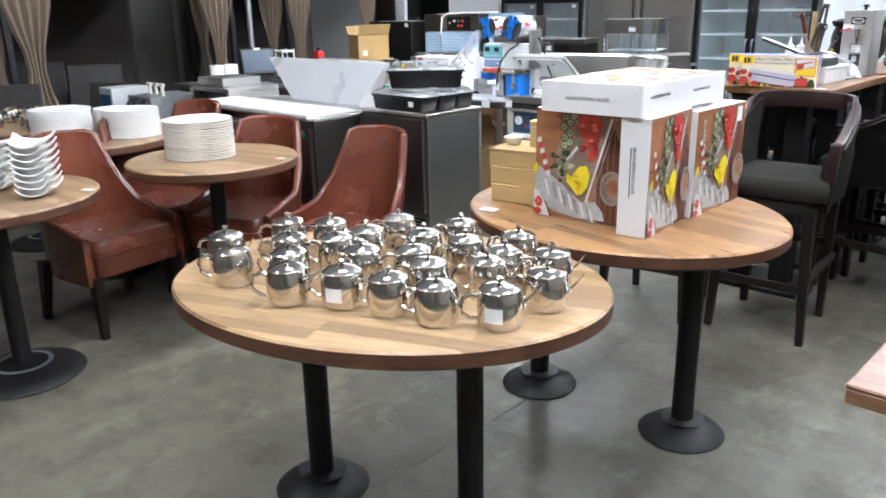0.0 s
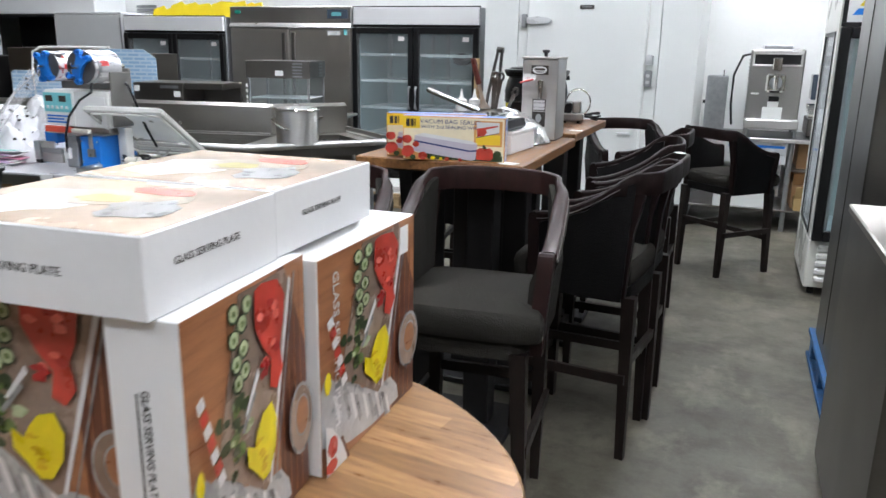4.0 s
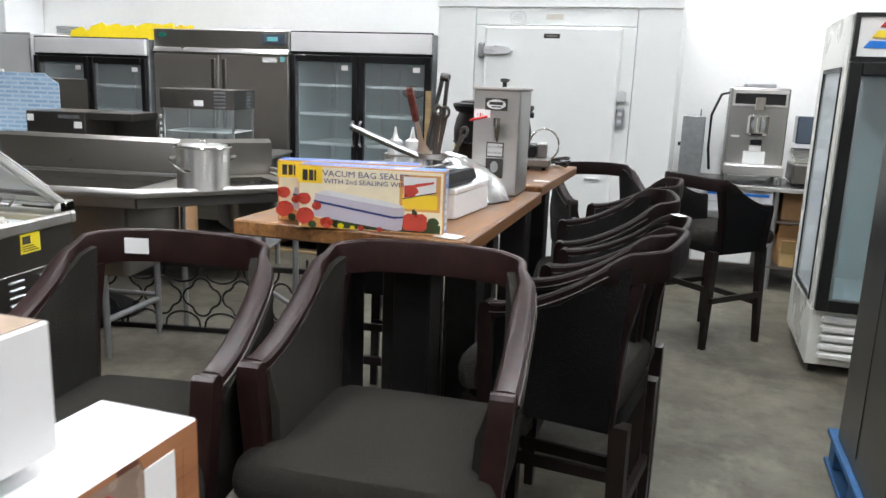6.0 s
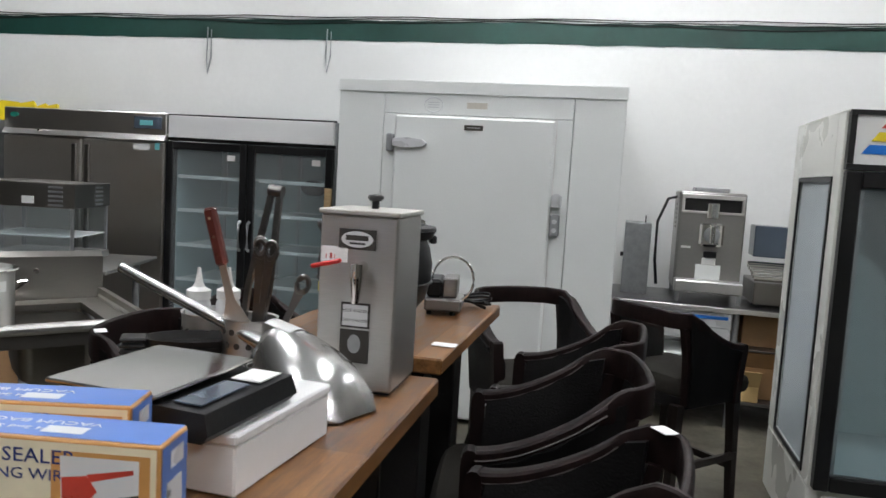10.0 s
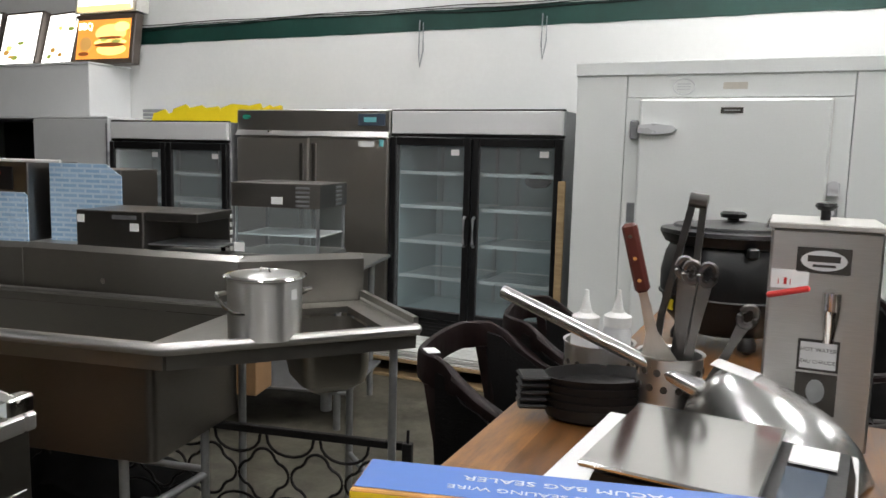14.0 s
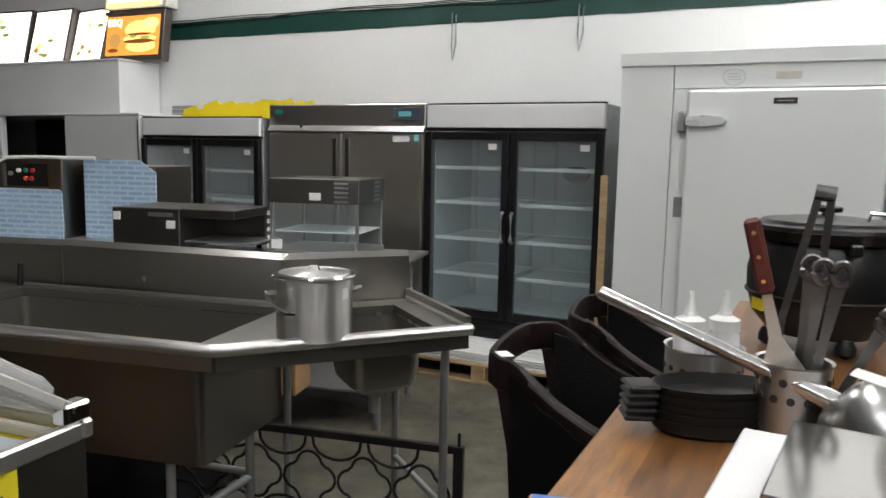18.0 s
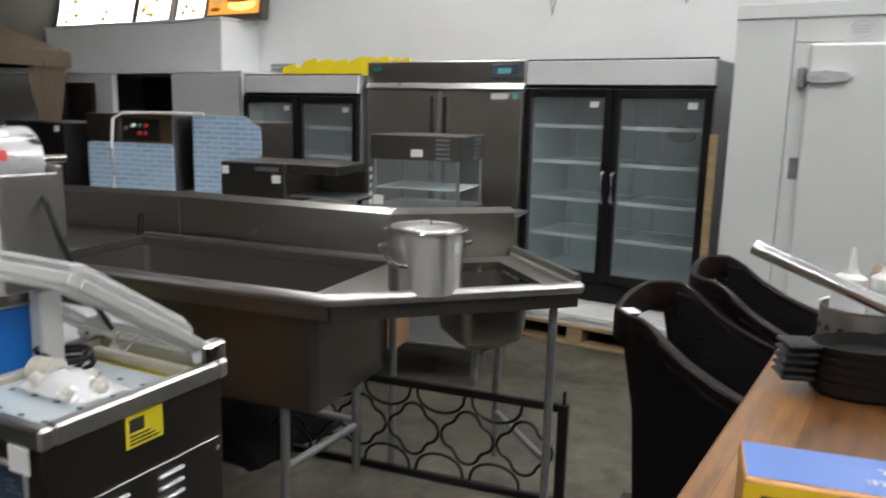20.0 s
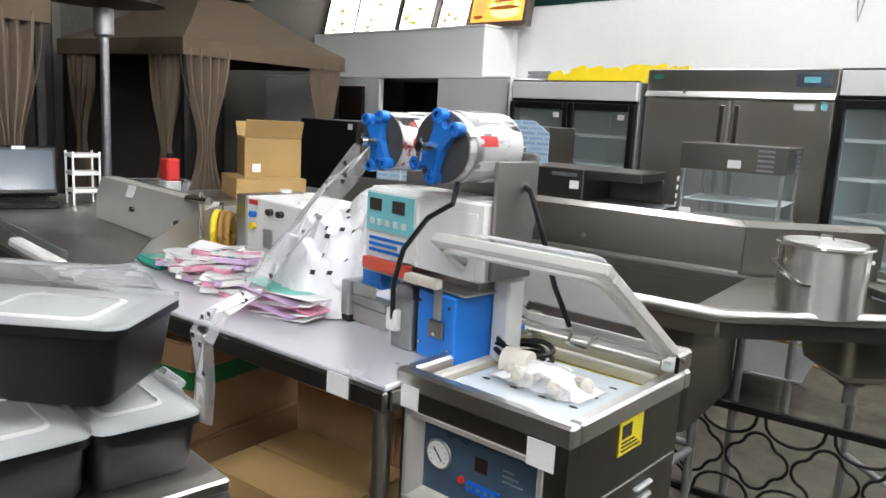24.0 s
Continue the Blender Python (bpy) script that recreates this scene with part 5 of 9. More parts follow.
# ---- round tables ----
def round_table(name, label, cx, cy, a, b, rot, top, poles, group, base_r=0.21, z=0.78, thick=0.045):
    t = thing(name, label, "table", group, pose(cx, cy, 0, 0, 0, rot))
    prof = ellipse(0, 0, a, b, 72)
    inner = ellipse(0, 0, a - 0.006, b - 0.006, 72)
    part("tabletop", Geo().loft([[(x, y, z - 0.006) for x, y in prof], [(x, y, z) for x, y in inner]]), top, t, "glued wood-strip top")
    part("edge_band", Geo().loft([[(x * 0.985, y * 0.985, z - thick) for x, y in prof], [(x, y, z - thick + 0.006) for x, y in prof], [(x, y, z - 0.0062) for x, y in prof]]), M_EDGE, t, "dark stained edge")
    for px, py in poles:
        part("pole", Geo().rod((px, py, 0.05), (px, py, z - thick - 0.002), 0.037, n=24), M_BLACKM, t)
        part("top_plate", Geo().box(px - 0.13, px + 0.13, py - 0.13, py + 0.13, z - thick - 0.008, z - thick - 0.0005), M_BLACKM, t)
        bs = part("base", Geo().lathe([(base_r, 0), (base_r + 0.003, 0.006), (base_r - 0.01, 0.018), (base_r * 0.72, 0.034), (base_r * 0.45, 0.052), (0.075, 0.06), (0.05, 0.062)], 40, at(px, py)), M_BLACKM, t, "black cast base disc")
        part("base_ring", Geo().lathe([(base_r * 0.47, 0.0525), (base_r * 0.49, 0.054), (base_r * 0.47, 0.0555), (base_r * 0.44, 0.0545)], 40, at(px, py)), M_GALV, bs)
    return t


T1 = round_table("dining_table", "oval wood-strip table on two black poles, covered with teapots", -1.452, 2.122, 0.594, 0.448, 23, M_OAK, ((-0.304, 0.104), (0.214, 0.055)), "dining tables", 0.145)
T2 = round_table("dining_table", "oval wood-strip table on two black poles, holding boxed plates", -1.36, 3.13, 0.572, 0.478, -8, M_WALNUT, ((-0.32, -0.05), (0.268, 0.07)), "dining tables", 0.145)
round_table("dining_table", "round wood-strip table with a stack of cream dishes", -3.385, 2.735, 0.405, 0.405, 15, M_TANTOP, ((0, 0),), "dining tables", 0.24)
round_table("dining_table", "round wood-strip table with white bowls", -3.36, 1.715, 0.42, 0.42, 5, M_TANTOP, ((0.0, 0.02),), "dining tables", 0.24)
round_table("dining_table", "round wood-strip table with stacks of white plates", -4.46, 2.62, 0.40, 0.40, -8, M_TANTOP, ((0, 0),), "dining tables", 0.24)
round_table("dining_table", "round wood-strip table crowded with small steel jugs", -5.35, 2.55, 0.42, 0.42, 20, M_TANTOP, ((0, 0),), "dining tables", 0.24)
t3 = thing("dining_table", "square wood table by the aisle", "table", "dining tables", at(0.05, 2.72))
wpart("tabletop", box(-0.366, 0.45, 2.288, 3.10, 0.772, 0.78, 0.003), M_AISLE, t3, "glued wood-strip top")
wpart("edge_band", box(-0.365, 0.449, 2.289, 3.099, 0.74, 0.7718, 0.003), M_AISLE, t3, "dark stained edge")
wpart("pole", Geo().rod((0.05, 2.75, 0.05), (0.05, 2.75, 0.74), 0.04, n=20), M_BLACKM, t3)
wpart("base", Geo().lathe([(0.24, 0), (0.24, 0.008), (0.12, 0.045), (0.05, 0.06)], 32, at(0.05, 2.75)), M_BLACKM, t3)


# ---- bar tables ----
def bar_table(label, cx, cy, w, l, rot):
    t = thing("bar_table", label, "bar table", "bar tables", pose(cx, cy, 0, 0, 0, rot))
    part("tabletop", box(-w / 2, w / 2, -l / 2, l / 2, 1.022, 1.06, 0.004), M_BARTOP, t, "brown plank top")
    for y in (-l / 2 + 0.22, l / 2 - 0.22):
        part("post", box(-0.16, -0.06, y - 0.05, y + 0.05, 0.03, 1.0, 0.004), M_BLACKM, t)
        part("post", box(0.06, 0.16, y - 0.05, y + 0.05, 0.03, 1.0, 0.004), M_BLACKM, t)
        part("foot_plate", box(-0.25, 0.25, y - 0.16, y + 0.16, 0, 0.03, 0.006), M_BLACKM, t)
    part("underframe", box(-0.2, 0.2, -l / 2 + 0.1, l / 2 - 0.1, 1.0, 1.0215, 0.002), M_BLACKM, t)
    return t


bar_table("tall plank-topped bar table crowded with small kitchen goods", -1.511, 5.105, 0.60, 0.925, 0.5)
bar_table("tall plank-topped bar table with a soup kettle and cables", -1.487, 6.14, 0.49, 0.82, -0.5)


# ---- bar chairs ----
M_PIPING = paint("pale_piping", (0.115, 0.10, 0.095), 0.5, var=0.15)


def bar_chair(outer, wood, label):
    c = thing("bar_chair", label, "bar chair", "bar chairs")
    W, FRONT, BACK, R = 0.213, -0.13, 0.215, 0.075

    def plan(n=44):
        """Points of the squared U in plan, from one arm's end round the back to the other's."""
        line = [(-W - 0.014, FRONT + (BACK - R - FRONT) * k / 12) for k in range(12)]
        line += [(-W + R - R * math.cos(radians(a)), BACK - R + R * math.sin(radians(a))) for a in range(0, 91, 15)]
        mid = [(-W + R + (2 * W - 2 * R) * k / 8, BACK) for k in range(1, 8)]
        return line + mid + [(-x, y) for x, y in reversed(line)]

    pts, rings = [], []
    outline = plan()
    for x, y in outline:
        f = min(1.0, max(0.0, (BACK - R + 0.02 - y) / (BACK - R + 0.02 - FRONT)))
        g = 1 - (1 - f) ** 1.75
        g = g * min(1.0, 0.45 + 2.2 * f)
        bow = 0.018 * max(0.0, 1 - (x / W) ** 2) if y > BACK - 0.01 else 0.0
        pts.append((x * (1 + 0.04 * f), y + 0.035 * (1 - g) + bow, 1.045 - 0.16 * g + (0.008 * max(0.0, 1 - (x / W) ** 2) if f == 0 else 0)))
    n = len(pts) - 1
    for i, p in enumerate(pts):
        q, r = pts[max(i - 1, 0)], pts[min(i + 1, n)]
        d = Vector((r[0] - q[0], r[1] - q[1], 0)).normalized()
        side = Vector((d.y, -d.x, 0))
        k = min(1.0, max(0.0, (1.045 - p[2]) / 0.05))
        k = k * k * (3 - 2 * k)
        hw, hh = 0.010 + 0.012 * k, 0.038 - 0.021 * k
        c0 = Vector((p[0], p[1], p[2] + 0.016 - hh))
        rings.append([tuple(c0 + side * (hw * u) + Vector((0, 0, hh * v))) for u, v in ((-1, -0.7), (-1, 0.55), (-0.75, 0.9), (-0.3, 1), (0.3, 1), (0.75, 0.9), (1, 0.55), (1, -0.7), (0.8, -1), (-0.8, -1))])
    part("top_rail", Geo().loft(rings), wood, c, "curved mahogany rail that slopes into the arms")
    for s in (-1, 1):
        edge = [Vector(r[1 if s > 0 else 6]) for r in rings]
        edge = [(e.x + 0.001 * s, e.y, e.z - 0.015) for i, e in enumerate(edge) if (i / n - 0.5) * s > 0.24]
        part("piping", Geo().tube(edge, 0.0018, 5), M_PIPING, c, "thin pale piping under the rail")
        side = sorted([p for p in pts if p[0] * s > W * 0.9], key=lambda p: p[1])
        rows_o, rows_i = [], []
        lo, hi = FRONT + 0.005, BACK - 0.03
        for j in range(9):
            y = lo + (hi - lo) * j / 8
            near = min(side, key=lambda p: abs(p[1] - 0.02 - y))
            zt, xo = near[2] - 0.012, abs(near[0])
            edge_x = xo + 0.0105 + 0.012 * min(1.0, max(0.0, (1.045 - near[2]) / 0.05))
            rows_o.append([(s * (W + 0.004), y - 0.01, 0.61), (s * (W + 0.018), y, 0.80), (s * edge_x, y + 0.012, zt - 0.006)])
            rows_i.append([(s * (W - 0.022), y - 0.005, 0.69), (s * (W - 0.018), y, 0.80), (s * (xo - 0.016), y + 0.01, zt)])
        part("side_panel", Geo().sheet(rows_o, 0.012), outer, c)
        part("side_padding", Geo().sheet(rows_i, 0.018), outer, c, "padded inner side")
        fx, fy = s * (W + 0.014), FRONT - 0.012
        part("arm_post", Geo().loft([[(fx + dx * 0.021 + off * s, fy + dy * w, z) for dx, dy in ((-1, -1), (1, -1), (1, 1), (-1, 1))] for off, w, z in ((-0.012, 0.017, 0.60), (-0.004, 0.019, 0.74), (0.006, 0.02, 0.855), (0.007, 0.019, 0.878), (0.007, 0.015, 0.893), (0.007, 0.006, 0.900))]), wood, c)
        part("back_post", Geo().loft([[(s * px + dx * 0.015, py + dy * 0.014, z) for dx, dy in ((-1, -1), (1, -1), (1, 1), (-1, 1))] for px, py, z in ((W - 0.012, BACK - 0.045, 0.62), (W - 0.012, BACK - 0.03, 0.85), (W - 0.016, BACK - 0.002, 0.99))]), wood, c)
    D = 0.235
    half = [(0.0, -0.238), (0.13, -0.236), (0.20, -0.228), (0.236, -0.212), (0.245, -0.19), (0.238, -0.168), (0.205, -0.158), (0.197, -0.14), (0.198, 0.0), (0.196, 0.16), (0.17, 0.192), (0.0, 0.198)]
    ring = half + [(-x, y) for x, y in reversed(half[1:-1])]
    part("seat", Geo().loft([[(x * 0.97, y * 0.97, 0.655) for x, y in ring], [(x * 1.0, y * 1.0, 0.672) for x, y in ring], [(x * 1.01, y * 1.01, 0.70) for x, y in ring], [(x * 0.985, y * 0.985, 0.725) for x, y in ring], [(x * 0.93, y * 0.93, 0.739) for x, y in ring], [(x * 0.5, y * 0.5, 0.755) for x, y in ring], [(x * 0.05, y * 0.05, 0.758) for x, y in ring]]), M_FABRIC, c, "plump grey-olive fabric seat cushion")
    base = rrect(-W + 0.012, W - 0.012, -D + 0.02, D - 0.04, 0.05)
    part("seat_frame", Geo().loft([[(x, y, z) for x, y in base] for z in (0.60, 0.654)]), outer, c)
    feet = {}
    for sx in (-1, 1):
        for sy in (-1, 1):
            a, b = (sx * (W - 0.035), sy * (D - 0.04)), (sx * (0.205 if sy < 0 else 0.18), sy * (D - 0.03))
            feet[sx, sy] = (a, b)
            part("leg", Geo().loft([[(px + dx * r, py + dy * r, z) for dx, dy in ((-1, -1), (1, -1), (1, 1), (-1, 1))] for (px, py), r, z in ((b, 0.015, 0.0), (a, 0.023, 0.62))]), M_DKWOOD, c)
    for sx in (-1, 1):
        a, b = feet[sx, -1][1], feet[sx, 1][1]
        part("stretcher", Geo().box(a[0] - 0.009, a[0] + 0.009, a[1], b[1], 0.30, 0.335), M_DKWOOD, c)
    for sy, z in ((-1, 0.24), (1, 0.36)):
        a, b = feet[-1, sy][1], feet[1, sy][1]
        part("stretcher", Geo().box(a[0], b[0], a[1] - 0.009, a[1] + 0.009, z, z + 0.035), M_DKWOOD, c)
    return c


def facing(x, y, ang, tall=0.985):
    return pose(x, y, 0, 0, 0, ang) @ Matrix.Diagonal((1.0, 1.0, tall, 1.0))


def rail_tag(chair, x, y, z, turn, tip=0.0, wide=0.023):
    """A white sticker on a chair's rail."""
    part("price_tag", Geo().box(-wide, wide, -0.0008, 0.0008, -0.65 * wide, 0.65 * wide, 0, pose(x, y, z, tip, 0, turn)), M_TAG, chair)


CH1 = bar_chair(M_FABRIC, M_MAHOG, "dark mahogany bar chair with grey fabric seat and open back")
CH1.matrix_basis = facing(-1.262, 4.357, 4, 0.99)
c1 = copy_thing(CH1, facing(-1.775, 4.215, 9, 1.0))
rail_tag(c1, -0.118, 0.2490, 1.028, 5, 0.0, 0.028)
# same wood as the first chairs; the darker tone carries this row's shade
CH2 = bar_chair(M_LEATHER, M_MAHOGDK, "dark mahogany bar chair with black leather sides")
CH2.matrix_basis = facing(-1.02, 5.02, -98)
tagged_east = copy_thing(CH2, facing(-1.008, 5.345, -95))
rail_tag(tagged_east, -0.175, 0.224, 1.0638, 38, 90)
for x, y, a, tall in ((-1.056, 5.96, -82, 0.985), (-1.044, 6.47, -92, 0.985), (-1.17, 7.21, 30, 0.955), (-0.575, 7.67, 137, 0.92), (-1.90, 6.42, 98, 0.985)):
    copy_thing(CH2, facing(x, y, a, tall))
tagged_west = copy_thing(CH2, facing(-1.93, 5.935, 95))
rail_tag(tagged_west, -0.175, 0.224, 1.0638, 38, 90)


# ---- teapots ----
def teapot():
    t = thing("teapot", "small polished steel teapot with a ball-topped lid", "teapot", "teapots")
    prof = [(0.045, 0), (0.049, 0.003), (0.0515, 0.02), (0.053, 0.045), (0.0525, 0.065), (0.050, 0.082), (0.047, 0.092), (0.0455, 0.097)]
    part("pot_body", Geo().lathe(prof, 28), M_CHROME, t)
    lid = part("lid", Geo().lathe([(0.0465, 0.0975), (0.047, 0.100), (0.044, 0.1035), (0.030, 0.110), (0.012, 0.1135), (0.003, 0.114)], 24), M_CHROME, t)
    part("lid_knob", Geo().lathe([(0.002, 0.1135), (0.0035, 0.117), (0.0078, 0.121), (0.0078, 0.128), (0.003, 0.133)], 12), M_CHROME, lid)
    sp = []
    for k in range(7):
        f = k / 6
        cx, cz, r = 0.046 + 0.038 * f, 0.045 + 0.052 * f ** 1.2, 0.016 - 0.0095 * f
        sp.append([(cx + r * 0.6 * math.cos(radians(a)) * 0.9, r * math.sin(radians(a)), cz + r * math.cos(radians(a)) * (0.8 - 0.2 * f)) for a in range(0, 360, 36)])
    part("spout", Geo().loft(sp), M_CHROME, t)
    part("handle", Geo().tube([(-0.046, 0, 0.080), (-0.064, 0, 0.086), (-0.081, 0, 0.078), (-0.088, 0, 0.058), (-0.083, 0, 0.036), (-0.068, 0, 0.022), (-0.047, 0, 0.02)], 0.0042, 8, flat=1.3), M_CHROME, t)
    return t


KNOBS = ((-1.837, 1.885), (-1.724, 1.832), (-1.851, 2.099), (-1.711, 2.004), (-1.602, 1.925), (-1.5, 1.848), (-1.749, 2.176), (-1.611, 2.087), (-1.476, 2.064), (-1.385, 1.925), (-1.606, 2.193), (-1.628, 2.335), (-1.46, 2.274), (-1.264, 1.965), (-1.373, 2.151), (-1.27, 2.101), (-1.144, 2), (-1.452, 2.418), (-1.331, 2.304), (-1.168, 2.205), (-1.023, 2.077), (-1.191, 2.299), (-1.249, 2.428), (-1.008, 2.229), (-1.086, 2.356))
rg = random.Random(21)
tp = teapot()
for i, (x, y) in enumerate(KNOBS):
    m = pose(x, y, 0.781, 0, 0, rg.uniform(24, 52)) @ Matrix.Diagonal((1.0, 1.0, 0.93, 1.0))
    if i == 0:
        tp.matrix_basis = m
        o = tp
    else:
        o = copy_thing(tp, m)
    if i in (9, 20):
        lo = m.inverted() @ Vector((x + 0.35, y - 0.75, 0.82))
        a = math.degrees(math.atan2(lo.y, lo.x)) + 90
        part("price_tag", Geo().sheet([[(0.0542 * math.sin(radians(q)), -0.0542 * math.cos(radians(q)), v) for v in (0.026, 0.064)] for q in range(-22, 23, 11)], 0.0006), M_TAG, o).matrix_basis = pose(0, 0, 0, 0, 0, a)


# ---- boxed glass serving plates ----
M_WOODPRINT = timber("printed_wood", (0.42, 0.19, 0.085), (0.24, 0.095, 0.042), 0.3, (1, 1, 8))
M_PGREY = paint("printed_cloth_grey", (0.45, 0.46, 0.47), 0.3, var=0.3, scale=14, bump=0)
M_PRED = paint("printed_red_fruit", (0.50, 0.055, 0.035), 0.3, var=0.35, scale=30, bump=0)
M_PYEL = paint("printed_yellow_pepper", (0.75, 0.62, 0.01), 0.3, var=0.12, scale=20, bump=0)
M_PGREEN = paint("printed_green_leaf", (0.035, 0.055, 0.02), 0.3, var=0.5, scale=30, bump=0)
M_PCUC = paint("printed_cucumber", (0.42, 0.48, 0.28), 0.3, var=0.3, scale=40, bump=0)
M_PGLASS = paint("printed_glass_edge", (0.30, 0.22, 0.17), 0.25, var=0.3, scale=12, bump=0)
M_PDARK = paint("printed_dark_wood", (0.12, 0.04, 0.022), 0.3, var=0.2, bump=0)
M_PLEAF = paint("printed_leaf_light", (0.13, 0.19, 0.05), 0.3, var=0.4, scale=40, bump=0)
M_PCLOTH = paint("printed_cloth_shade", (0.30, 0.30, 0.30), 0.3, var=0.3, scale=20, bump=0)
M_PREDL = paint("printed_red_light", (0.72, 0.16, 0.12), 0.3, var=0.2, scale=40, bump=0)
M_PREDD = paint("printed_red_dark", (0.36, 0.02, 0.018), 0.3, var=0.2, scale=40, bump=0)
M_PYELD = paint("printed_yellow_dark", (0.62, 0.42, 0.005), 0.3, var=0.2, scale=40, bump=0)
# tones for the lying boxes' tops, paled to carry the reflection on them
M_PALE = paint("glare_paled_wood_print", (0.50, 0.38, 0.28), 0.22, var=0.25, scale=9, bump=0)
M_PSAND = paint("glare_paled_sand_print", (0.58, 0.50, 0.38), 0.22, var=0.2, scale=14, bump=0)
M_PYELP = paint("glare_paled_yellow_print", (0.60, 0.52, 0.20), 0.22, var=0.2, scale=14, bump=0)
M_PWHITE = paint("printed_white", (0.68, 0.68, 0.68), 0.3, var=0.05, bump=0)


def flat_poly(poly, m, lift):
    """A printed patch: a polygon on a face, lifted a hair."""
    return Geo().prism(poly, lift, lift + 0.0003, 2, m)


def blob(cx, cy, rx, ry, seed, n=13, rough=0.22):
    """An uneven rounded outline."""
    r2 = random.Random(seed)
    return [(cx + rx * k * math.cos(2 * math.pi * i / n), cy + ry * k * math.sin(2 * math.pi * i / n)) for i in range(n) for k in (1 + r2.uniform(-rough, rough),)]


def plate_print(parent, m, w, h, seed=1):
    """The picture on a plate box: a long glass plate of fruit on wood, a cloth and a glass. m: face pose at its lower left corner, local x along, y up."""
    r2 = random.Random(seed)
    layer = [0]

    def pr(poly, mat, label=""):
        layer[0] += 1
        part("print", flat_poly([(u * w, v * h) for u, v in poly], m, 0.0004 + 0.00009 * layer[0]), mat, parent, label)

    pr([(0.004, 0.004), (0.996, 0.004), (0.996, 0.996), (0.004, 0.996)], M_WOODPRINT, "wood picture printed on the box")
    pr([(0.72, 0.004), (0.996, 0.004), (0.996, 0.62), (0.80, 0.996), (0.74, 0.996), (0.70, 0.5)], M_PDARK)
    for k in range(4):
        u = 0.74 + 0.06 * k
        pr([(u, 0.02), (u + 0.006, 0.02), (u + 0.03, 0.95), (u + 0.024, 0.95)], M_WOODPRINT)
    pr([(0.004, 0.40), (0.05, 0.47), (0.14, 0.40), (0.24, 0.42), (0.38, 0.27), (0.55, 0.20), (0.70, 0.19), (0.78, 0.11), (0.80, 0.03), (0.5, 0.02), (0.24, 0.05), (0.12, 0.10), (0.004, 0.14)], M_PGREY, "pale grey cloth")
    for k in range(9):
        u, v = 0.12 + 0.065 * k + r2.uniform(-0.02, 0.02), 0.31 - 0.028 * k
        pr([(u, v + 0.04), (u + 0.03, v + 0.03), (u + 0.075, v - 0.10), (u + 0.05, v - 0.12)], (M_PWHITE, M_PCLOTH)[k % 2])
    pr([(0.17, 0.40), (0.30, 0.33), (0.55, 0.17), (0.60, 0.19), (0.84, 0.90), (0.80, 0.985), (0.40, 0.985)], M_PGLASS, "glass plate")
    pr([(0.585, 0.185), (0.605, 0.18), (0.855, 0.93), (0.835, 0.95)], M_PWHITE)
    pr([(0.64, 0.17), (0.648, 0.17), (0.895, 0.95), (0.885, 0.96)], M_PCLOTH)
    for k in range(26):
        u, v = r2.uniform(0.20, 0.44), r2.uniform(0.34, 0.62)
        pr(blob(u, v, r2.uniform(0.018, 0.045), r2.uniform(0.012, 0.03), k + seed, 8, 0.35), (M_PGREEN, M_PGREEN, M_PLEAF, M_PCUC)[k % 4])
    for k, (u, v) in enumerate(((0.34, 0.93), (0.40, 0.88), (0.33, 0.84), (0.40, 0.79), (0.34, 0.75), (0.44, 0.94), (0.40, 0.71), (0.34, 0.68))):
        pr(blob(u, v, 0.042, 0.036, k + 5, 12, 0.08), M_PGREEN)
        pr(blob(u + 0.003, v + 0.002, 0.034, 0.029, k + 6, 12, 0.08), M_PCUC)
        pr(blob(u + 0.003, v, 0.014, 0.012, k + 7, 8, 0.2), M_PLEAF)
    pr([(0.50, 0.97), (0.56, 0.985), (0.70, 0.97), (0.76, 0.90), (0.74, 0.80), (0.70, 0.72), (0.72, 0.62), (0.66, 0.55), (0.60, 0.58), (0.62, 0.68), (0.55, 0.75), (0.49, 0.84)], M_PRED, "red fruit")
    for k in range(10):
        u, v = r2.uniform(0.54, 0.70), r2.uniform(0.64, 0.94)
        pr(blob(u, v, 0.03, 0.016, k + 31, 8, 0.4), (M_PREDL, M_PREDD)[k % 2])
    pr([(0.38, 0.43), (0.44, 0.40), (0.47, 0.45), (0.52, 0.50), (0.60, 0.52), (0.64, 0.44), (0.62, 0.33), (0.56, 0.25), (0.50, 0.24), (0.44, 0.30), (0.38, 0.35)], M_PYEL, "yellow pepper")
    for k in range(5):
        pr(blob(r2.uniform(0.43, 0.6), r2.uniform(0.29, 0.46), 0.03, 0.012, k + 61, 8, 0.4), M_PYELD)
    pr([(0.37, 0.55), (0.39, 0.55), (0.50, 0.66), (0.49, 0.69)], M_PWHITE)
    pr([(0.34, 0.50), (0.36, 0.49), (0.47, 0.60), (0.46, 0.62)], M_PCLOTH)
    pr([(0.88 + 0.125 * math.cos(a / 9 * math.pi), 0.34 + 0.155 * math.sin(a / 9 * math.pi)) for a in range(18)], M_PCLOTH, "drinking glass seen from above")
    pr([(0.88 + 0.112 * math.cos(a / 9 * math.pi), 0.34 + 0.14 * math.sin(a / 9 * math.pi)) for a in range(18)], M_PGLASS)
    pr([(0.89 + 0.075 * math.cos(a / 9 * math.pi), 0.35 + 0.09 * math.sin(a / 9 * math.pi)) for a in range(18)], M_PCLOTH)
    pr([(0.89 + 0.066 * math.cos(a / 9 * math.pi), 0.35 + 0.08 * math.sin(a / 9 * math.pi)) for a in range(18)], M_WOODPRINT)
    pr([(0.004, 0.25), (0.06, 0.22), (0.15, 0.10), (0.19, 0.004), (0.10, 0.004), (0.004, 0.004)], M_PWHITE, "white dish")
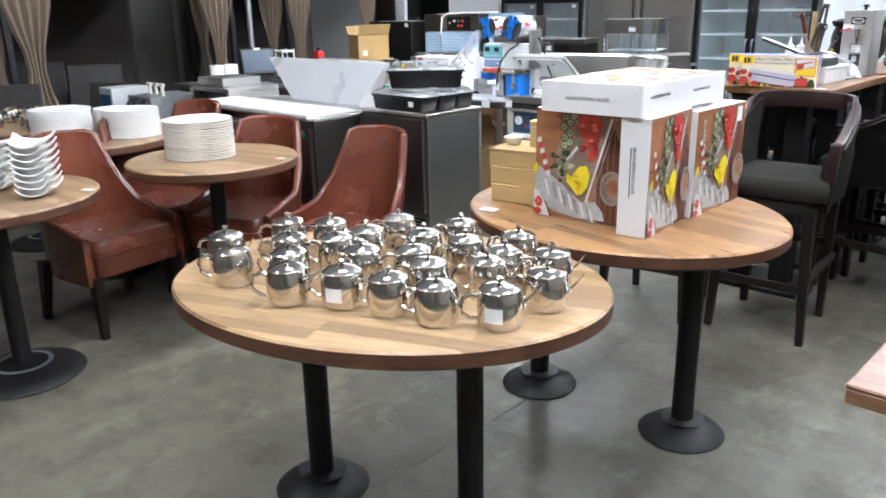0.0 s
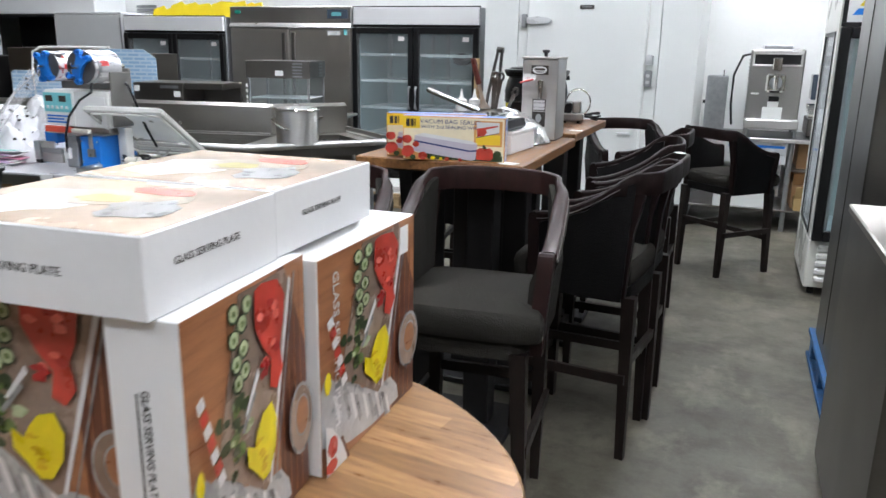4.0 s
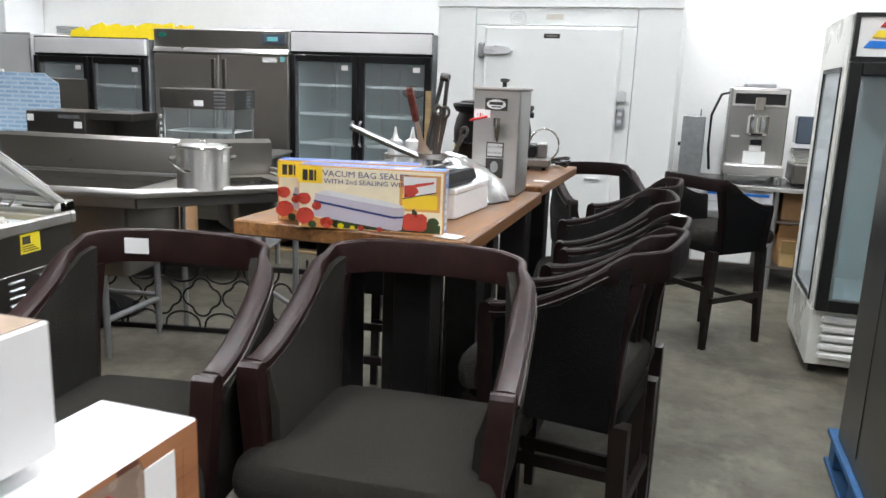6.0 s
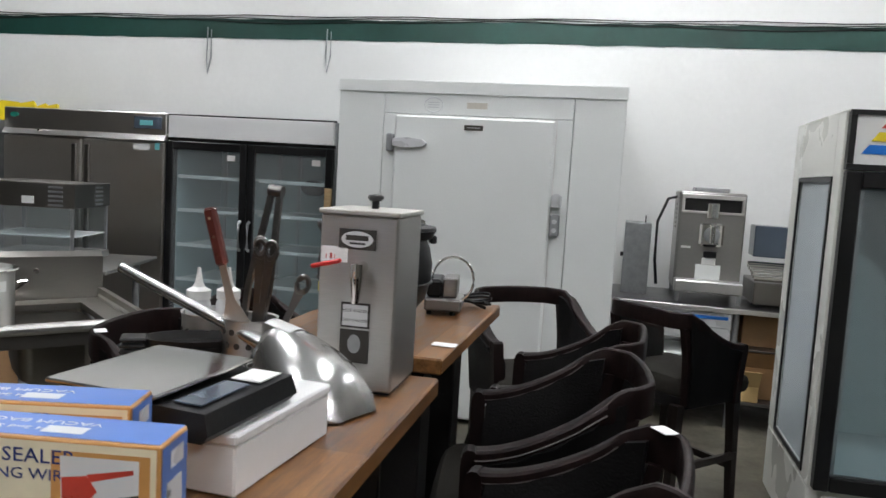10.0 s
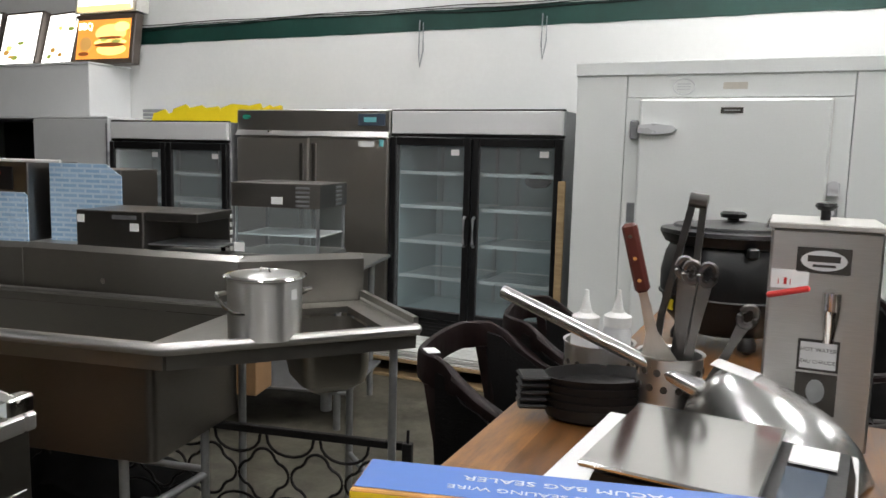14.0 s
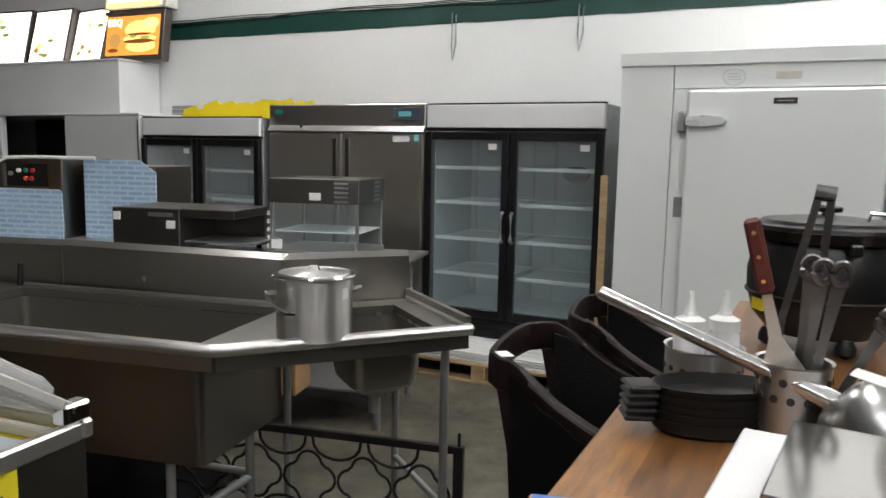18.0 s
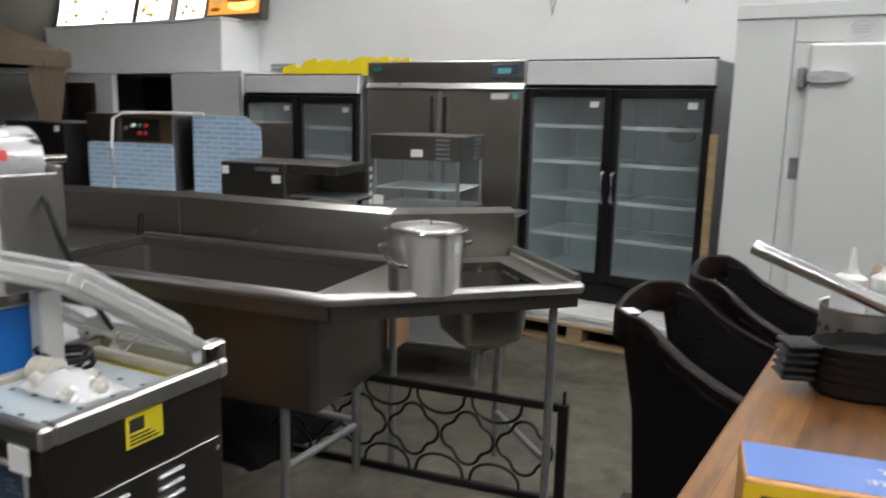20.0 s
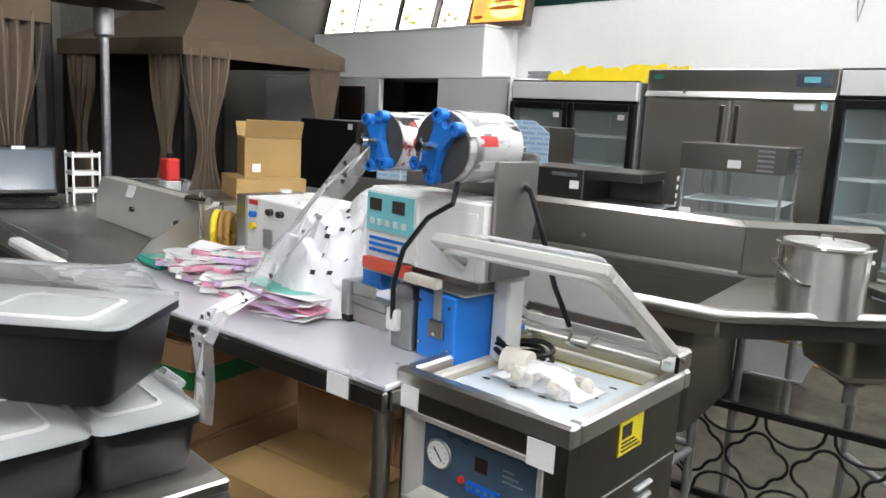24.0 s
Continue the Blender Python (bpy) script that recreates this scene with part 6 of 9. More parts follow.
    pr([(0.13, 0.14), (0.15, 0.14), (0.21, 0.004), (0.195, 0.004)], M_PDARK)
    pr(blob(0.06, 0.13, 0.045, 0.05, 3, 14, 0.1), M_PRED)
    pr(blob(0.05, 0.04, 0.05, 0.035, 4, 14, 0.1), M_PRED)
    pr(blob(0.06, 0.13, 0.022, 0.022, 8, 9, 0.3), M_PREDL)
    for k in range(7):
        u, v = 0.03 + 0.018 * k, 0.72 - 0.05 * k
        pr([(u, v), (u + 0.045, v + 0.02), (u + 0.06, v - 0.02), (u + 0.012, v - 0.04)], (M_PWHITE, M_PRED)[k % 2])
    pr(blob(0.02, 0.45, 0.03, 0.05, 12, 10, 0.2), M_PYEL)


def plate_box(label, m, w, d, h, faces, text):
    """w along x, d along y; faces: which sides carry the picture."""
    b = thing("plate_box", label, "box", "boxed plates", m)
    part("box_body", Geo().box(-w / 2, w / 2, -d / 2, d / 2, 0, h, 0.0015), M_PAPER, b)
    if "S" in faces:
        plate_print(b, face_m(-w / 2, -d / 2, 0, (0, -1, 0)), w, h)
    if "E" in faces:
        plate_print(b, face_m(w / 2, -d / 2, 0, (1, 0, 0)), d, h)
    if "T" in faces:
        # the glare over this picture is painted in as pale patches
        top = face_m(-w / 2, -d / 2, h, (0, 0, 1), (0, 1, 0))
        for k, (poly, mat) in enumerate((([(0.01, 0.01), (0.99, 0.01), (0.99, 0.99), (0.01, 0.99)], M_PALE), (blob(0.3, 0.4, 0.22, 0.25, 5), M_PWHITE), (blob(0.55, 0.6, 0.25, 0.2, 6), M_PSAND), (blob(0.5, 0.55, 0.12, 0.1, 7), M_PYELP), (blob(0.75, 0.4, 0.14, 0.2, 9), M_PCLOTH), (blob(0.62, 0.78, 0.14, 0.08, 10), M_PREDL))):
            part("print", flat_poly([(u * w, v * d) for u, v in poly], top, 0.0004 + 0.0002 * k), mat, b)
    for tx, size, mm in text:
        words(tx, size, M_INK, b, mm, thick=0.0003)
    return b


BH = 0.36
plate_box("white box printed with a fruit plate, standing on edge", pose(-1.392, 2.96, 0.781, 0, 0, 5), 0.325, 0.10, BH, "S", ())
n1 = plate_box("white box printed with a fruit plate, standing on edge", pose(-1.17, 3.005, 0.781, 0, 0, 5), 0.095, 0.30, BH, "E", (("GLASS SERVING PLATE", 0.014, face_m(0.0, -0.151, 0.205, (0, -1, 0)) @ pose(0, 0, 0, 0, 0, -90)),))
part("small_print", box(-0.012, -0.010, -0.1515, -0.1507, 0.12, 0.27), M_INK, n1)
n2 = plate_box("white box printed with a fruit plate, standing on edge", pose(-1.166, 3.347, 0.781, 0, 0, 0), 0.095, 0.36, BH - 0.012, "E", ())
words("GLASS SERVING PLATE", 0.026, M_PWHITE, n2, face_m(0.0492, -0.13, 0.19, (1, 0, 0)) @ pose(0, 0, 0.0016, 0, 0, -90), thick=0.0003)
tag(0.0478, 0.13, 0.31, (1, 0, 0), 0.035, 0.05, parent=n2)
plate_box("flat white box of glass plates, lying on the standing boxes", pose(-1.312, 2.968, 0.781 + BH + 0.001, 0, 0, 3), 0.345, 0.27, 0.094, "T",
          (("GLASS SERVING PLATE", 0.015, face_m(-0.01, -0.1355, 0.045, (0, -1, 0))), ("GLASS SERVING PLATE", 0.013, face_m(0.173, -0.02, 0.055, (1, 0, 0)))))
plate_box("flat white box of glass plates behind another", pose(-1.327, 3.268, 0.781 + BH + 0.001, 0, 0, 1), 0.345, 0.305, 0.094, "T", (("GLASS SERVING PLATE", 0.012, face_m(0.173, -0.02, 0.05, (1, 0, 0))),))
for k in range(3):
    kb = thing("kraft_box", "plain kraft box in a stack on the table", "box", "kraft boxes", pose(-1.70 - 0.012 * k, 3.055 + 0.008 * k, 0.781 + 0.063 * k, 0, 0, 9 + 0.6 * k))
    part("box_body", Geo().box(-0.10, 0.10, -0.10, 0.10, 0, 0.054, 0.003), M_KRAFT, kb)
    part("lid", Geo().box(-0.101, 0.101, -0.101, 0.101, 0.0542, 0.0625, 0.002), M_KRAFT, kb)
kb = thing("kraft_box", "small kraft box on top of the stack", "box", "kraft boxes", pose(-1.655, 3.125, 0.781 + 0.189, 0, 0, 8))
part("box_body", Geo().box(-0.055, 0.055, -0.06, 0.06, 0, 0.075, 0.003), M_KRAFT, kb)
part("lid", Geo().box(-0.057, 0.057, -0.062, 0.062, 0.0752, 0.095, 0.003), M_KRAFT, kb)
bw = thing("sauce_bowl", "small white bowl on the kraft boxes", "bowl", m=at(-1.775, 3.06, 0.781 + 0.189))
part("bowl_body", Geo().lathe([(0.017, 0), (0.024, 0.004), (0.038, 0.03), (0.036, 0.0305), (0.02, 0.008), (0.002, 0.006)], 28), M_PORC, bw)
tag(0, 0, 0, (0, 0, 1), 0.06, 0.04, (0, 1, 0)).matrix_basis = pose(-1.696, 2.827, 0.781, 0, 0, 8)


# ---- crockery on the dining tables ----
def stack(name, label, cat, x, y, n, r, mat, gap, group, wob=0.002, heart=False):
    for k in range(n):
        g = Geo()
        if heart:
            ring = []
            for j in range(40):
                a = 2 * math.pi * j / 40
                rr = r * (1 - 0.13 * math.exp(-((a - 5.8) / 0.22) ** 2) + 0.10 * math.exp(-((a - 2.2) / 0.4) ** 2))
                ring.append((rr * math.cos(a), rr * math.sin(a)))
            g.loft([[(px * s, py * s, z) for px, py in ring] for s, z in ((0.8, 0), (0.97, 0.0012), (1.0, 0.004), (1.0, 0.0085), (0.985, 0.0105), (0.8, 0.007), (0.05, 0.006))])
        else:
            g.lathe([(r * 0.62, 0), (r * 0.9, 0.0008), (r * 0.985, 0.002), (r, 0.005), (r, 0.0105), (r * 0.985, 0.0112), (r * 0.96, 0.0105), (r * 0.65, 0.005), (0.002, 0.004)], 36)
        o = part(name, g, mat)
        o.matrix_basis = pose(x + rg.uniform(-wob, wob), y + rg.uniform(-wob, wob), 0.781 + gap * k, 0, 0, rg.uniform(-3, 3) if heart else rg.uniform(0, 360))
        tagged(o, label, cat, group)


stack("dish", "cream dish with a wavy edge, in a tall stack", "dish", -3.455, 2.71, 15, 0.165, M_CREAM, 0.0125, "cream dishes", 0.003, True)
stack("plate", "white round plate in a stack", "plate", -4.38, 2.80, 13, 0.155, M_PORC, 0.012, "white plates")
stack("plate", "white round plate in a stack", "plate", -4.62, 2.50, 14, 0.165, M_PORC, 0.012, "white plates")
stack("plate", "white round plate in a stack", "plate", -4.70, 2.84, 11, 0.12, M_PORC, 0.012, "white plates")
for j, (x, y, n) in enumerate(((-3.20, 1.865, 8), (-3.45, 1.80, 7))):
    for k in range(n):
        rows = [[(0.062 * math.sin(radians(a)) * (1 + 0.3 * (v / 6)), -0.075 + 0.15 * v / 6, 0.035 * (1 - math.cos(radians(a))) * 1.2 + 0.05 * (v / 6 - 0.4) ** 2) for a in range(-75, 76, 15)] for v in range(7)]
        o = part("leaf_bowl", Geo().sheet(rows, 0.004), M_PORC)
        o.matrix_basis = pose(x, y, 0.785 + 0.027 * k, 0, 0, 55 + rg.uniform(-4, 4))
        tagged(o, "white curved leaf-shaped bowl in a leaning stack", "bowl", "leaf bowls")
for x, y, z, a in ((-3.08, 2.92, 0.781, 20), (-3.14, 2.03, 0.781, 30)):
    o = tag(0, 0, 0, (0, 0, 1), 0.045, 0.03, (0, 1, 0))
    o.matrix_basis = pose(x, y, z, 0, 0, a)
for o in [o for o in bpy.data.objects if o.name.startswith("price_tag") and o.parent is None]:
    tagged(o, "small white price tag lying on a table", "price tag", "loose price tags")

jug = thing("steel_jug", "small steel jug with a wire handle", "jug", "steel jugs", at(-5.2, 2.6, 0.781))
part("jug_body", Geo().lathe([(0.03, 0), (0.04, 0.01), (0.042, 0.05), (0.03, 0.08), (0.035, 0.09), (0.032, 0.088), (0.02, 0.02), (0.002, 0.015)], 18), M_CHROME, jug)
part("handle", Geo().tube([(0.034, 0, 0.085), (0.06, 0, 0.10), (0.075, 0, 0.07), (0.06, 0, 0.04), (0.04, 0, 0.03)], 0.0035, 6), M_CHROME, jug)
for k in range(22):
    a, r = rg.uniform(0, 6.28), 0.36 * math.sqrt(rg.random())
    copy_thing(jug, pose(-5.35 + r * math.cos(a), 2.55 + r * math.sin(a), 0.781, 0, 0, rg.uniform(0, 360)))


# ---- red leather chairs ----
def red_chair(label):
    c = thing("dining_chair", label, "chair", "red chairs")
    W, D = 0.25, 0.255
    rows_out = []
    n = 26
    for i in range(n + 1):
        a = -112 + 224 * i / n
        s = abs(a) / 112
        fall = min(1.0, max(0.0, (s - 0.38) / 0.42))
        top = 0.885 - 0.02 * s - 0.345 * (1 - (1 - fall) ** 2.2) - 0.05 * max(0.0, s - 0.8) / 0.2
        col = []
        for j in range(7):
            f = j / 6
            z = 0.26 + (top - 0.26) * f
            flare = 1.0 + 0.10 * max(0, (z - 0.45)) / 0.45 * (1 - s * 0.5)
            x = W * math.sin(radians(a)) * (0.97 + 0.03 * f)
            y = D * math.cos(radians(a)) * flare + (0.05 * max(0, z - 0.45) / 0.45 if s < 0.6 else 0) + 0.02
            if abs(a) > 90:
                x = math.copysign(W * (1 - 0.06 * (s - 0.8)), a)
                y = 0.02 - (abs(a) - 90) * 0.0115
            col.append((x, y, z))
        rows_out.append(col)
    part("shell", Geo().sheet(rows_out, 0.035), M_RED, c, "red-brown leather shell back with sloping arms")
    part("piping", Geo().tube([r[-1] for r in rows_out], 0.019, 8), M_RED, c)
    part("back_seam", Geo().tube([(p[0] * 1.02, p[1] + 0.019, p[2]) for p in rows_out[n // 2]], 0.003, 6), M_SEAM, c)
    ring = rrect(-W + 0.025, W - 0.025, -D - 0.02, D - 0.03, 0.07, 5)
    part("seat", Geo().loft([[(x, y, 0.30) for x, y in ring], [(x * 1.01, y * 1.01, 0.36) for x, y in ring], [(x * 1.01, y * 1.01, 0.43) for x, y in ring], [(x * 0.95, y * 0.95, 0.465) for x, y in ring], [(x * 0.6, y * 0.6, 0.478) for x, y in ring], [(x * 0.1, y * 0.1, 0.480) for x, y in ring]]), M_RED, c, "red-brown leather seat cushion")
    part("seat_seam", Geo().tube([(x * 1.012, y * 1.012, 0.40) for x, y in ring], 0.0035, 6, True), M_SEAM, c)
    for sx in (-1, 1):
        for sy in (-1, 1):
            part("leg", Geo().loft([[(sx * px + dx * r, sy * py + dy * r, z) for dx, dy in ((-1, -1), (1, -1), (1, 1), (-1, 1))] for px, py, r, z in ((0.235, 0.245, 0.016, 0), (0.215, 0.215, 0.026, 0.30))]), M_DKWOOD, c)
    return c


rc = red_chair("red-brown leather dining chair with dark legs")
rc.matrix_basis = facing(-3.52, 2.99, 25, 1.0)
for x, y, a in ((-2.82, 3.07, 8), (-3.74, 2.31, 100), (-4.09, 2.82, 102), (-4.62, 3.15, 20), (-3.1, 1.0, 170)):
    copy_thing(rc, facing(x, y, a, 1.0))


# ---- goods on the bar tables ----
M_MILKY = clear("milky_plastic", (0.92, 0.92, 0.92), 0.25, 0.72, (0.86, 0.87, 0.88))
M_DBOX = paint("box_sky_print", (0.82, 0.73, 0.52), 0.35, var=0.12, scale=6, bump=0)
M_DBLUE = paint("box_blue_print", (0.09, 0.19, 0.52), 0.35, var=0.08, scale=6, bump=0)
M_DYEL = paint("box_yellow_print", (0.85, 0.58, 0.03), 0.35, var=0.06, bump=0)
M_DORG = paint("box_orange_print", (0.66, 0.33, 0.10), 0.35, var=0.2, scale=10, bump=0)
M_DNAVY = paint("box_navy_print", (0.02, 0.035, 0.16), 0.35, bump=0)
M_DLILAC = paint("box_machine_print", (0.50, 0.46, 0.53), 0.35, var=0.06, bump=0)


def sealer_box(m):
    w, d, h = 0.345, 0.085, 0.147
    b = thing("sealer_box", "yellow and blue printed carton of a vacuum bag sealer", "box", "sealer boxes", m)
    part("box_body", Geo().box(-w / 2, w / 2, -d / 2, d / 2, 0, h, 0.0015), M_DORG, b)
    F = face_m(-w / 2, -d / 2, 0, (0, -1, 0))

    def pp(u0, u1, v0, v1, mat, lift=0.0008):
        return part("print", flat_poly([(u0 * w, v0 * h), (u1 * w, v0 * h), (u1 * w, v1 * h), (u0 * w, v1 * h)], F, lift), mat, b)

    part("print", flat_poly([(0.003, 0.003), (w - 0.003, 0.003), (w - 0.003, h - 0.003), (0.003, h - 0.003)], F, 0.0004), M_DBOX, b)
    def shape(pts, mat, lift):
        part("print", flat_poly([(u * w, v * h) for u, v in pts], F, lift), mat, b)

    pp(0.0, 0.17, 0.72, 0.985, M_DYEL)
    pp(0.02, 0.98, 0.025, 0.16, M_PGREEN, 0.0006)
    shape([(0.02, 0.02), (0.26, 0.02), (0.20, 0.12), (0.10, 0.2), (0.02, 0.15)], M_DORG, 0.001)
    pp(0.70, 0.975, 0.36, 0.93, M_DORG, 0.0010)
    pp(0.72, 0.955, 0.40, 0.62, M_DYEL, 0.0013)
    shape([(0.725, 0.90), (0.945, 0.90), (0.945, 0.68), (0.73, 0.56)], M_PWHITE, 0.0016)
    shape([(0.73, 0.76), (0.80, 0.78), (0.83, 0.68), (0.80, 0.60), (0.733, 0.575)], M_PRED, 0.0019)
    shape([(0.80, 0.79), (0.93, 0.84), (0.93, 0.81), (0.81, 0.74)], M_PRED, 0.0019)
    shape([(0.72, 0.545), (0.945, 0.665), (0.945, 0.68), (0.72, 0.56)], M_INK, 0.0022)
    shape([(0.10, 0.20), (0.68, 0.03), (0.72, 0.06), (0.74, 0.42), (0.68, 0.47), (0.20, 0.62), (0.12, 0.56)], M_DLILAC, 0.0012)
    shape([(0.12, 0.56), (0.20, 0.62), (0.68, 0.47), (0.74, 0.42), (0.70, 0.40), (0.66, 0.40)], M_PWHITE, 0.0015)
    shape([(0.11, 0.42), (0.66, 0.225), (0.735, 0.245), (0.735, 0.275), (0.66, 0.26), (0.11, 0.455)], M_DNAVY, 0.0016)
    for u, v, r, mat in ((0.045, 0.47, 0.10, M_PRED), (0.05, 0.19, 0.13, M_PRED), (0.13, 0.36, 0.07, M_PRED), (0.20, 0.10, 0.09, M_PRED), (0.10, 0.06, 0.06, M_PGREEN), (0.30, 0.06, 0.045, M_PYEL), (0.38, 0.045, 0.035, M_PYEL), (0.44, 0.05, 0.045, M_PRED), (0.57, 0.04, 0.04, M_PRED), (0.89, 0.12, 0.09, M_PGREEN), (0.93, 0.2, 0.08, M_PGREEN)):
        part("print", flat_poly(blob(u * w, v * h, r * h * 1.15, r * h, int(u * 100), 14, 0.1), F, 0.0026), mat, b)
    shape([(0.735, 0.06), (0.86, 0.05), (0.89, 0.10), (0.89, 0.28), (0.86, 0.33), (0.81, 0.315), (0.76, 0.33), (0.73, 0.28), (0.725, 0.12)], M_PRED, 0.0028)
    shape([(0.79, 0.31), (0.83, 0.31), (0.82, 0.36), (0.80, 0.40), (0.785, 0.38)], M_PGREEN, 0.0031)
    for k, (u, wd) in enumerate(((0.05, 0.035), (0.095, 0.03), (0.132, 0.012))):
        pp(u - 0.018, u - 0.018 + wd, 0.76, 0.93, M_INK, 0.0014)
    words("VACUM BAG SEALER", 0.0195, M_DNAVY, b, F @ pose(0.47 * w, 0.88 * h, 0.0014), wide=1.15, thick=0.0002)
    words("WITH 2nd SEALING WIRE", 0.0155, M_DNAVY, b, F @ pose(0.47 * w, 0.76 * h, 0.0014), wide=1.15, thick=0.0002)
    T = face_m(-w / 2, -d / 2, h, (0, 0, 1), (0, 1, 0))
    part("print", flat_poly([(0.002, 0.006), (w - 0.002, 0.006), (w - 0.002, d - 0.002), (0.002, d - 0.002)], T, 0.0004), M_DBLUE, b, "blue printed top")
    words("VACUM BAG SEALER", 0.017, M_PWHITE, b, T @ pose(0.52 * w, 0.66 * d, 0.0008, 0, 0, 180), wide=1.15, thick=0.0002)
    words("WITH 2nd SEALING WIRE", 0.0135, M_PWHITE, b, T @ pose(0.48 * w, 0.36 * d, 0.0008, 0, 0, 180), wide=1.15, thick=0.0002)
    part("print", flat_poly([(0.64 * w, 0.22 * d), (0.76 * w, 0.22 * d), (0.76 * w, 0.5 * d), (0.64 * w, 0.5 * d)], T, 0.0008), M_PWHITE, b)
    E = face_m(w / 2, -d / 2, 0, (1, 0, 0))
    part("print", flat_poly([(0.006, 0.004), (d - 0.002, 0.004), (d - 0.002, h - 0.004), (0.006, h - 0.004)], E, 0.0004), M_DBLUE, b)
    part("print", flat_poly([(0.012, 0.01), (d - 0.01, 0.01), (d - 0.02, h * 0.72), (0.02, h * 0.72)], E, 0.0008), M_PWHITE, b)
    part("print", flat_poly([(0.03, h * 0.8), (0.07, h * 0.8), (0.07, h * 0.92), (0.03, h * 0.92)], E, 0.0008), M_PWHITE, b)
    for k in range(5):
        part("print", flat_poly([(0.02, 0.02 + 0.018 * k), (d - 0.03 - 0.006 * k, 0.02 + 0.018 * k), (d - 0.03 - 0.006 * k, 0.026 + 0.018 * k), (0.02, 0.026 + 0.018 * k)], E, 0.0012), M_GALV, b)
    return b


sb = sealer_box(pose(-1.454, 4.685, 1.061, 0, 0, 9.5) @ Matrix.Diagonal((1.0, 0.76, 1.0, 1.0)))
copy_thing(sb, pose(-1.548, 4.760, 1.061, 0, 0, 14.5))
tag(0, 0, 0, (0, 0, 1), 0.06, 0.045, (0, 1, 0)).matrix_basis = pose(-1.262, 4.68, 1.061, 0, 0, -15)
wb = thing("white_box", "plain white card box under a kitchen scale", "box", m=pose(-1.458, 5.045, 1.061, 0, 0, -4))
part("box_body", Geo().box(-0.15, 0.15, -0.132, 0.132, 0, 0.066, 0.003), M_PAPER, wb)
part("lid", Geo().box(-0.152, 0.152, -0.134, 0.134, 0.0662, 0.081, 0.003), M_PAPER, wb)
sc = thing("kitchen_scale", "black kitchen scale with a steel weighing plate", "scale", m=pose(-1.438, 4.965, 1.143, 0, 0, -5))
part("scale_body", Geo().loft([[(-0.10, -0.1, 0), (0.11, -0.1, 0), (0.11, 0.1, 0), (-0.10, 0.1, 0)], [(-0.108, -0.106, 0.02), (0.122, -0.106, 0.012), (0.122, 0.106, 0.012), (-0.108, 0.106, 0.02)], [(-0.10, -0.102, 0.042), (0.115, -0.102, 0.038), (0.115, 0.102, 0.038), (-0.10, 0.102, 0.042)]]), M_BLACK, sc)
part("weighing_plate", Geo().box(-0.115, 0.05, -0.108, 0.108, 0.046, 0.052, 0.002), M_SMOOTHST, sc, "brushed steel weighing plate")
part("display", box(0.06, 0.098, -0.085, 0.02, 0.0405, 0.0425), M_SCREEN, sc, "dark glass display")
part("price_tag", box(0.06, 0.105, 0.035, 0.09, 0.0405, 0.0425), M_TAG, sc)

# aluminium scoop: half-round bowl on a long tubular handle
so = thing("scoop", "large aluminium scoop with a tubular handle, lying open side down", "scoop", m=at(-1.447, 5.30, 1.061))
rings = []
AX, LIP = Vector((-0.06, 0.045, 0.0)), Vector((0.165, -0.042, 0.0))
sd = (LIP - AX).normalized()
sn = Vector((-sd.y, sd.x, 0))
for k in range(13):
    f = k / 12
    hh = 0.132 * math.sqrt(max(0.0, 1 - f ** 1.9)) * min(1, 0.55 + 2.2 * f) + 0.004
    ww = (0.055 + 0.045 * math.sin(f * math.pi * 0.6)) * math.sqrt(1 - 0.75 * f ** 4)
    if f < 0.12:
        ww *= 0.75
    mid = AX + (LIP - AX) * f
    rings.append([tuple(mid + sn * (ww * math.cos(radians(a))) + Vector((0, 0, max(0.0015, hh * math.sin(radians(a)))))) for a in range(0, 181, 10)])
part("scoop_bowl", Geo().sheet(rings, 0.003), M_ALU, so, "polished half-round bowl")
part("scoop_handle", Geo().rod((-0.05, 0.05, 0.083), (-0.396, 0.11, 0.191), 0.0115, n=14), M_ALU, so)
part("handle_socket", Geo().rod((-0.025, 0.042, 0.075), (-0.125, 0.063, 0.107), 0.017, 0.014, 14), M_ALU, so, "dull bright socket")
part("price_tag", Geo().sheet([[(-0.032 + 0.064 * i / 4, -0.02 + 0.04 * j / 4, -0.0105 * ((-1 + j / 2) ** 2) * 0.45) for j in range(5)] for i in range(5)], 0.0008), M_TAG, so).matrix_basis = pose(0.0, 0.022, 0.1325, 0, 8, -21)

# hot water dispenser
bu = thing("water_dispenser", "tall steel hot water dispenser with a red tap", "water dispenser", m=pose(-1.345, 5.475, 1.061, 0, 0, 1) @ Matrix.Diagonal((0.9, 1.0, 0.94, 1.0)))
part("body", Geo().box(-0.083, 0.083, -0.075, 0.10, 0.004, 0.352, 0.004), M_STEELH, bu)
part("top_cover", Geo().box(-0.087, 0.087, -0.08, 0.104, 0.3525, 0.362, 0.002), M_SATIN, bu)
part("base_trim", Geo().box(-0.08, 0.08, -0.072, 0.097, 0, 0.0038), M_BLACK, bu)
kn = part("knob_stem", Geo().rod((0, 0.02, 0.362), (0, 0.02, 0.378), 0.008), M_BLACK, bu)
part("knob", Geo().lathe([(0.012, 0), (0.018, 0.006), (0.016, 0.012), (0.003, 0.014)], 18, at(0, 0.02, 0.378)), M_BLACK, kn)
part("badge", Geo().box(-0.042, 0.038, -0.0778, -0.0755, 0.285, 0.325, 0.001), M_INK, bu, "black and white maker's badge")
part("badge_field", Geo().prism(ellipse(0.305, -0.002, 0.016, 0.034, 20), -0.0788, -0.078, 1), M_PWHITE, bu)
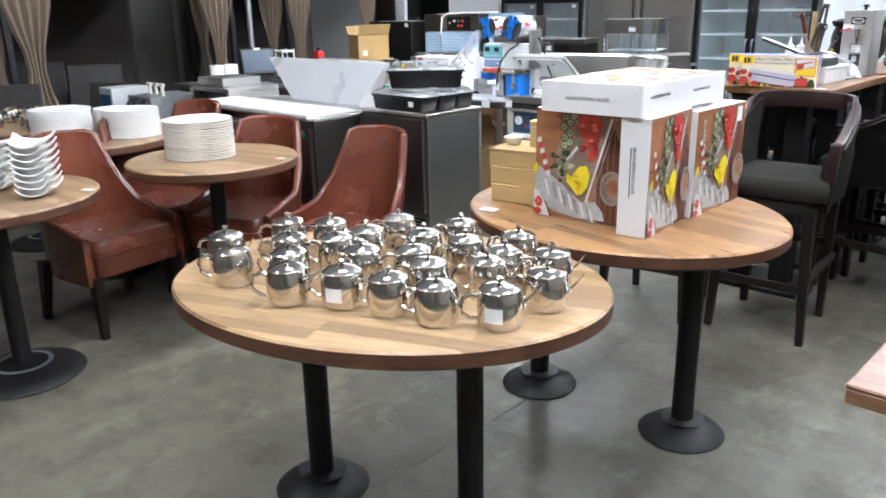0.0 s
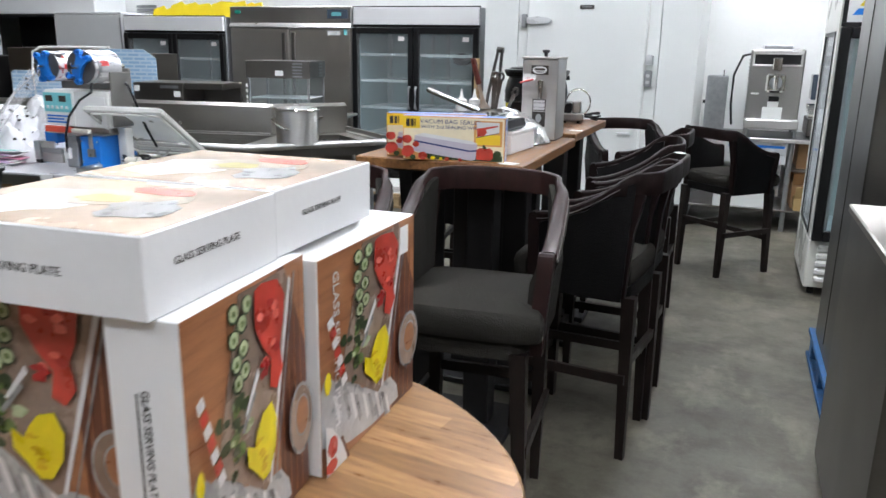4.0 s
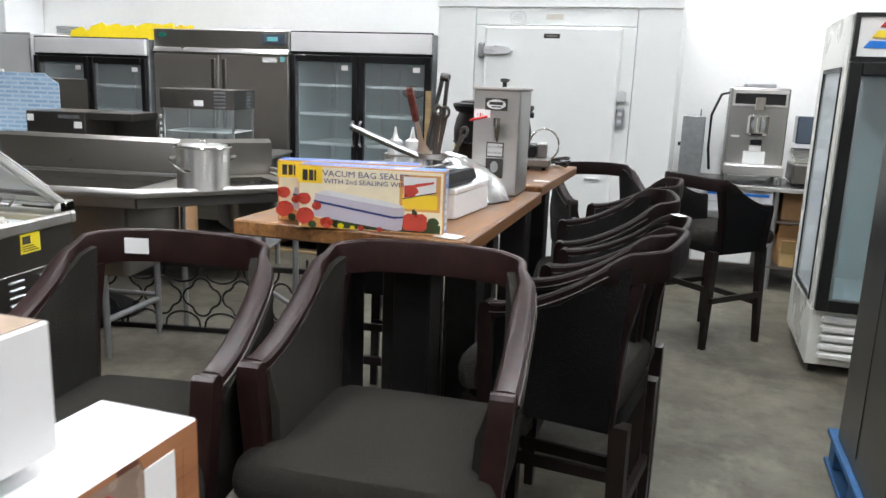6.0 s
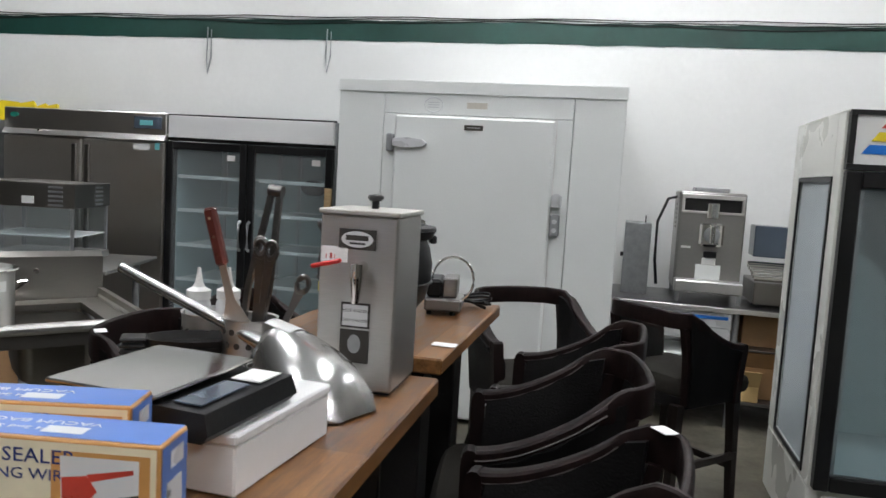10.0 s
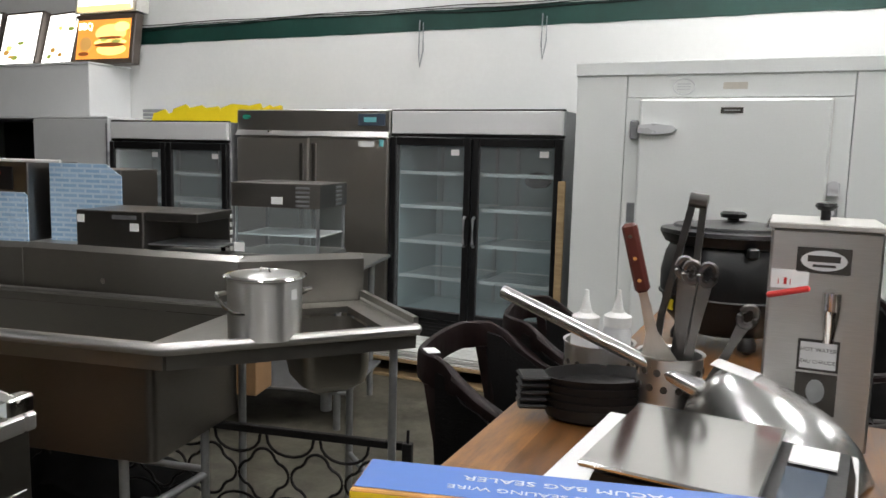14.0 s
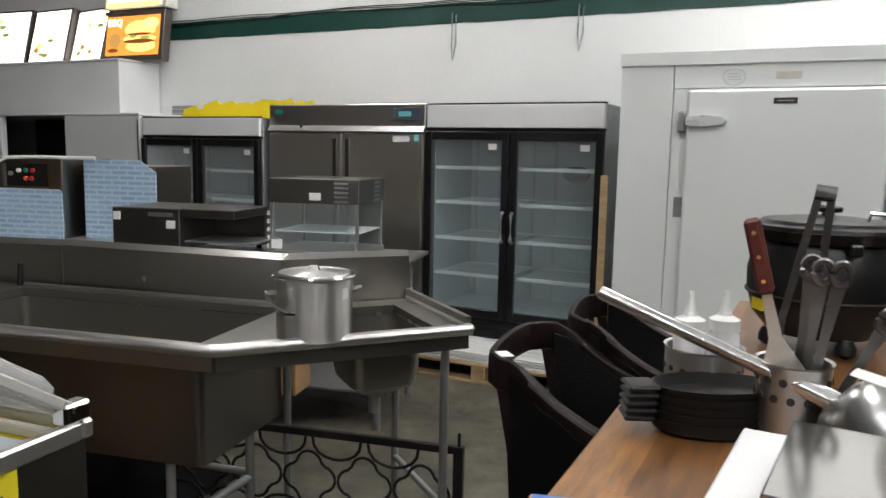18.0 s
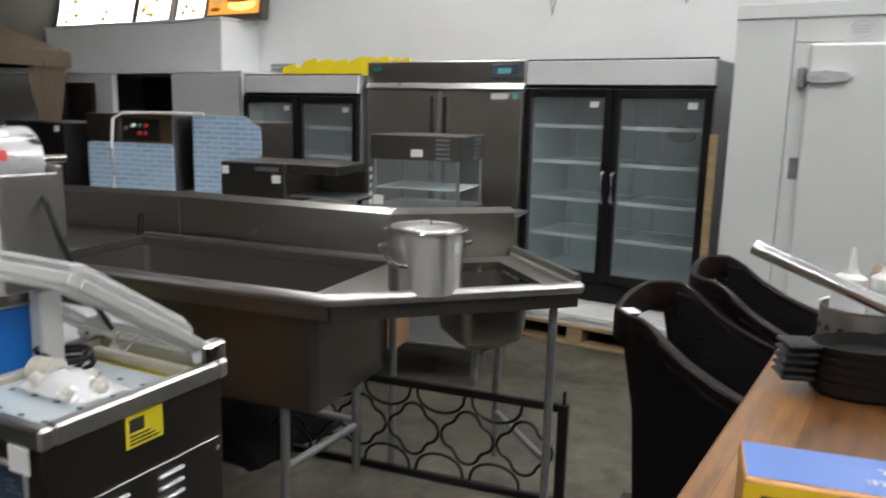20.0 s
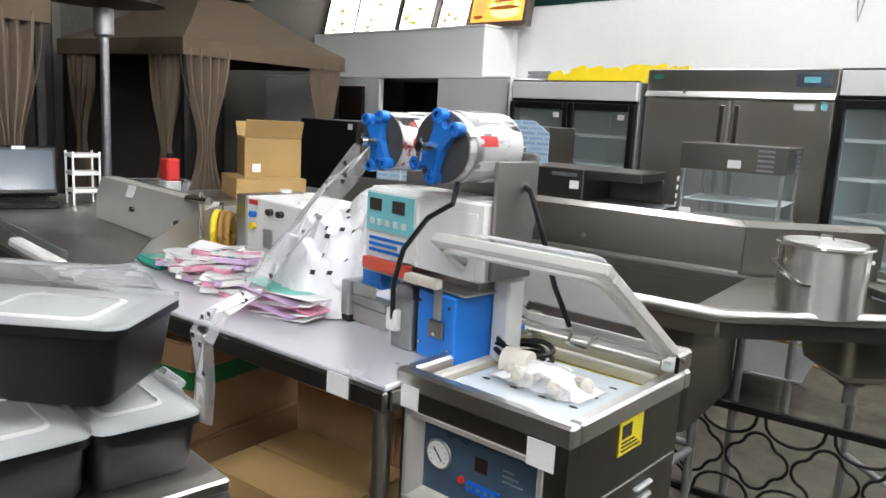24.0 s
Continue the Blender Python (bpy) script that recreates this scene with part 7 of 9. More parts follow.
part("badge_mark", Geo().box(-0.026, 0.022, -0.0794, -0.079, 0.303, 0.313).box(-0.018, 0.016, -0.0794, -0.079, 0.295, 0.299), M_INK, bu)
part("price_tag", box(-0.079, -0.022, -0.0778, -0.0755, 0.258, 0.288), M_TAG, bu)
tap = part("tap", Geo().rod((0.012, -0.075, 0.252), (0.012, -0.115, 0.252), 0.011).rod((0.012, -0.112, 0.262), (0.012, -0.112, 0.235), 0.014).rod((0.012, -0.112, 0.235), (0.012, -0.112, 0.185), 0.014, 0.008), M_CHROME, bu, "chrome tap")
part("tap_lever", Geo().box(-0.02, 0.045, -0.121, -0.109, 0.259, 0.268, 0.003, pose(0, 0, 0, 0, -14, 0)), M_REDP, tap, "red lever")
part("notice", box(-0.03, 0.032, -0.0778, -0.0755, 0.13, 0.18), M_INK, bu)
part("notice", box(-0.026, 0.028, -0.0786, -0.078, 0.134, 0.176), M_PWHITE, bu)
words("HOT WATER", 0.0092, M_INK, bu, face_m(0.001, -0.0787, 0.164, (0, -1, 0)), thick=0.0002)
words("EAU CHAUDE", 0.0085, M_INK, bu, face_m(0.001, -0.0787, 0.145, (0, -1, 0)), thick=0.0002)
for k in range(3):
    part("handwriting", Geo().box(-0.068 + 0.009 * k, -0.0665 + 0.009 * k + 0.003 * (k % 2), -0.0784, -0.0779, 0.264, 0.273 + 0.002 * (k % 2), 0, None), M_REDP, bu)
part("label", box(-0.03, 0.032, -0.0778, -0.0755, 0.06, 0.126), M_INK, bu, "dark instruction label")
part("label_mark", Geo().prism(ellipse(0.098, 0.001, 0.019, 0.014, 16), -0.0786, -0.078, 1), M_GALV, bu)

# bain-marie insert with utensils, bottles, pans
ut = thing("utensil_holder", "perforated steel cylinder full of kitchen tools", "utensil holder", m=at(-1.552, 5.395, 1.061))
part("holder_body", Geo().lathe([(0.046, 0), (0.050, 0.003), (0.051, 0.12), (0.054, 0.124), (0.049, 0.122), (0.048, 0.006), (0.002, 0.005)], 28), M_STEELH, ut)
for k in range(14):
    for z in (0.10, 0.075):
        a = 360 / 14 * (k + (0.5 if z < 0.09 else 0))
        part("drain_hole", Geo().rod((0.0505 * math.cos(radians(a)), 0.0505 * math.sin(radians(a)), z), (0.0525 * math.cos(radians(a)), 0.0525 * math.sin(radians(a)), z), 0.006, n=8), M_INK, ut)
TOOLS = ((0.01, -0.02, -14, 4, "turner", 0), (-0.02, 0.02, 7, -4, "tongs", 1), (0.012, -0.012, 9, 3, "spatula", 2), (0.0, 0.015, 3, 2, "spatula", 2), (0.03, -0.01, 24, 2, "tongs", 3), (0.006, 0.0, 5, 5, "ladle", 2))
for x, y, lx, ly, nm, kind in TOOLS:
    t = thing("kitchen_tool", {0: "turner with a red-brown riveted wooden handle", 1: "long dark steel tongs standing up", 2: "steel spatula with a rounded loop handle", 3: "short steel tongs leaning out"}[kind], "kitchen tool", "kitchen tools", pose(-1.552 + x, 5.395 + y, 1.075, ly, lx, 0))
    if kind == 0:
        part("blade", Geo().prism([(0.0, -0.03), (0.0, 0.03), (0.09, 0.034), (0.15, 0.009), (0.24, 0.006), (0.24, -0.006), (0.15, -0.009), (0.09, -0.034)], -0.0012, 0.0012, 1), M_STEEL, t)
        hd = part("handle", Geo().box(-0.0115, 0.0115, -0.009, 0.009, 0.215, 0.325, 0.005), timber("tool_handle_wood", (0.11, 0.016, 0.009), (0.05, 0.009, 0.006), 0.4, (6, 6, 1)), t, "red-brown wooden handle")
        for z in (0.235, 0.27, 0.305):
            part("rivet", Geo().rod((0, -0.0098, z), (0, 0.0098, z), 0.0032, n=8), M_CHROME, hd)
    elif kind == 1:
        for s in (-1, 1):
            part("tong_arm", Geo().loft([[(s * a - 0.0055, -0.005, z), (s * a + 0.0055, -0.005, z), (s * a + 0.0055, 0.005, z), (s * a - 0.0055, 0.005, z)] for a, z in ((0.014, 0.0), (0.022, 0.16), (0.008, 0.355))]), M_TOOL, t)
        part("pivot", Geo().rod((-0.014, 0, 0.353), (0.014, 0, 0.353), 0.012), M_TOOL, t)
    else:
        L = 0.235 if kind == 2 else 0.19
        part("shaft", Geo().loft([[(-w, -0.0018, z), (w, -0.0018, z), (w, 0.0018, z), (-w, 0.0018, z)] for w, z in ((0.017, 0.0), (0.007, 0.08), (0.006, 0.15), (0.010, L))]), M_TOOL, t)
        part("loop_end", Geo().tube([(0.011 * math.cos(radians(a)), 0, L + 0.010 + 0.016 * math.sin(radians(a))) for a in range(0, 360, 24)], 0.0055, 6, True), M_TOOL, t, "rounded loop with a hanging hole")
bk = thing("utensil_holder", "perforated steel cylinder holding squeeze bottles", "utensil holder", m=at(-1.69, 5.50, 1.061))
part("holder_body", Geo().lathe([(0.058, 0), (0.061, 0.003), (0.062, 0.10), (0.065, 0.104), (0.060, 0.102), (0.059, 0.006), (0.002, 0.005)], 28), M_STEELH, bk)
for k in range(16):
    for j, z in enumerate((0.03, 0.05, 0.07)):
        a = 360 / 16 * (k + 0.5 * (j % 2))
        part("drain_hole", Geo().rod((0.0613 * math.cos(radians(a)), 0.0613 * math.sin(radians(a)), z), (0.0628 * math.cos(radians(a)), 0.0628 * math.sin(radians(a)), z), 0.005, n=8), M_INK, bk)
for x, y, z in ((-1.712, 5.48, 1.067), (-1.662, 5.512, 1.067)):
    bt = thing("squeeze_bottle", "clear squeeze bottle with a white cone nozzle", "bottle", "squeeze bottles", at(x, y, z))
    part("bottle_body", Geo().lathe([(0.022, 0), (0.025, 0.004), (0.025, 0.115), (0.021, 0.125)], 20), M_MILKY, bt)
    cap = part("cap", Geo().lathe([(0.0245, 0.1252), (0.0245, 0.143), (0.012, 0.150), (0.010, 0.156)], 20), M_WHITE, bt)
    part("nozzle", Geo().lathe([(0.009, 0.156), (0.004, 0.182), (0.0035, 0.19)], 12), M_WHITE, cap)
for k in range(5):
    o = thing("serving_pan", "black oval serving pan in a stack", "pan", "serving pans", pose(-1.66, 5.385, 1.061 + 0.0125 * k, 0, 0, 24 + 1.5 * k))
    pr = ellipse(0, 0, 0.095, 0.058, 32)
    part("pan_body", Geo().loft([[(x * a, y * a, z) for x, y in pr] for a, z in ((0.75, 0), (0.9, 0.006), (1.0, 0.026), (0.97, 0.026), (0.86, 0.009), (0.05, 0.006))]), M_BLACKM, o)
    part("handle", Geo().box(-0.135, -0.088, -0.026, 0.026, 0.02, 0.027, 0.003), M_BLACKM, o)

# table B: soup kettle, small appliance, cables
kt = thing("soup_kettle", "black electric soup kettle with a steel rim", "soup kettle", m=at(-1.52, 6.06, 1.061) @ Matrix.Diagonal((1.07, 1.07, 1.0, 1.0)))
part("kettle_body", Geo().lathe([(0.07, 0.03), (0.10, 0.035), (0.132, 0.075), (0.145, 0.13), (0.146, 0.17), (0.137, 0.215), (0.128, 0.235), (0.14, 0.24), (0.152, 0.262)], 40), M_BLACK, kt)
part("rim", Geo().lathe([(0.152, 0.2625), (0.15, 0.271), (0.13, 0.274), (0.05, 0.275)], 36), M_BLACK, kt)
lid = part("lid", Geo().lathe([(0.125, 0.2755), (0.122, 0.281), (0.06, 0.288), (0.003, 0.29)], 36), M_BLACK, kt, "flat black lid")
part("lid_knob", Geo().lathe([(0.012, 0.2905), (0.012, 0.297), (0.026, 0.299), (0.028, 0.308), (0.022, 0.313), (0.003, 0.314)], 18), M_BLACK, lid)
part("lid_latch", Geo().tube([(0.07, -0.05, 0.285), (0.075, -0.055, 0.302), (0.11, -0.07, 0.30), (0.145, -0.09, 0.292)], 0.004, 6), M_CHROME, lid)
part("belly_band", Geo().lathe([(0.147, 0.118), (0.1485, 0.121), (0.147, 0.124)], 40), M_BLACK, kt)
for a in (200, 300, 60):
    part("foot_ball", Geo().lathe([(0.006, 0), (0.019, 0.01), (0.019, 0.024), (0.012, 0.04)], 14, at(0.10 * math.cos(radians(a)), 0.10 * math.sin(radians(a)))), M_BLACK, kt)
    part("lug", Geo().box(-0.012, 0.012, 0.14, 0.158, 0.222, 0.245, 0.004, pose(0, 0, 0, 0, 0, a)), M_BLACK, kt)
part("warning_label", Geo().box(-0.02, 0.02, -0.142, -0.138, 0.085, 0.11, 0, pose(0, 0, 0, 0, 0, -55)), M_YELLOWL, kt)
ap = thing("small_grill", "small steel countertop grill with a wire loop", "appliance", m=pose(-1.385, 6.33, 1.061, 0, 0, 8))
part("body", Geo().box(-0.05, 0.06, -0.08, 0.08, 0.012, 0.05, 0.006), M_MIDSTEEL, ap)
part("upper_plate", Geo().box(-0.045, 0.0, -0.07, 0.07, 0.051, 0.105, 0.008), M_BLACK, ap)
part("side_plate", Geo().box(0.002, 0.045, -0.06, 0.06, 0.051, 0.11, 0.004), M_MIDSTEEL, ap)
part("wire_loop", Geo().tube([(0.03 + 0.062 * math.cos(radians(a)), -0.04, 0.105 + 0.068 * math.sin(radians(a))) for a in range(-75, 200, 16)], 0.0038, 6), M_CHROME, ap, "bright bent wire")
for sx in (-0.035, 0.035):
    for sy in (-0.06, 0.06):
        part("foot", Geo().rod((sx, sy, 0), (sx, sy, 0.012), 0.008), M_RUBBER, ap)
cb = Geo()
for k in range(7):
    run = []
    for i in range(12):
        f = i / 11
        run.append((-1.42 + 0.155 * f + rg.uniform(-0.006, 0.006), 6.46 + 0.03 * math.sin(4.2 * f + 0.9 * k) + 0.008 * k - 0.02 * f, 1.069 + 0.010 * (k % 3) + 0.012 * math.sin(3.1 * f + k) ** 2))
    cb.tube(run, 0.0052, 6)
tagged(part("cable_bundle", cb, M_BLACK), "tangle of black cables on the bar table", "cable")
o = tag(0, 0, 0, (0, 0, 1), 0.06, 0.04, (0, 1, 0))
o.matrix_basis = pose(-1.272, 5.87, 1.061, 0, 0, 0)
for o in [o for o in bpy.data.objects if o.name.startswith("price_tag") and o.parent is None]:
    tagged(o, "small white price tag lying on a table", "price tag", "loose price tags")


def film_roll_print():
    """Glossy white film wound on a roll, with dark and red printed marks."""
    m, nt, p = nodes_of("printed_film_roll")
    v = coords(nt, (30, 12, 30))
    a, b = noise_tex(nt, v, 1.0, 2), noise_tex(nt, coords(nt, (22, 34, 22)), 1.0, 3)
    c = ramp(nt, a, [(0.36, (0.05, 0.045, 0.05)), (0.43, (0.62, 0.62, 0.64)), (0.6, (0.72, 0.72, 0.73)), (0.72, (0.45, 0.45, 0.47))])
    c = mix(nt, ramp(nt, b, [(0.62, (0, 0, 0)), (0.66, (1, 1, 1))]), c, (0.42, 0.10, 0.10))
    link(nt, c, p.inputs["Base Color"])
    p.inputs["Roughness"].default_value = 0.16
    p.inputs["Metallic"].default_value = 0.25
    bumped(nt, p, a, 0.15, 0.004)
    return m


M_FILMROLL = film_roll_print()
M_DUSTGLASS = clear("dusty_glass", (0.62, 0.64, 0.62), 0.1, 0.08, (0.35, 0.36, 0.35))
M_DKPLATE = paint("dark_grey_plate", (0.06, 0.06, 0.065), 0.35)
M_TRAY = paint("grey_tray_plastic", (0.42, 0.43, 0.43), 0.4, var=0.1)


# ---- food bins on the undercounter unit ----
def bin_box(label, m, w, d, h, lid_h):
    b = thing("food_bin", label, "food bin", "food bins", m)
    rg2 = rrect(-w / 2, w / 2, -d / 2, d / 2, 0.02, 3)
    part("bin_body", Geo().loft([[(x * k, y * k, z) for x, y in rg2] for k, z in ((0.90, 0), (0.93, 0.01), (0.985, h - 0.012), (1.03, h - 0.011), (1.03, h), (0.97, h), (0.96, h - 0.02), (0.90, 0.012), (0.2, 0.011))]), M_BLACK, b, "black plastic tub")
    lid = part("lid", Geo().loft([[(x * kx, y * kx, h + z) for x, y in rg2] for kx, z in ((1.035, 0.001), (1.035, 0.008), (0.93, 0.012), (0.86, lid_h * 0.8), (0.74, lid_h), (0.1, lid_h + 0.001))]), M_CRATELID, b, "cloudy clear domed lid")
    for q in (-1, 1):
        tray2 = rrect(q * w * 0.22 - w * 0.17, q * w * 0.22 + w * 0.17, -d * 0.34, d * 0.30, 0.02, 3)
        part("inner_tray", Geo().loft([[(x, y, h + z) for x, y in tray2] for z in (-0.04, 0.002)] + [[(q * w * 0.22 + (x - q * w * 0.22) * 0.9, y * 0.9, h + z) for x, y in tray2] for z in (0.004, -0.012)]), M_WHITE, b, "white tray inside")
    for s in (-1, 1):
        part("lid_hinge", Geo().rod((s * w * 0.3, d / 2 + 0.01, h + 0.012), (s * w * 0.15, d / 2 + 0.01, h + 0.012), 0.007, n=8), M_ACRYL, lid)
    return b


b1 = bin_box("black food bin with a cloudy clear lid and a tag", pose(-3.30, 3.945, 0.8905, 0, 0, -1), 0.44, 0.136, 0.086, 0.032)
b2 = bin_box("black food bin with a white tag on its lid", pose(-3.295, 4.090, 0.8905, 0, 0, 1), 0.44, 0.136, 0.086, 0.032)
bin_box("black food bin with a cloudy clear lid", pose(-3.29, 4.235, 0.8905, 0, 0, -1), 0.44, 0.136, 0.086, 0.032)
bin_box("long black food bin laid across three others", pose(-3.275, 4.10, 1.0105, 0, 0, 43), 0.44, 0.18, 0.10, 0.045)
tag(0.10, -0.02, 0.119, (0, 0, 1), 0.06, 0.04, (0, 1, 0), parent=b2)
tag(0.13, -0.0705, 0.045, (0, -1, 0), 0.04, 0.03, parent=b1)

# ---- cup sealing machine on the work table ----
cs = thing("cup_sealer", "white and blue cup sealing machine with two film reels", "cup sealer", m=at(-3.43, 5.05, 0.886))


def cbox(name, x0, x1, y0, y1, z0, z1, mat, r=0.004, label="", parent=None):
    return wpart(name, box(x0, x1, y0, y1, z0, z1, r), mat, parent or cs, label)


cbox("head", -3.565, -3.19, 4.955, 5.088, 1.085, 1.262, M_WHITE, 0.006, "white steel head")
cbox("back_column", -3.50, -3.24, 5.0, 5.085, 0.887, 1.084, M_STEELH, 0.004)
pn = cbox("control_panel", -3.562, -3.385, 4.945, 4.954, 1.088, 1.255, M_WHITE, 0.003)
cbox("panel_face", -3.555, -3.392, 4.941, 4.9445, 1.155, 1.248, M_TEAL, 0.0005, "teal control panel", pn)
for x in (-3.53, -3.45):
    cbox("readout", x - 0.012, x + 0.03, 4.938, 4.9405, 1.205, 1.235, M_INK, 0.0005, "", pn)
for i in range(5):
    cbox("key", -3.54 + 0.028 * i, -3.525 + 0.028 * i, 4.938, 4.9405, 1.17, 1.185, M_PWHITE, 0.0005, "", pn)
for k, (z, w) in enumerate(((1.135, 0.13), (1.12, 0.1), (1.105, 0.12))):
    cbox("printed_line", -3.545, -3.545 + w, 4.9425, 4.9445, z - 0.004, z + 0.004, M_BLUEC, 0, "", pn)
cbox("warning_strip", -3.56, -3.40, 4.935, 4.954, 1.055, 1.084, M_ORANGE, 0.002, "orange-red warning label")
cbox("left_leg", -3.66, -3.63, 4.95, 5.02, 0.905, 1.0, M_GALV)
cbox("left_foot", -3.662, -3.63, 4.955, 4.99, 0.886, 0.904, M_RUBBER, 0.002)
cbox("base_rail", -3.63, -3.50, 4.96, 5.0, 0.94, 0.965, M_GALV)
cbox("cup_block", -3.615, -3.54, 4.98, 5.12, 0.99, 1.05, M_BLUEC, 0.003, "blue cup holder")
cbox("front_plate", -3.435, -3.365, 4.925, 4.94, 0.886, 1.01, M_GALV)
cbox("white_block", -3.43, -3.395, 4.905, 4.924, 0.93, 0.985, M_WHITE)
cbox("drawer_body", -3.352, -3.235, 4.93, 5.09, 0.887, 1.045, M_BLUEC, 0.004, "blue painted body")
cbox("slide_plate", -3.297, -3.272, 4.922, 4.9295, 0.985, 1.083, M_GALV)
cbox("slide_bracket", -3.305, -3.262, 4.919, 4.9295, 0.945, 0.984, M_MIDSTEEL, 0.002)
for bx, bz in ((-3.34, 0.92), (-3.25, 0.92), (-3.34, 1.02), (-3.25, 1.02), (-3.284, 0.955)):
    wpart("bolt", Geo().rod((bx, 4.93, bz), (bx, 4.916 if bz == 0.955 else 4.926, bz), 0.004, n=8), M_CHROME, cs)
cbox("rear_guard", -3.232, -3.185, 5.035, 5.085, 0.887, 1.083, M_WHITE, 0.004, "white painted rear guard")
cbox("foot_plate", -3.628, -3.50, 4.965, 4.975, 0.892, 0.938, M_STEELH, 0.002)
cbox("left_plate", -3.629, -3.545, 4.962, 4.972, 0.966, 1.0, M_STEELH, 0.002)
cbox("corner_post", -3.445, -3.39, 4.945, 4.985, 0.887, 1.035, M_GALV, 0.003)
cbox("tray_plate", -3.56, -3.22, 4.94, 5.05, 1.048, 1.054, M_STEELH, 0.002)
cbox("roller_block", -3.37, -3.27, 4.90, 4.925, 1.06, 1.082, M_BONE)
cbox("side_plate", -3.187, -3.177, 4.965, 5.09, 1.09, 1.355, M_MIDSTEEL)
part("sticker_sheet", Geo().box(-0.11, 0.1, -0.0985, -0.0965, 0.20, 0.35), M_PAPER, cs).location = (0.12, 0, 0.0)
for i, (x, z, y0, rr) in enumerate(((-3.555, 1.372, 4.95, 0.074), (-3.30, 1.376, 4.90, 0.08))):
    reel = wpart("film_roll", Geo().lathe([(rr * 0.95, 0), (rr, 0.002), (rr, 0.158), (rr * 0.95, 0.16)], 36, pose(x, y0 + 0.03, z, -90, 0, 0)), M_FILMROLL, cs, "roll of glossy printed film")
    for k in range(9):
        a = 40 * k + 13 * i
        px, pz = x + (rr + 0.0006) * math.cos(radians(a)), z + (rr + 0.0006) * math.sin(radians(a))
        g = Geo().box(-0.012, 0.012, 0, 0.05, -0.0006, 0.0006, 0, pose(px, y0 + 0.06 + 0.02 * (k % 4), pz, 0, 90 - a, 0))
        wpart("film_print", g, M_REDP if k % 3 == 0 else M_PWHITE, reel)
    gear = []
    for k in range(60):
        a = 2 * math.pi * k / 60
        b = a - (1.05 if i else 1.75)
        r = rr * (0.42 + 0.16 * math.cos(2 * b) + 0.46 * max(math.exp(-((math.remainder(b - q, 2 * math.pi)) / 0.2) ** 2) for q in (-0.42, 0.42, math.pi - 0.42, math.pi + 0.42)))
        gear.append((z + r * math.sin(a), x + r * math.cos(a)))
    dsc = wpart("reel_disc", Geo().prism(gear, y0 + 0.008, y0 + 0.024, 1), M_BLUEC, cs, "bright blue plastic reel disc")
    for q in (-24, 24, 156, 204):
        a = (60 if i else 100) + q
        c = (x + rr * 0.86 * math.cos(radians(a)), z + rr * 0.86 * math.sin(radians(a)))
        wpart("disc_boss", Geo().lathe([(rr * 0.18, 0), (rr * 0.20, 0.003), (rr * 0.20, 0.022), (rr * 0.11, 0.024), (rr * 0.11, 0.008)], 14, pose(c[0], y0 + 0.026, c[1], 90, 0, 0)), M_BLUEC, dsc)
    wpart("axle", Geo().rod((x, y0 - 0.035, z), (x, y0 + 0.28, z), 0.011, n=12), M_CHROME, cs)
    wpart("axle_pin", Geo().rod((x, y0 - 0.03, z + 0.02), (x, y0 - 0.03, z - 0.03), 0.004, n=8), M_CHROME, cs)
    wpart("reel_plate", Geo().lathe([(rr * 0.97, 0), (rr * 1.0, 0.001), (rr * 1.0, 0.003), (rr * 0.97, 0.004)], 36, pose(x, y0 + 0.0255, z, -90, 0, 0)), M_DKPLATE, cs, "dark grey reel plate")
    if i:
        wpart("core_ring", Geo().lathe([(rr * 0.99, 0), (rr * 1.02, 0.002), (rr * 1.02, 0.02), (rr * 0.99, 0.022)], 36, pose(x, y0 + 0.049, z, -90, 0, 0)), M_GALV, cs)
cbox("reel_bracket", -3.60, -3.19, 5.092, 5.11, 1.20, 1.37, M_MIDSTEEL)
wpart("power_cord", Geo().tube([(-3.26, 4.94, 1.30), (-3.23, 4.90, 1.26), (-3.30, 4.90, 1.22), (-3.36, 4.89, 1.14), (-3.40, 4.90, 1.05), (-3.41, 4.91, 0.96)], 0.006, 8), M_BLACK, cs, "black cord")
wpart("power_cord", Geo().tube([(-3.24, 5.06, 1.33), (-3.16, 5.05, 1.29), (-3.13, 5.06, 1.20), (-3.12, 5.10, 1.08), (-3.11, 5.15, 0.98)], 0.006, 8), M_BLACK, cs, "black cord")

cs.matrix_basis = pose(-3.43, 5.05, 0.869) @ Matrix.Diagonal((1.0, 1.0, 0.92, 1.0))

# crumpled film and sachets on the work table
rf = random.Random(17)


HEAP = []


def crumple(name, label, x0, x1, y0, y1, z0, h, mat, seed, group="", category="plastic film"):
    r2 = random.Random(seed)
    n, k = 16, 12
    rows = []
    for i in range(n + 1):
        row = []
        for j in range(k + 1):
            u, v = i / n, j / k
            env = (math.sin(math.pi * min(1, max(0, u))) ** 0.5) * (math.sin(math.pi * v) ** 0.5)
            z = z0 + h * env * (0.55 + 0.45 * noise.noise(Vector((u * 4 + seed, v * 4, 0.3)))) + r2.uniform(-0.012, 0.012) * env
            row.append((x0 + (x1 - x0) * u + r2.uniform(-0.012, 0.012), y0 + (y1 - y0) * v + r2.uniform(-0.012, 0.012), max(z0 - 0.002, z)))
        rows.append(row)
    HEAP.extend(p for row in rows[2:-2] for p in row[1:-3])
    return tagged(part(name, Geo().sheet(rows, 0.0015), mat), label, category, group)


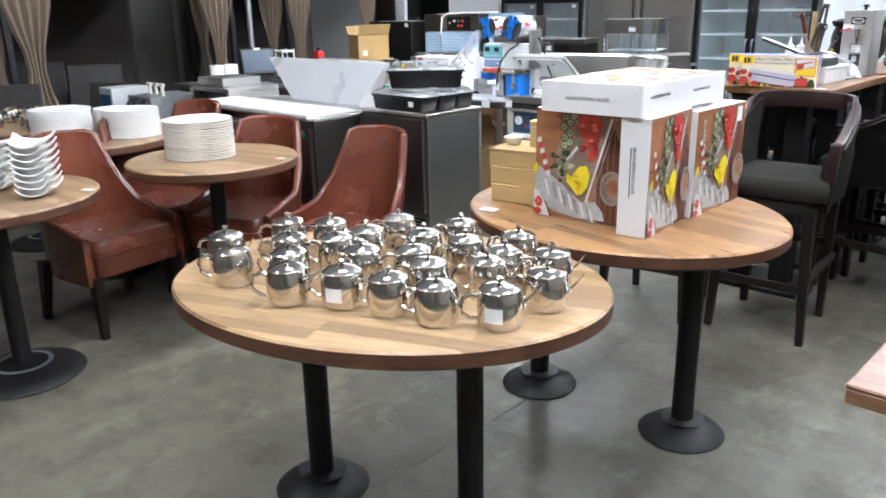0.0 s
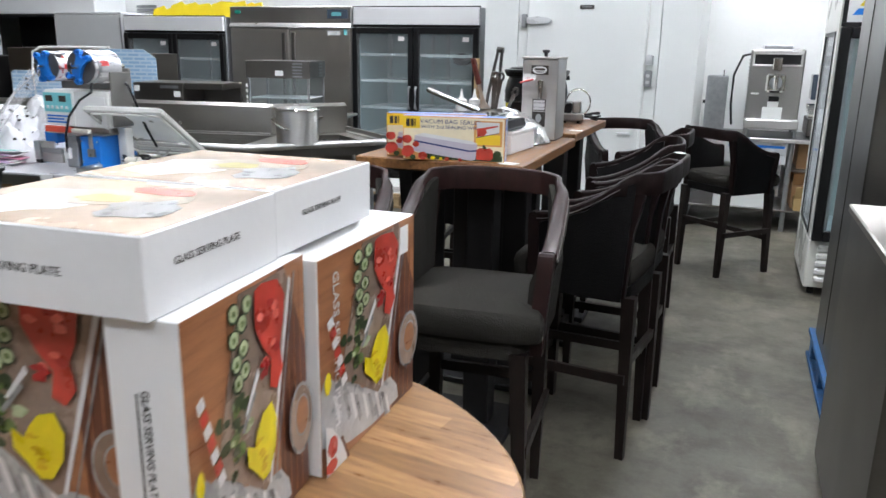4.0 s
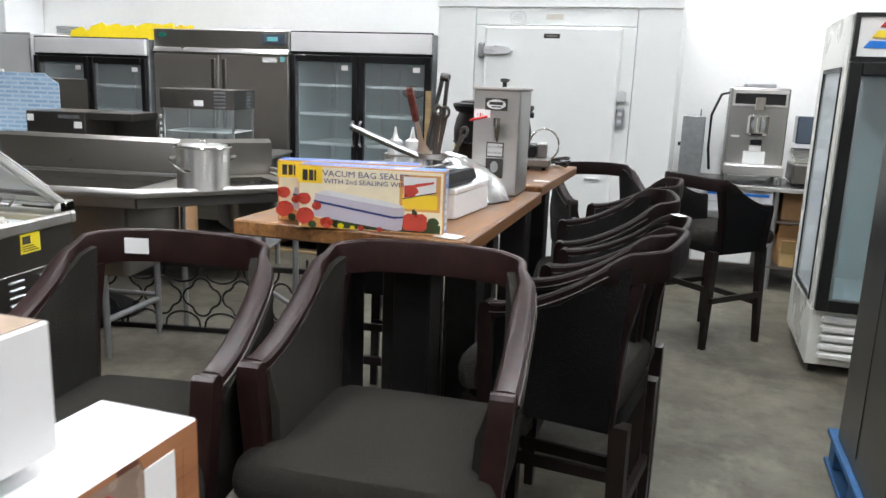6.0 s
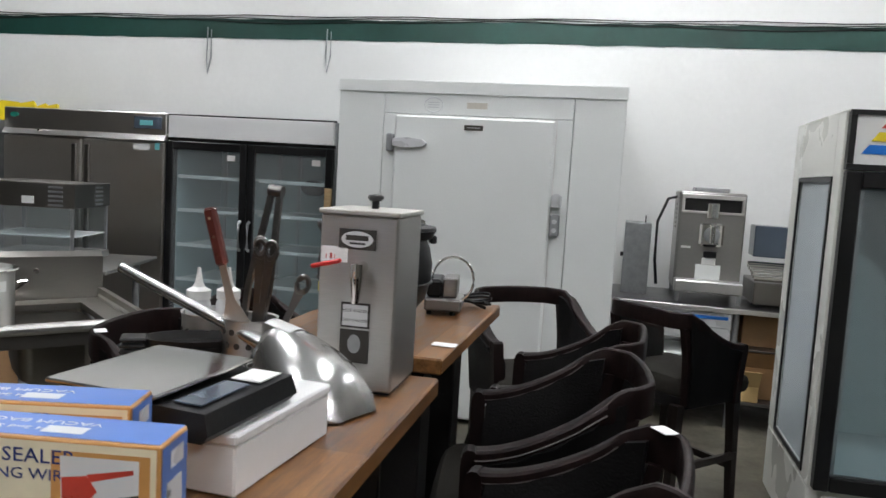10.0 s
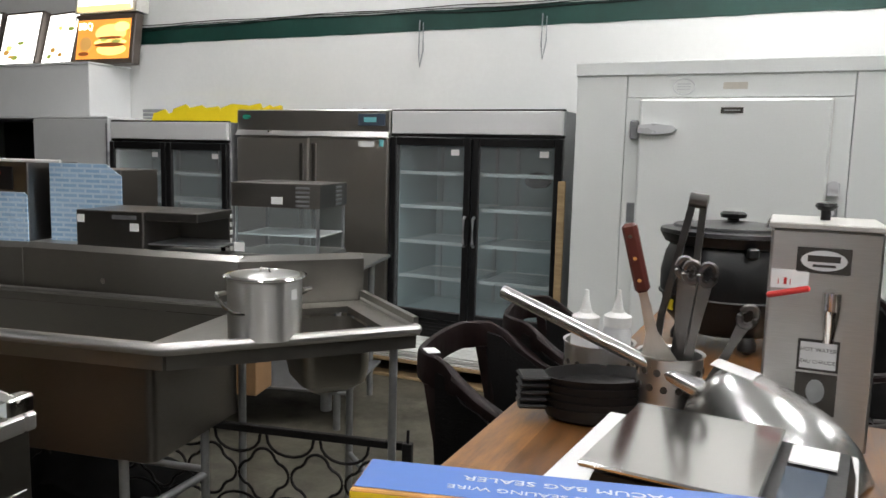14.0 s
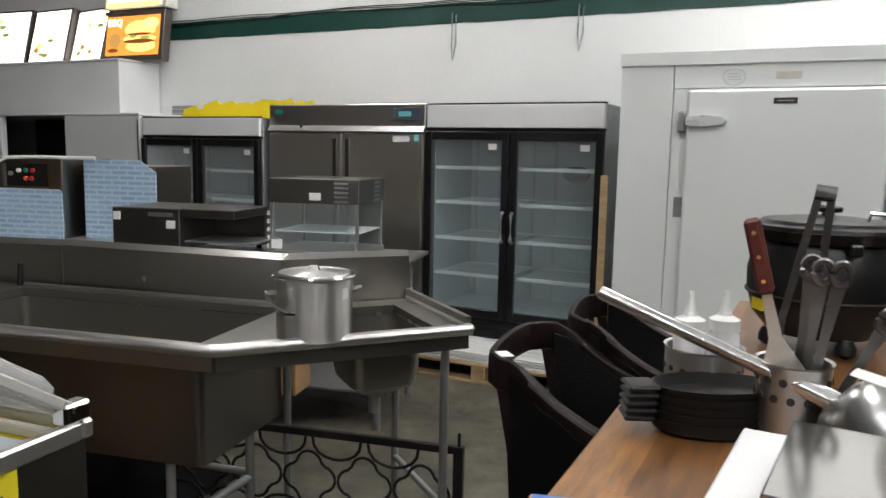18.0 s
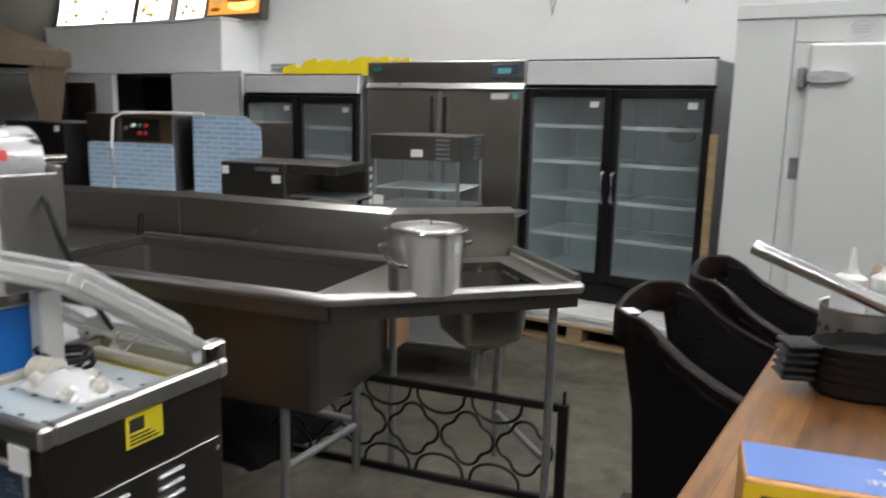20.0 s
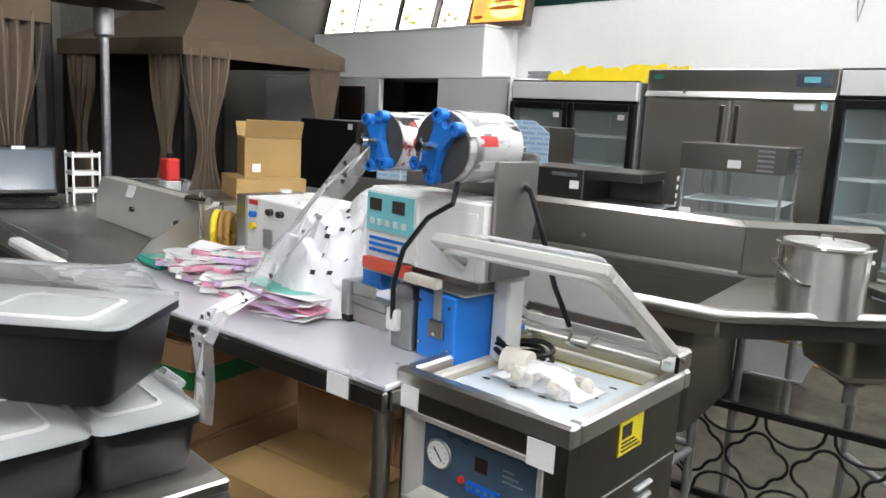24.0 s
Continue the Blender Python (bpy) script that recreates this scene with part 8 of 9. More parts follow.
# made-up heap: stands in for dark clutter and the deep shade below the basins
crumple("rubber_mat", "black heap under the corner sink, standing for clutter and shade", -4.60, -3.78, 6.18, 6.75, 0.004, 0.34, M_HEAPBLACK, 41, category="rubber mat")
M_FILMW = clear("milky_film", (0.96, 0.96, 0.97), 0.2, 0.82, (0.92, 0.92, 0.94))
for k, (x0, x1, y0, y1, h) in enumerate(((-4.02, -3.70, 4.86, 5.22, 0.40), (-3.95, -3.66, 4.93, 5.28, 0.46), (-4.12, -3.78, 4.98, 5.3, 0.34), (-4.06, -3.62, 5.02, 5.36, 0.42))):
    crumple("crumpled_film", "heap of crumpled clear printed film on the work table", x0, x1, y0, y1, 0.873, 0.86 * h, M_FILMW, 3 + k, "film heaps")
strip = thing("film_strip", "strip of clear printed film hanging over the table edge", "plastic film", m=at(-3.85, 4.80, 0.89))
rows = []
path = [(-3.60, 4.97, 1.30), (-3.68, 4.93, 1.20), (-3.74, 4.88, 1.10), (-3.80, 4.84, 1.0), (-3.82, 4.80, 0.92), (-3.80, 4.70, 0.893), (-3.79, 4.65, 0.84), (-3.785, 4.645, 0.74), (-3.79, 4.64, 0.64)]
for i, (x, y, z) in enumerate(path):
    rows.append([(x - 0.05 + 0.1 * j / 4 + 0.008 * math.sin(3 * i + j), y + 0.012 * math.sin(1.7 * j + i), z + 0.006 * math.cos(2.3 * j + i)) for j in range(5)])
wpart("film", Geo().sheet(rows, 0.001), M_FILM, strip)
for i in range(16):
    f = rf.uniform(0.2, 7.9)
    a, b = path[int(f)], path[min(8, int(f) + 1)]
    u = f - int(f)
    x, y, z = (a[q] + (b[q] - a[q]) * u for q in range(3))
    x += rf.uniform(-0.045, 0.045)
    wpart("film_mark", Geo().box(x - 0.006, x + 0.006, y - 0.016, y - 0.014, z - 0.005, z + 0.005), M_INK, strip)
marks = Geo()
for x, y, z in rf.sample([p for p in HEAP if p[2] > 0.86], 70):
    marks.box(-0.007, 0.007, -0.006, 0.006, 0.0, 0.0012, 0, pose(x, y - 0.003, z + 0.003, rf.uniform(20, 70), 0, rf.uniform(-40, 40)))
tagged(part("film_mark", marks, M_INK, soft=False), "small dark print marks on the clear film", "print mark", kind="stuff")
SACH = (M_PINK, M_PORC, M_PINK, M_LILAC, M_PORC)
for k in range(76):
    if k < 64:
        layer = (0, 0, 1, 1, 2, 2, 3)[k // 10]
        x, y, z = -4.16 + (0.21 - 0.04 * layer) * rf.uniform(-1, 1), 4.91 + (0.12 - 0.025 * layer) * rf.uniform(-1, 1), 0.871 + 0.024 * layer
    else:
        x, y, z = -3.80 + 0.06 * rf.random(), 4.83 + 0.04 * rf.random(), 0.870 + 0.0056 * (k - 64)
    o = thing("sachet_pack", "flat pink and white sachet pack in clear film", "sachet", "sachet packs", pose(x, y, z, rf.uniform(-9, 9), rf.uniform(-9, 9), rf.uniform(-50, 50) if k < 64 else 12 + rf.uniform(-3, 3)))
    sx = 0.055 if k < 64 else 0.10
    part("pack_body", Geo().box(-sx, sx, -0.035, 0.035, 0, 0.005 if k > 63 else 0.016, 0.003), M_MINT if k in (75, 17, 40, 58) else SACH[k % 5], o)
    if k < 64:
        for q in range(-2, 3):
            part("stick", Geo().box(q * sx * 0.4 - 0.009, q * sx * 0.4 + 0.008, -0.034, 0.034, 0.0162, 0.0215, 0.002), SACH[(k + q * q) % 5] if (k + q) % 3 else M_MINT if k % 9 == 0 else M_PORC, o)
        part("wrapper", Geo().box(-sx - 0.012, sx + 0.012, -0.042, 0.042, 0.022, 0.0232), M_FILM, o)
for k, (x, y) in enumerate(((-3.62, 5.28), (-3.80, 5.42), (-3.92, 5.40))):
    jg = thing("plastic_jug", "white plastic jug behind the film", "jug", "plastic jugs", at(x - 0.5, y - 0.14, 0.869))
    part("jug_body", Geo().lathe([(0.05, 0), (0.055, 0.006), (0.055, 0.12), (0.04, 0.17), (0.018, 0.2), (0.018, 0.215)], 20), M_WHITE, jg)
    part("cap", Geo().lathe([(0.021, 0.2155), (0.021, 0.235), (0.004, 0.236)], 16), M_WHITE, jg)

# ---- equipment west of the work table ----
gc = thing("glass_case", "low steel counter case with a curved dirty glass front", "display case", m=at(-5.15, 4.95))
wpart("base_cabinet", box(-5.75, -4.56, 4.55, 5.15, 0.1, 0.84, 0.005), M_DARKSTEEL, gc)
for x in (-5.7, -4.6):
    for y in (4.6, 5.1):
        wpart("foot", Geo().rod((x, y, 0), (x, y, 0.1), 0.02), M_RUBBER, gc)
wpart("deck", box(-5.76, -4.55, 4.54, 5.16, 0.842, 0.865, 0.003), M_STEELH, gc)
wpart("front_rail", Geo().box(-5.0, -4.53, 4.545, 4.59, 0.867, 0.90, 0.008), M_PORC, gc, "white front rail")
pane = wpart("front_glass", box(-5.72, -4.66, 4.625, 4.631, 0.867, 0.90), M_DUSTGLASS, gc, "dusty glass front")
wpart("lid", Geo().prism([(5.035, 0.868), (5.04, 0.975), (5.105, 1.035), (5.11, 1.045), (5.05, 1.045), (5.028, 0.98), (5.022, 0.868)], -5.55, -4.60, 0), M_SATIN, gc, "upright steel back with a folded top")
wpart("rear_panel", box(-5.55, -4.60, 5.115, 5.125, 0.867, 1.045, 0.002), M_DARKSTEEL, gc)
wpart("end_plate", Geo().prism([(4.80, 0.867), (5.11, 0.867), (5.11, 1.035), (5.03, 1.02), (4.86, 0.93)], -4.598, -4.588, 0), M_STEELH, gc)
for x in (-5.4, -5.0):
    wpart("lid_knob", Geo().rod((x + 0.25, 5.03, 0.955), (x + 0.25, 5.012, 0.955), 0.010), M_BLACK, gc)
wpart("clamp", Geo().rod((-4.68, 5.03, 1.05), (-4.52, 5.03, 1.06), 0.014).rod((-4.575, 5.03, 0.93), (-4.575, 5.03, 1.085), 0.01), M_CHROME, gc)
wpart("price_tag", Geo().box(-0.035, 0.035, -0.025, 0.025, -0.001, 0.001, 0, pose(-5.2, 5.036, 1.018, 72, 0, 0)), M_TAG, gc)
ho = thing("hose", "coil of yellow hose beside a white control cabinet", "hose", m=at(-4.45, 5.14, 0.886))
for mt, off, turns in ((M_YELLOW, 0.0, 30), (M_HOSEBROWN, 0.045, 48)):
    wpart("hose_coil", Geo().tube([(-4.475 + off - 0.044 * math.cos(radians(15 * k)) + 0.0006 * k, 5.03 + 0.041 * math.cos(radians(15 * k)) + 0.0006 * k, 0.955 + 0.075 * math.sin(radians(15 * k))) for k in range(turns)], 0.011, 8), mt, ho)
wpart("green_cloth", Geo().box(-4.56, -4.40, 4.80, 4.88, 0.869, 0.895, 0.010), M_GREENP, tagged(thing("green_bundle", "dark green plastic bundle on the table", "bundle", m=at(-4.5, 4.82, 0.869))))
cc = thing("control_cabinet", "white machine cabinet with switches on its face", "control cabinet", m=at(-4.15, 5.33, 0.868))
wpart("cabinet_body", box(-4.36, -4.02, 5.22, 5.46, 0.887, 1.17, 0.005), M_WHITE, cc)
wpart("side_shell", box(-4.43, -4.365, 5.22, 5.46, 0.887, 1.17, 0.004), M_STEELH, cc)
for x, z, mt in ((-4.31, 1.10, M_BLUEC), (-4.31, 1.05, M_YELLOW), (-4.21, 1.125, M_INK), (-4.15, 1.125, M_INK)):
    wpart("switch", Geo().rod((x, 5.22, z), (x, 5.205, z), 0.014, n=12), mt, cc)
wpart("socket", box(-4.25, -4.20, 5.214, 5.219, 0.97, 1.05, 0.002), M_GALV, cc)
wpart("red_label", box(-4.34, -4.29, 5.216, 5.219, 1.14, 1.16), M_REDP, cc)

cc.matrix_basis = pose(-4.15, 5.19, 0.869) @ Matrix.Diagonal((1.0, 1.0, 0.75, 1.0))

# far counter with till, paper rolls, cartons
fc = thing("far_counter", "dark counter carrying a till and cartons", "counter", m=at(-6.3, 5.5))
wpart("counter_top", box(-6.75, -5.95, 4.3, 6.9, 0.79, 0.83, 0.004), M_STEELH, fc)
wpart("counter_body", box(-6.72, -5.98, 4.33, 6.87, 0, 0.788, 0.004), M_DARKSTEEL, fc)
pos = thing("till_monitor", "black touch-screen till with a grey screen", "till", m=pose(-6.28, 4.92, 0.831, 0, 0, 78))
part("screen_shell", Geo().box(-0.17, 0.17, -0.02, 0.02, 0.05, 0.30, 0.012, pose(0, 0, 0, -14, 0, 0)), M_BLACK, pos)
part("screen", Geo().box(-0.148, 0.148, -0.0225, -0.0205, 0.08, 0.275, 0, pose(0, 0, 0, -14, 0, 0)), M_SCREEN, pos, "grey blank screen")
part("stand", Geo().box(-0.12, 0.12, -0.06, 0.12, 0, 0.05, 0.01), M_BLACK, pos)
part("price_tag", Geo().box(-0.03, 0.03, -0.0235, -0.0228, 0.278, 0.295, 0, pose(0, 0, 0, -14, 0, 0)), M_TAG, pos)
part("keyboard", Geo().box(-0.16, 0.16, -0.11, -0.062, 0, 0.03, 0.006), M_BLACK, pos)
for y in (4.60, 4.46):
    pr = thing("paper_roll", "white paper roll on the far counter", "paper roll", "paper rolls", at(-6.25, y, 0.831))
    part("roll", Geo().lathe([(0.055, 0), (0.06, 0.003), (0.06, 0.17), (0.02, 0.172), (0.02, 0.165)], 24), M_PORC, pr)
dr = thing("wire_rack", "small white rack with three shelves", "rack", m=at(-6.30, 5.22, 0.831))
for z in (0.06, 0.15, 0.24):
    part("shelf", Geo().box(-0.06, 0.06, -0.07, 0.07, z, z + 0.02, 0.004), M_PORC, dr)
for sx in (-0.055, 0.055):
    for sy in (-0.065, 0.065):
        part("upright", Geo().rod((sx, sy, 0), (sx, sy, 0.27), 0.006, n=8), M_PORC, dr)
c1 = carton("carton", "brown carton with open flaps on the far counter", "carton", 0.34, 0.30, 0.24, M_CARTON2, pose(-6.40, 6.36, 0.947, 0, 0, 70), None, True, "counter cartons")
tag(-0.1, -0.1506, 0.06, (0, -1, 0), 0.05, 0.05, parent=c1)
carton("carton", "flat brown carton under another", "carton", 0.42, 0.42, 0.115, M_CARTON2, pose(-6.36, 6.30, 0.831, 0, 0, 74), group="counter cartons")
rd = thing("red_canister", "red plastic canister with a dark cap", "canister", m=at(-6.5, 5.77, 0.831))
part("canister_body", Geo().box(-0.05, 0.05, -0.04, 0.04, 0.09, 0.22, 0.01), M_REDP, rd)
part("canister_base", Geo().box(-0.055, 0.055, -0.045, 0.045, 0.0, 0.089, 0.006), M_WHITE, rd)
part("cap", Geo().rod((0, 0, 0.22), (0, 0, 0.25), 0.02), M_BLACK, rd)
tb = thing("clear_tray", "clear tub with lids on the far counter", "tray", m=pose(-6.4, 5.62, 0.831, 0, 0, 75))
part("tray_body", Geo().loft([[(x * k, y * k, z) for x, y in rrect(-0.2, 0.2, -0.12, 0.12, 0.03)] for k, z in ((0.85, 0), (1, 0.10), (1.05, 0.102), (0.96, 0.104), (0.82, 0.01), (0.1, 0.009))]), M_CRATELID, tb)

# small equipment in front of the far counter, seen over the red chairs
ov = thing("counter_oven", "low steel counter oven with an open front", "oven", m=at(-5.15, 3.95))
wpart("stand", box(-5.45, -4.85, 3.72, 4.18, 0, 0.72, 0.004), M_DARKSTEEL, ov)
wpart("oven_shell", Geo().box(-5.42, -4.88, 3.74, 4.16, 0.90, 0.93, 0.004).box(-5.42, -5.38, 3.74, 4.16, 0.722, 0.899, 0.003).box(-4.92, -4.88, 3.74, 4.16, 0.722, 0.899, 0.003), M_STEELH, ov)
wpart("oven_top", box(-5.4, -5.05, 3.8, 4.12, 0.931, 0.99, 0.005), M_STEELH, ov)
wpart("oven_inside", box(-5.378, -4.922, 3.80, 4.14, 0.722, 0.898), M_BLACK, ov)
wt2 = thing("valve_unit", "steel box with brass valves and black hoses", "valve unit", m=at(-5.62, 3.62))
wpart("unit_body", box(-5.85, -5.48, 3.45, 3.85, 0, 0.86, 0.004), M_GALV, wt2)
for k in range(3):
    x = -5.78 + 0.10 * k
    wpart("valve", Geo().rod((x, 3.60, 0.86), (x, 3.60, 0.93), 0.012).rod((x - 0.03, 3.60, 0.935), (x + 0.03, 3.60, 0.935), 0.012), M_BONE, wt2)
    wpart("hose", Geo().tube([(x, 3.45, 0.84), (x + 0.02, 3.40, 0.80), (x + 0.03, 3.40, 0.70), (x, 3.42, 0.6)], 0.012, 8), M_BLACK, wt2)
ck = thing("box_stack", "grey printed carton with jugs on the floor display", "carton", m=at(-6.1, 3.55))
wpart("box_body", box(-6.24, -6.02, 3.4, 3.7, 0, 0.90, 0.004), M_TRAY, ck)
wpart("print", box(-6.22, -6.04, 3.395, 3.399, 0.7, 0.85), M_BLUEDK, ck)

# ---- machines behind the sink ----
eq = thing("steel_table", "steel table with an undershelf behind the sink", "steel table", m=pose(-4.6, 7.6, 0, 0, 0, 14))
part("tabletop", box(-1.9, 1.1, -0.35, 0.4, 0.855, 0.875, 0.004), M_STEELH, eq)
for x in (-1.8, -0.4, 1.0):
    for y in (-0.3, 0.33):
        part("leg", Geo().rod((x, y, 0), (x, y, 0.855), 0.02), M_GALV, eq)
part("undershelf", box(-1.85, 1.06, -0.32, 0.36, 0.2, 0.215, 0.003), M_GALV, eq)
dp = thing("heated_display", "steel heated display case with glass sides, empty", "display case", m=pose(-4.04, 7.80, 0.876, 0, 0, 14))
for sx in (-0.25, 0.235):
    for sy in (-0.22, 0.21):
        part("corner_post", box(sx, sx + 0.015, sy, sy + 0.015, 0, 0.30), M_GALV, dp)
part("display_top", Geo().box(-0.26, 0.26, -0.23, 0.23, 0.301, 0.435, 0.004), M_DARKSTEEL, dp, "dark steel hood")
part("display_base", Geo().box(-0.26, 0.26, -0.23, 0.23, 0.0, 0.04, 0.004), M_STEELH, dp)
for z in (0.14,):
    part("wire_shelf", box(-0.245, 0.245, -0.2, 0.2, z, z + 0.006), M_SHELF, dp)
for y in (-0.228, 0.224):
    part("pane", box(-0.234, 0.234, y, y + 0.004, 0.042, 0.299), M_GLASS, dp).visible_shadow = False
for k in range(5):
    part("louvre", box(0.12, 0.20, -0.236, -0.231, 0.31 + 0.024 * k, 0.322 + 0.024 * k, 0.002), M_GALV, dp)
    part("louvre", box(0.261, 0.266, 0.02, 0.12, 0.31 + 0.024 * k, 0.322 + 0.024 * k, 0.002), M_GALV, dp)
part("price_tag", box(-0.02, 0.045, -0.2345, -0.231, 0.32, 0.36), M_TAG, dp)
part("price_tag", box(-0.24, -0.18, -0.2345, -0.229, 0.05, 0.10), M_TAG, dp)
for k in range(5):
    part("shelf_clip", box(-0.268, -0.261, -0.226, -0.2, 0.05 + 0.045 * k, 0.075 + 0.045 * k), M_PORC, dp)
co = thing("conveyor_oven", "low dark steel conveyor oven", "oven", m=pose(-4.85, 7.50, 0.876, 0, 0, 14))
part("oven_body", Geo().box(-0.32, 0.10, -0.2, 0.25, 0.02, 0.25, 0.006), M_DARKSTEEL, co)
part("tunnel_roof", Geo().box(0.101, 0.42, -0.18, 0.24, 0.20, 0.25, 0.005), M_DARKSTEEL, co)
part("tunnel_side", Geo().box(0.101, 0.42, 0.2, 0.24, 0.02, 0.199, 0.003), M_DARKSTEEL, co)
part("belt", Geo().box(0.05, 0.52, -0.15, 0.19, 0.06, 0.07, 0.003), M_GALV, co)
for sx in (-0.28, 0.38):
    for sy in (-0.16, 0.2):
        part("foot", Geo().rod((sx, sy, 0), (sx, sy, 0.02), 0.014), M_RUBBER, co)
part("name_plate", box(0.0 - 0.09, 0.06, -0.2035, -0.2005, 0.205, 0.228), M_GALV, co)
part("price_tag", box(0.02, 0.075, -0.2035, -0.2005, 0.14, 0.185), M_TAG, co)
part("price_tag", box(-0.31, -0.265, -0.2035, -0.2005, 0.18, 0.225), M_TAG, co)
bf = thing("film_machine", "steel machine still wrapped in pale blue film, with switches", "machine", m=pose(-6.10, 7.42, 0, 0, 0, 14))
part("machine_body", Geo().box(-0.40, 0.30, -0.05, 0.45, 0.0, 1.375, 0.005), M_DARKSTEEL, bf)
M_BLUEW = nodes_of("printed_blue_wrap")
_, nt, p = M_BLUEW
v = coords(nt, (1, 1, 1))
bk = nt.nodes.new("ShaderNodeTexBrick")
bk.inputs["Color1"].default_value, bk.inputs["Color2"].default_value, bk.inputs["Mortar"].default_value = (0.36, 0.52, 0.70, 1), (0.27, 0.43, 0.63, 1), (0.50, 0.62, 0.74, 1)
bk.inputs["Brick Width"].default_value, bk.inputs["Row Height"].default_value, bk.inputs["Mortar Size"].default_value, bk.inputs["Scale"].default_value = 0.11, 0.032, 0.007, 1.0
mp = nt.nodes.new("ShaderNodeMapping")
mp.inputs["Rotation"].default_value = (radians(90), 0, 0)
link(nt, v, mp.inputs[0])
link(nt, mp.outputs[0], bk.inputs["Vector"])
link(nt, bk.outputs["Color"], p.inputs["Base Color"])
p.inputs["Roughness"].default_value = 0.3
bumped(nt, p, noise_tex(nt, v, 14, 4), 0.4, 0.02)
M_BLUEW = M_BLUEW[0]
part("wrapped_panel", Geo().prism([(0.80, -0.38), (1.165, -0.38), (1.185, -0.36), (1.185, 0.28), (1.165, 0.30), (0.80, 0.30)], -0.062, -0.052, 1), M_BLUEW, bf, "pale blue printed protective film")
w2 = thing("film_machine", "steel box wrapped in pale blue printed film", "machine", m=pose(-5.58, 7.66, 0, 0, 0, 14))
part("machine_body", Geo().box(-0.19, 0.30, -0.02, 0.40, 0.0, 1.34, 0.005), M_DARKSTEEL, w2)
part("wrapped_panel", Geo().prism([(0.80, -0.20), (1.375, -0.20), (1.375, 0.20), (1.30, 0.31), (0.80, 0.31)], -0.035, -0.024, 1), M_BLUEW, w2, "pale blue printed protective film")
cpn = part("switch_panel", Geo().box(-0.10, 0.20, -0.058, -0.051, 1.20, 1.345, 0.002), M_BLACKM, bf, "dark panel with coloured switches")
for x, z, mt in ((0.0, 1.30, M_PORC), (0.05, 1.30, M_GREENP), (0.10, 1.30, M_REDP), (0.05, 1.25, M_ORANGE), (0.09, 1.25, M_REDP), (-0.06, 1.28, M_GALV)):
    part("switch", Geo().rod((x, -0.058, z), (x, -0.072, z), 0.014, n=12), mt, cpn)
part("cable", Geo().tube([(-0.16, -0.08, 0.85), (-0.165, -0.085, 1.15), (-0.15, -0.08, 1.34), (-0.08, -0.07, 1.38), (0.15, -0.02, 1.385), (0.5, 0.0, 1.385)], 0.011, 8), M_PORC, bf, "white cable")
dk = thing("dark_cabinet", "dark upright cabinet beside the wrapped machine", "cabinet", m=at(-6.95, 7.45))
wpart("cabinet_body", box(-7.35, -6.62, 7.2, 7.7, 0, 1.30, 0.005), M_BLACKM, dk)
wpart("price_tag", box(-6.72, -6.67, 7.194, 7.199, 1.24, 1.28), M_TAG, dk)
c9 = carton("carton", "tan carton on the undershelf behind the sink", "carton", 0.18, 0.2, 0.33, M_CARTON, pose(-3.98, 7.34, 0.216, 0, 0, 14))

# ---- east side: cooler, fridge, counter, slush machine ----
cl = thing("merchandiser_cooler", "white single-door glass cooler with a striped header", "cooler", m=at(0.26, 7.65))
CX0, CX1, CY0, CY1, CZ = -0.08, 0.60, 7.20, 8.05, 1.81
wpart("base", Geo().box(CX0, CX1, CY0 + 0.04, CY1, 0.05, 0.345, 0.006), M_COOLERW, cl)
for k in range(5):
    wpart("grille_slat", Geo().box(CX0 + 0.05, CX1 - 0.03, CY0 + 0.005, CY0 + 0.039, 0.09 + 0.048 * k, 0.128 + 0.048 * k, 0.01), M_WHITE, cl)
for x in (CX0 + 0.05, CX1 - 0.05):
    for y in (CY0 + 0.1, CY1 - 0.05):
        wpart("foot", Geo().rod((x, y, 0), (x, y, 0.05), 0.02), M_RUBBER, cl)
wpart("back_wall", box(CX0, CX1, CY1 - 0.03, CY1, 0.347, 1.80, 0.003), M_COOLERW, cl)
wpart("right_wall", box(CX1 - 0.03, CX1, CY0 + 0.04, CY1 - 0.031, 0.347, 1.80, 0.003), M_COOLERW, cl)
sw = Geo()
sw.box(CX0, CX0 + 0.025, CY0 + 0.04, 7.34, 0.347, 1.80, 0.003).box(CX0, CX0 + 0.025, 7.90, CY1 - 0.031, 0.347, 1.80, 0.003)
sw.box(CX0, CX0 + 0.025, 7.341, 7.899, 0.347, 0.37, 0.003).box(CX0, CX0 + 0.025, 7.341, 7.899, 1.56, 1.80, 0.003)
wpart("left_wall", sw, M_COOLERW, cl)
wf = Geo()
wf.box(CX0 - 0.006, CX0 + 0.002, 7.34, 7.36, 0.37, 1.56).box(CX0 - 0.006, CX0 + 0.002, 7.88, 7.90, 0.37, 1.56).box(CX0 - 0.006, CX0 + 0.002, 7.361, 7.879, 0.37, 0.39).box(CX0 - 0.006, CX0 + 0.002, 7.361, 7.879, 1.54, 1.56)
wpart("side_window_frame", wf, M_BLACK, cl)
wpart("side_pane", box(CX0 + 0.004, CX0 + 0.009, 7.36, 7.88, 0.39, 1.54), M_SIDEGLASS, cl).visible_shadow = False
wpart("cooler_top", box(CX0, CX1, CY0 + 0.02, CY1, 1.80, CZ, 0.003), M_COOLERW, cl)
wpart("inner_floor", box(CX0 + 0.026, CX1 - 0.031, CY0 + 0.05, CY1 - 0.031, 0.347, 0.36), M_COOLIN, cl)
wpart("liner", box(CX0 + 0.027, CX1 - 0.032, CY1 - 0.036, CY1 - 0.0305, 0.361, 1.58), M_COOLIN, cl)
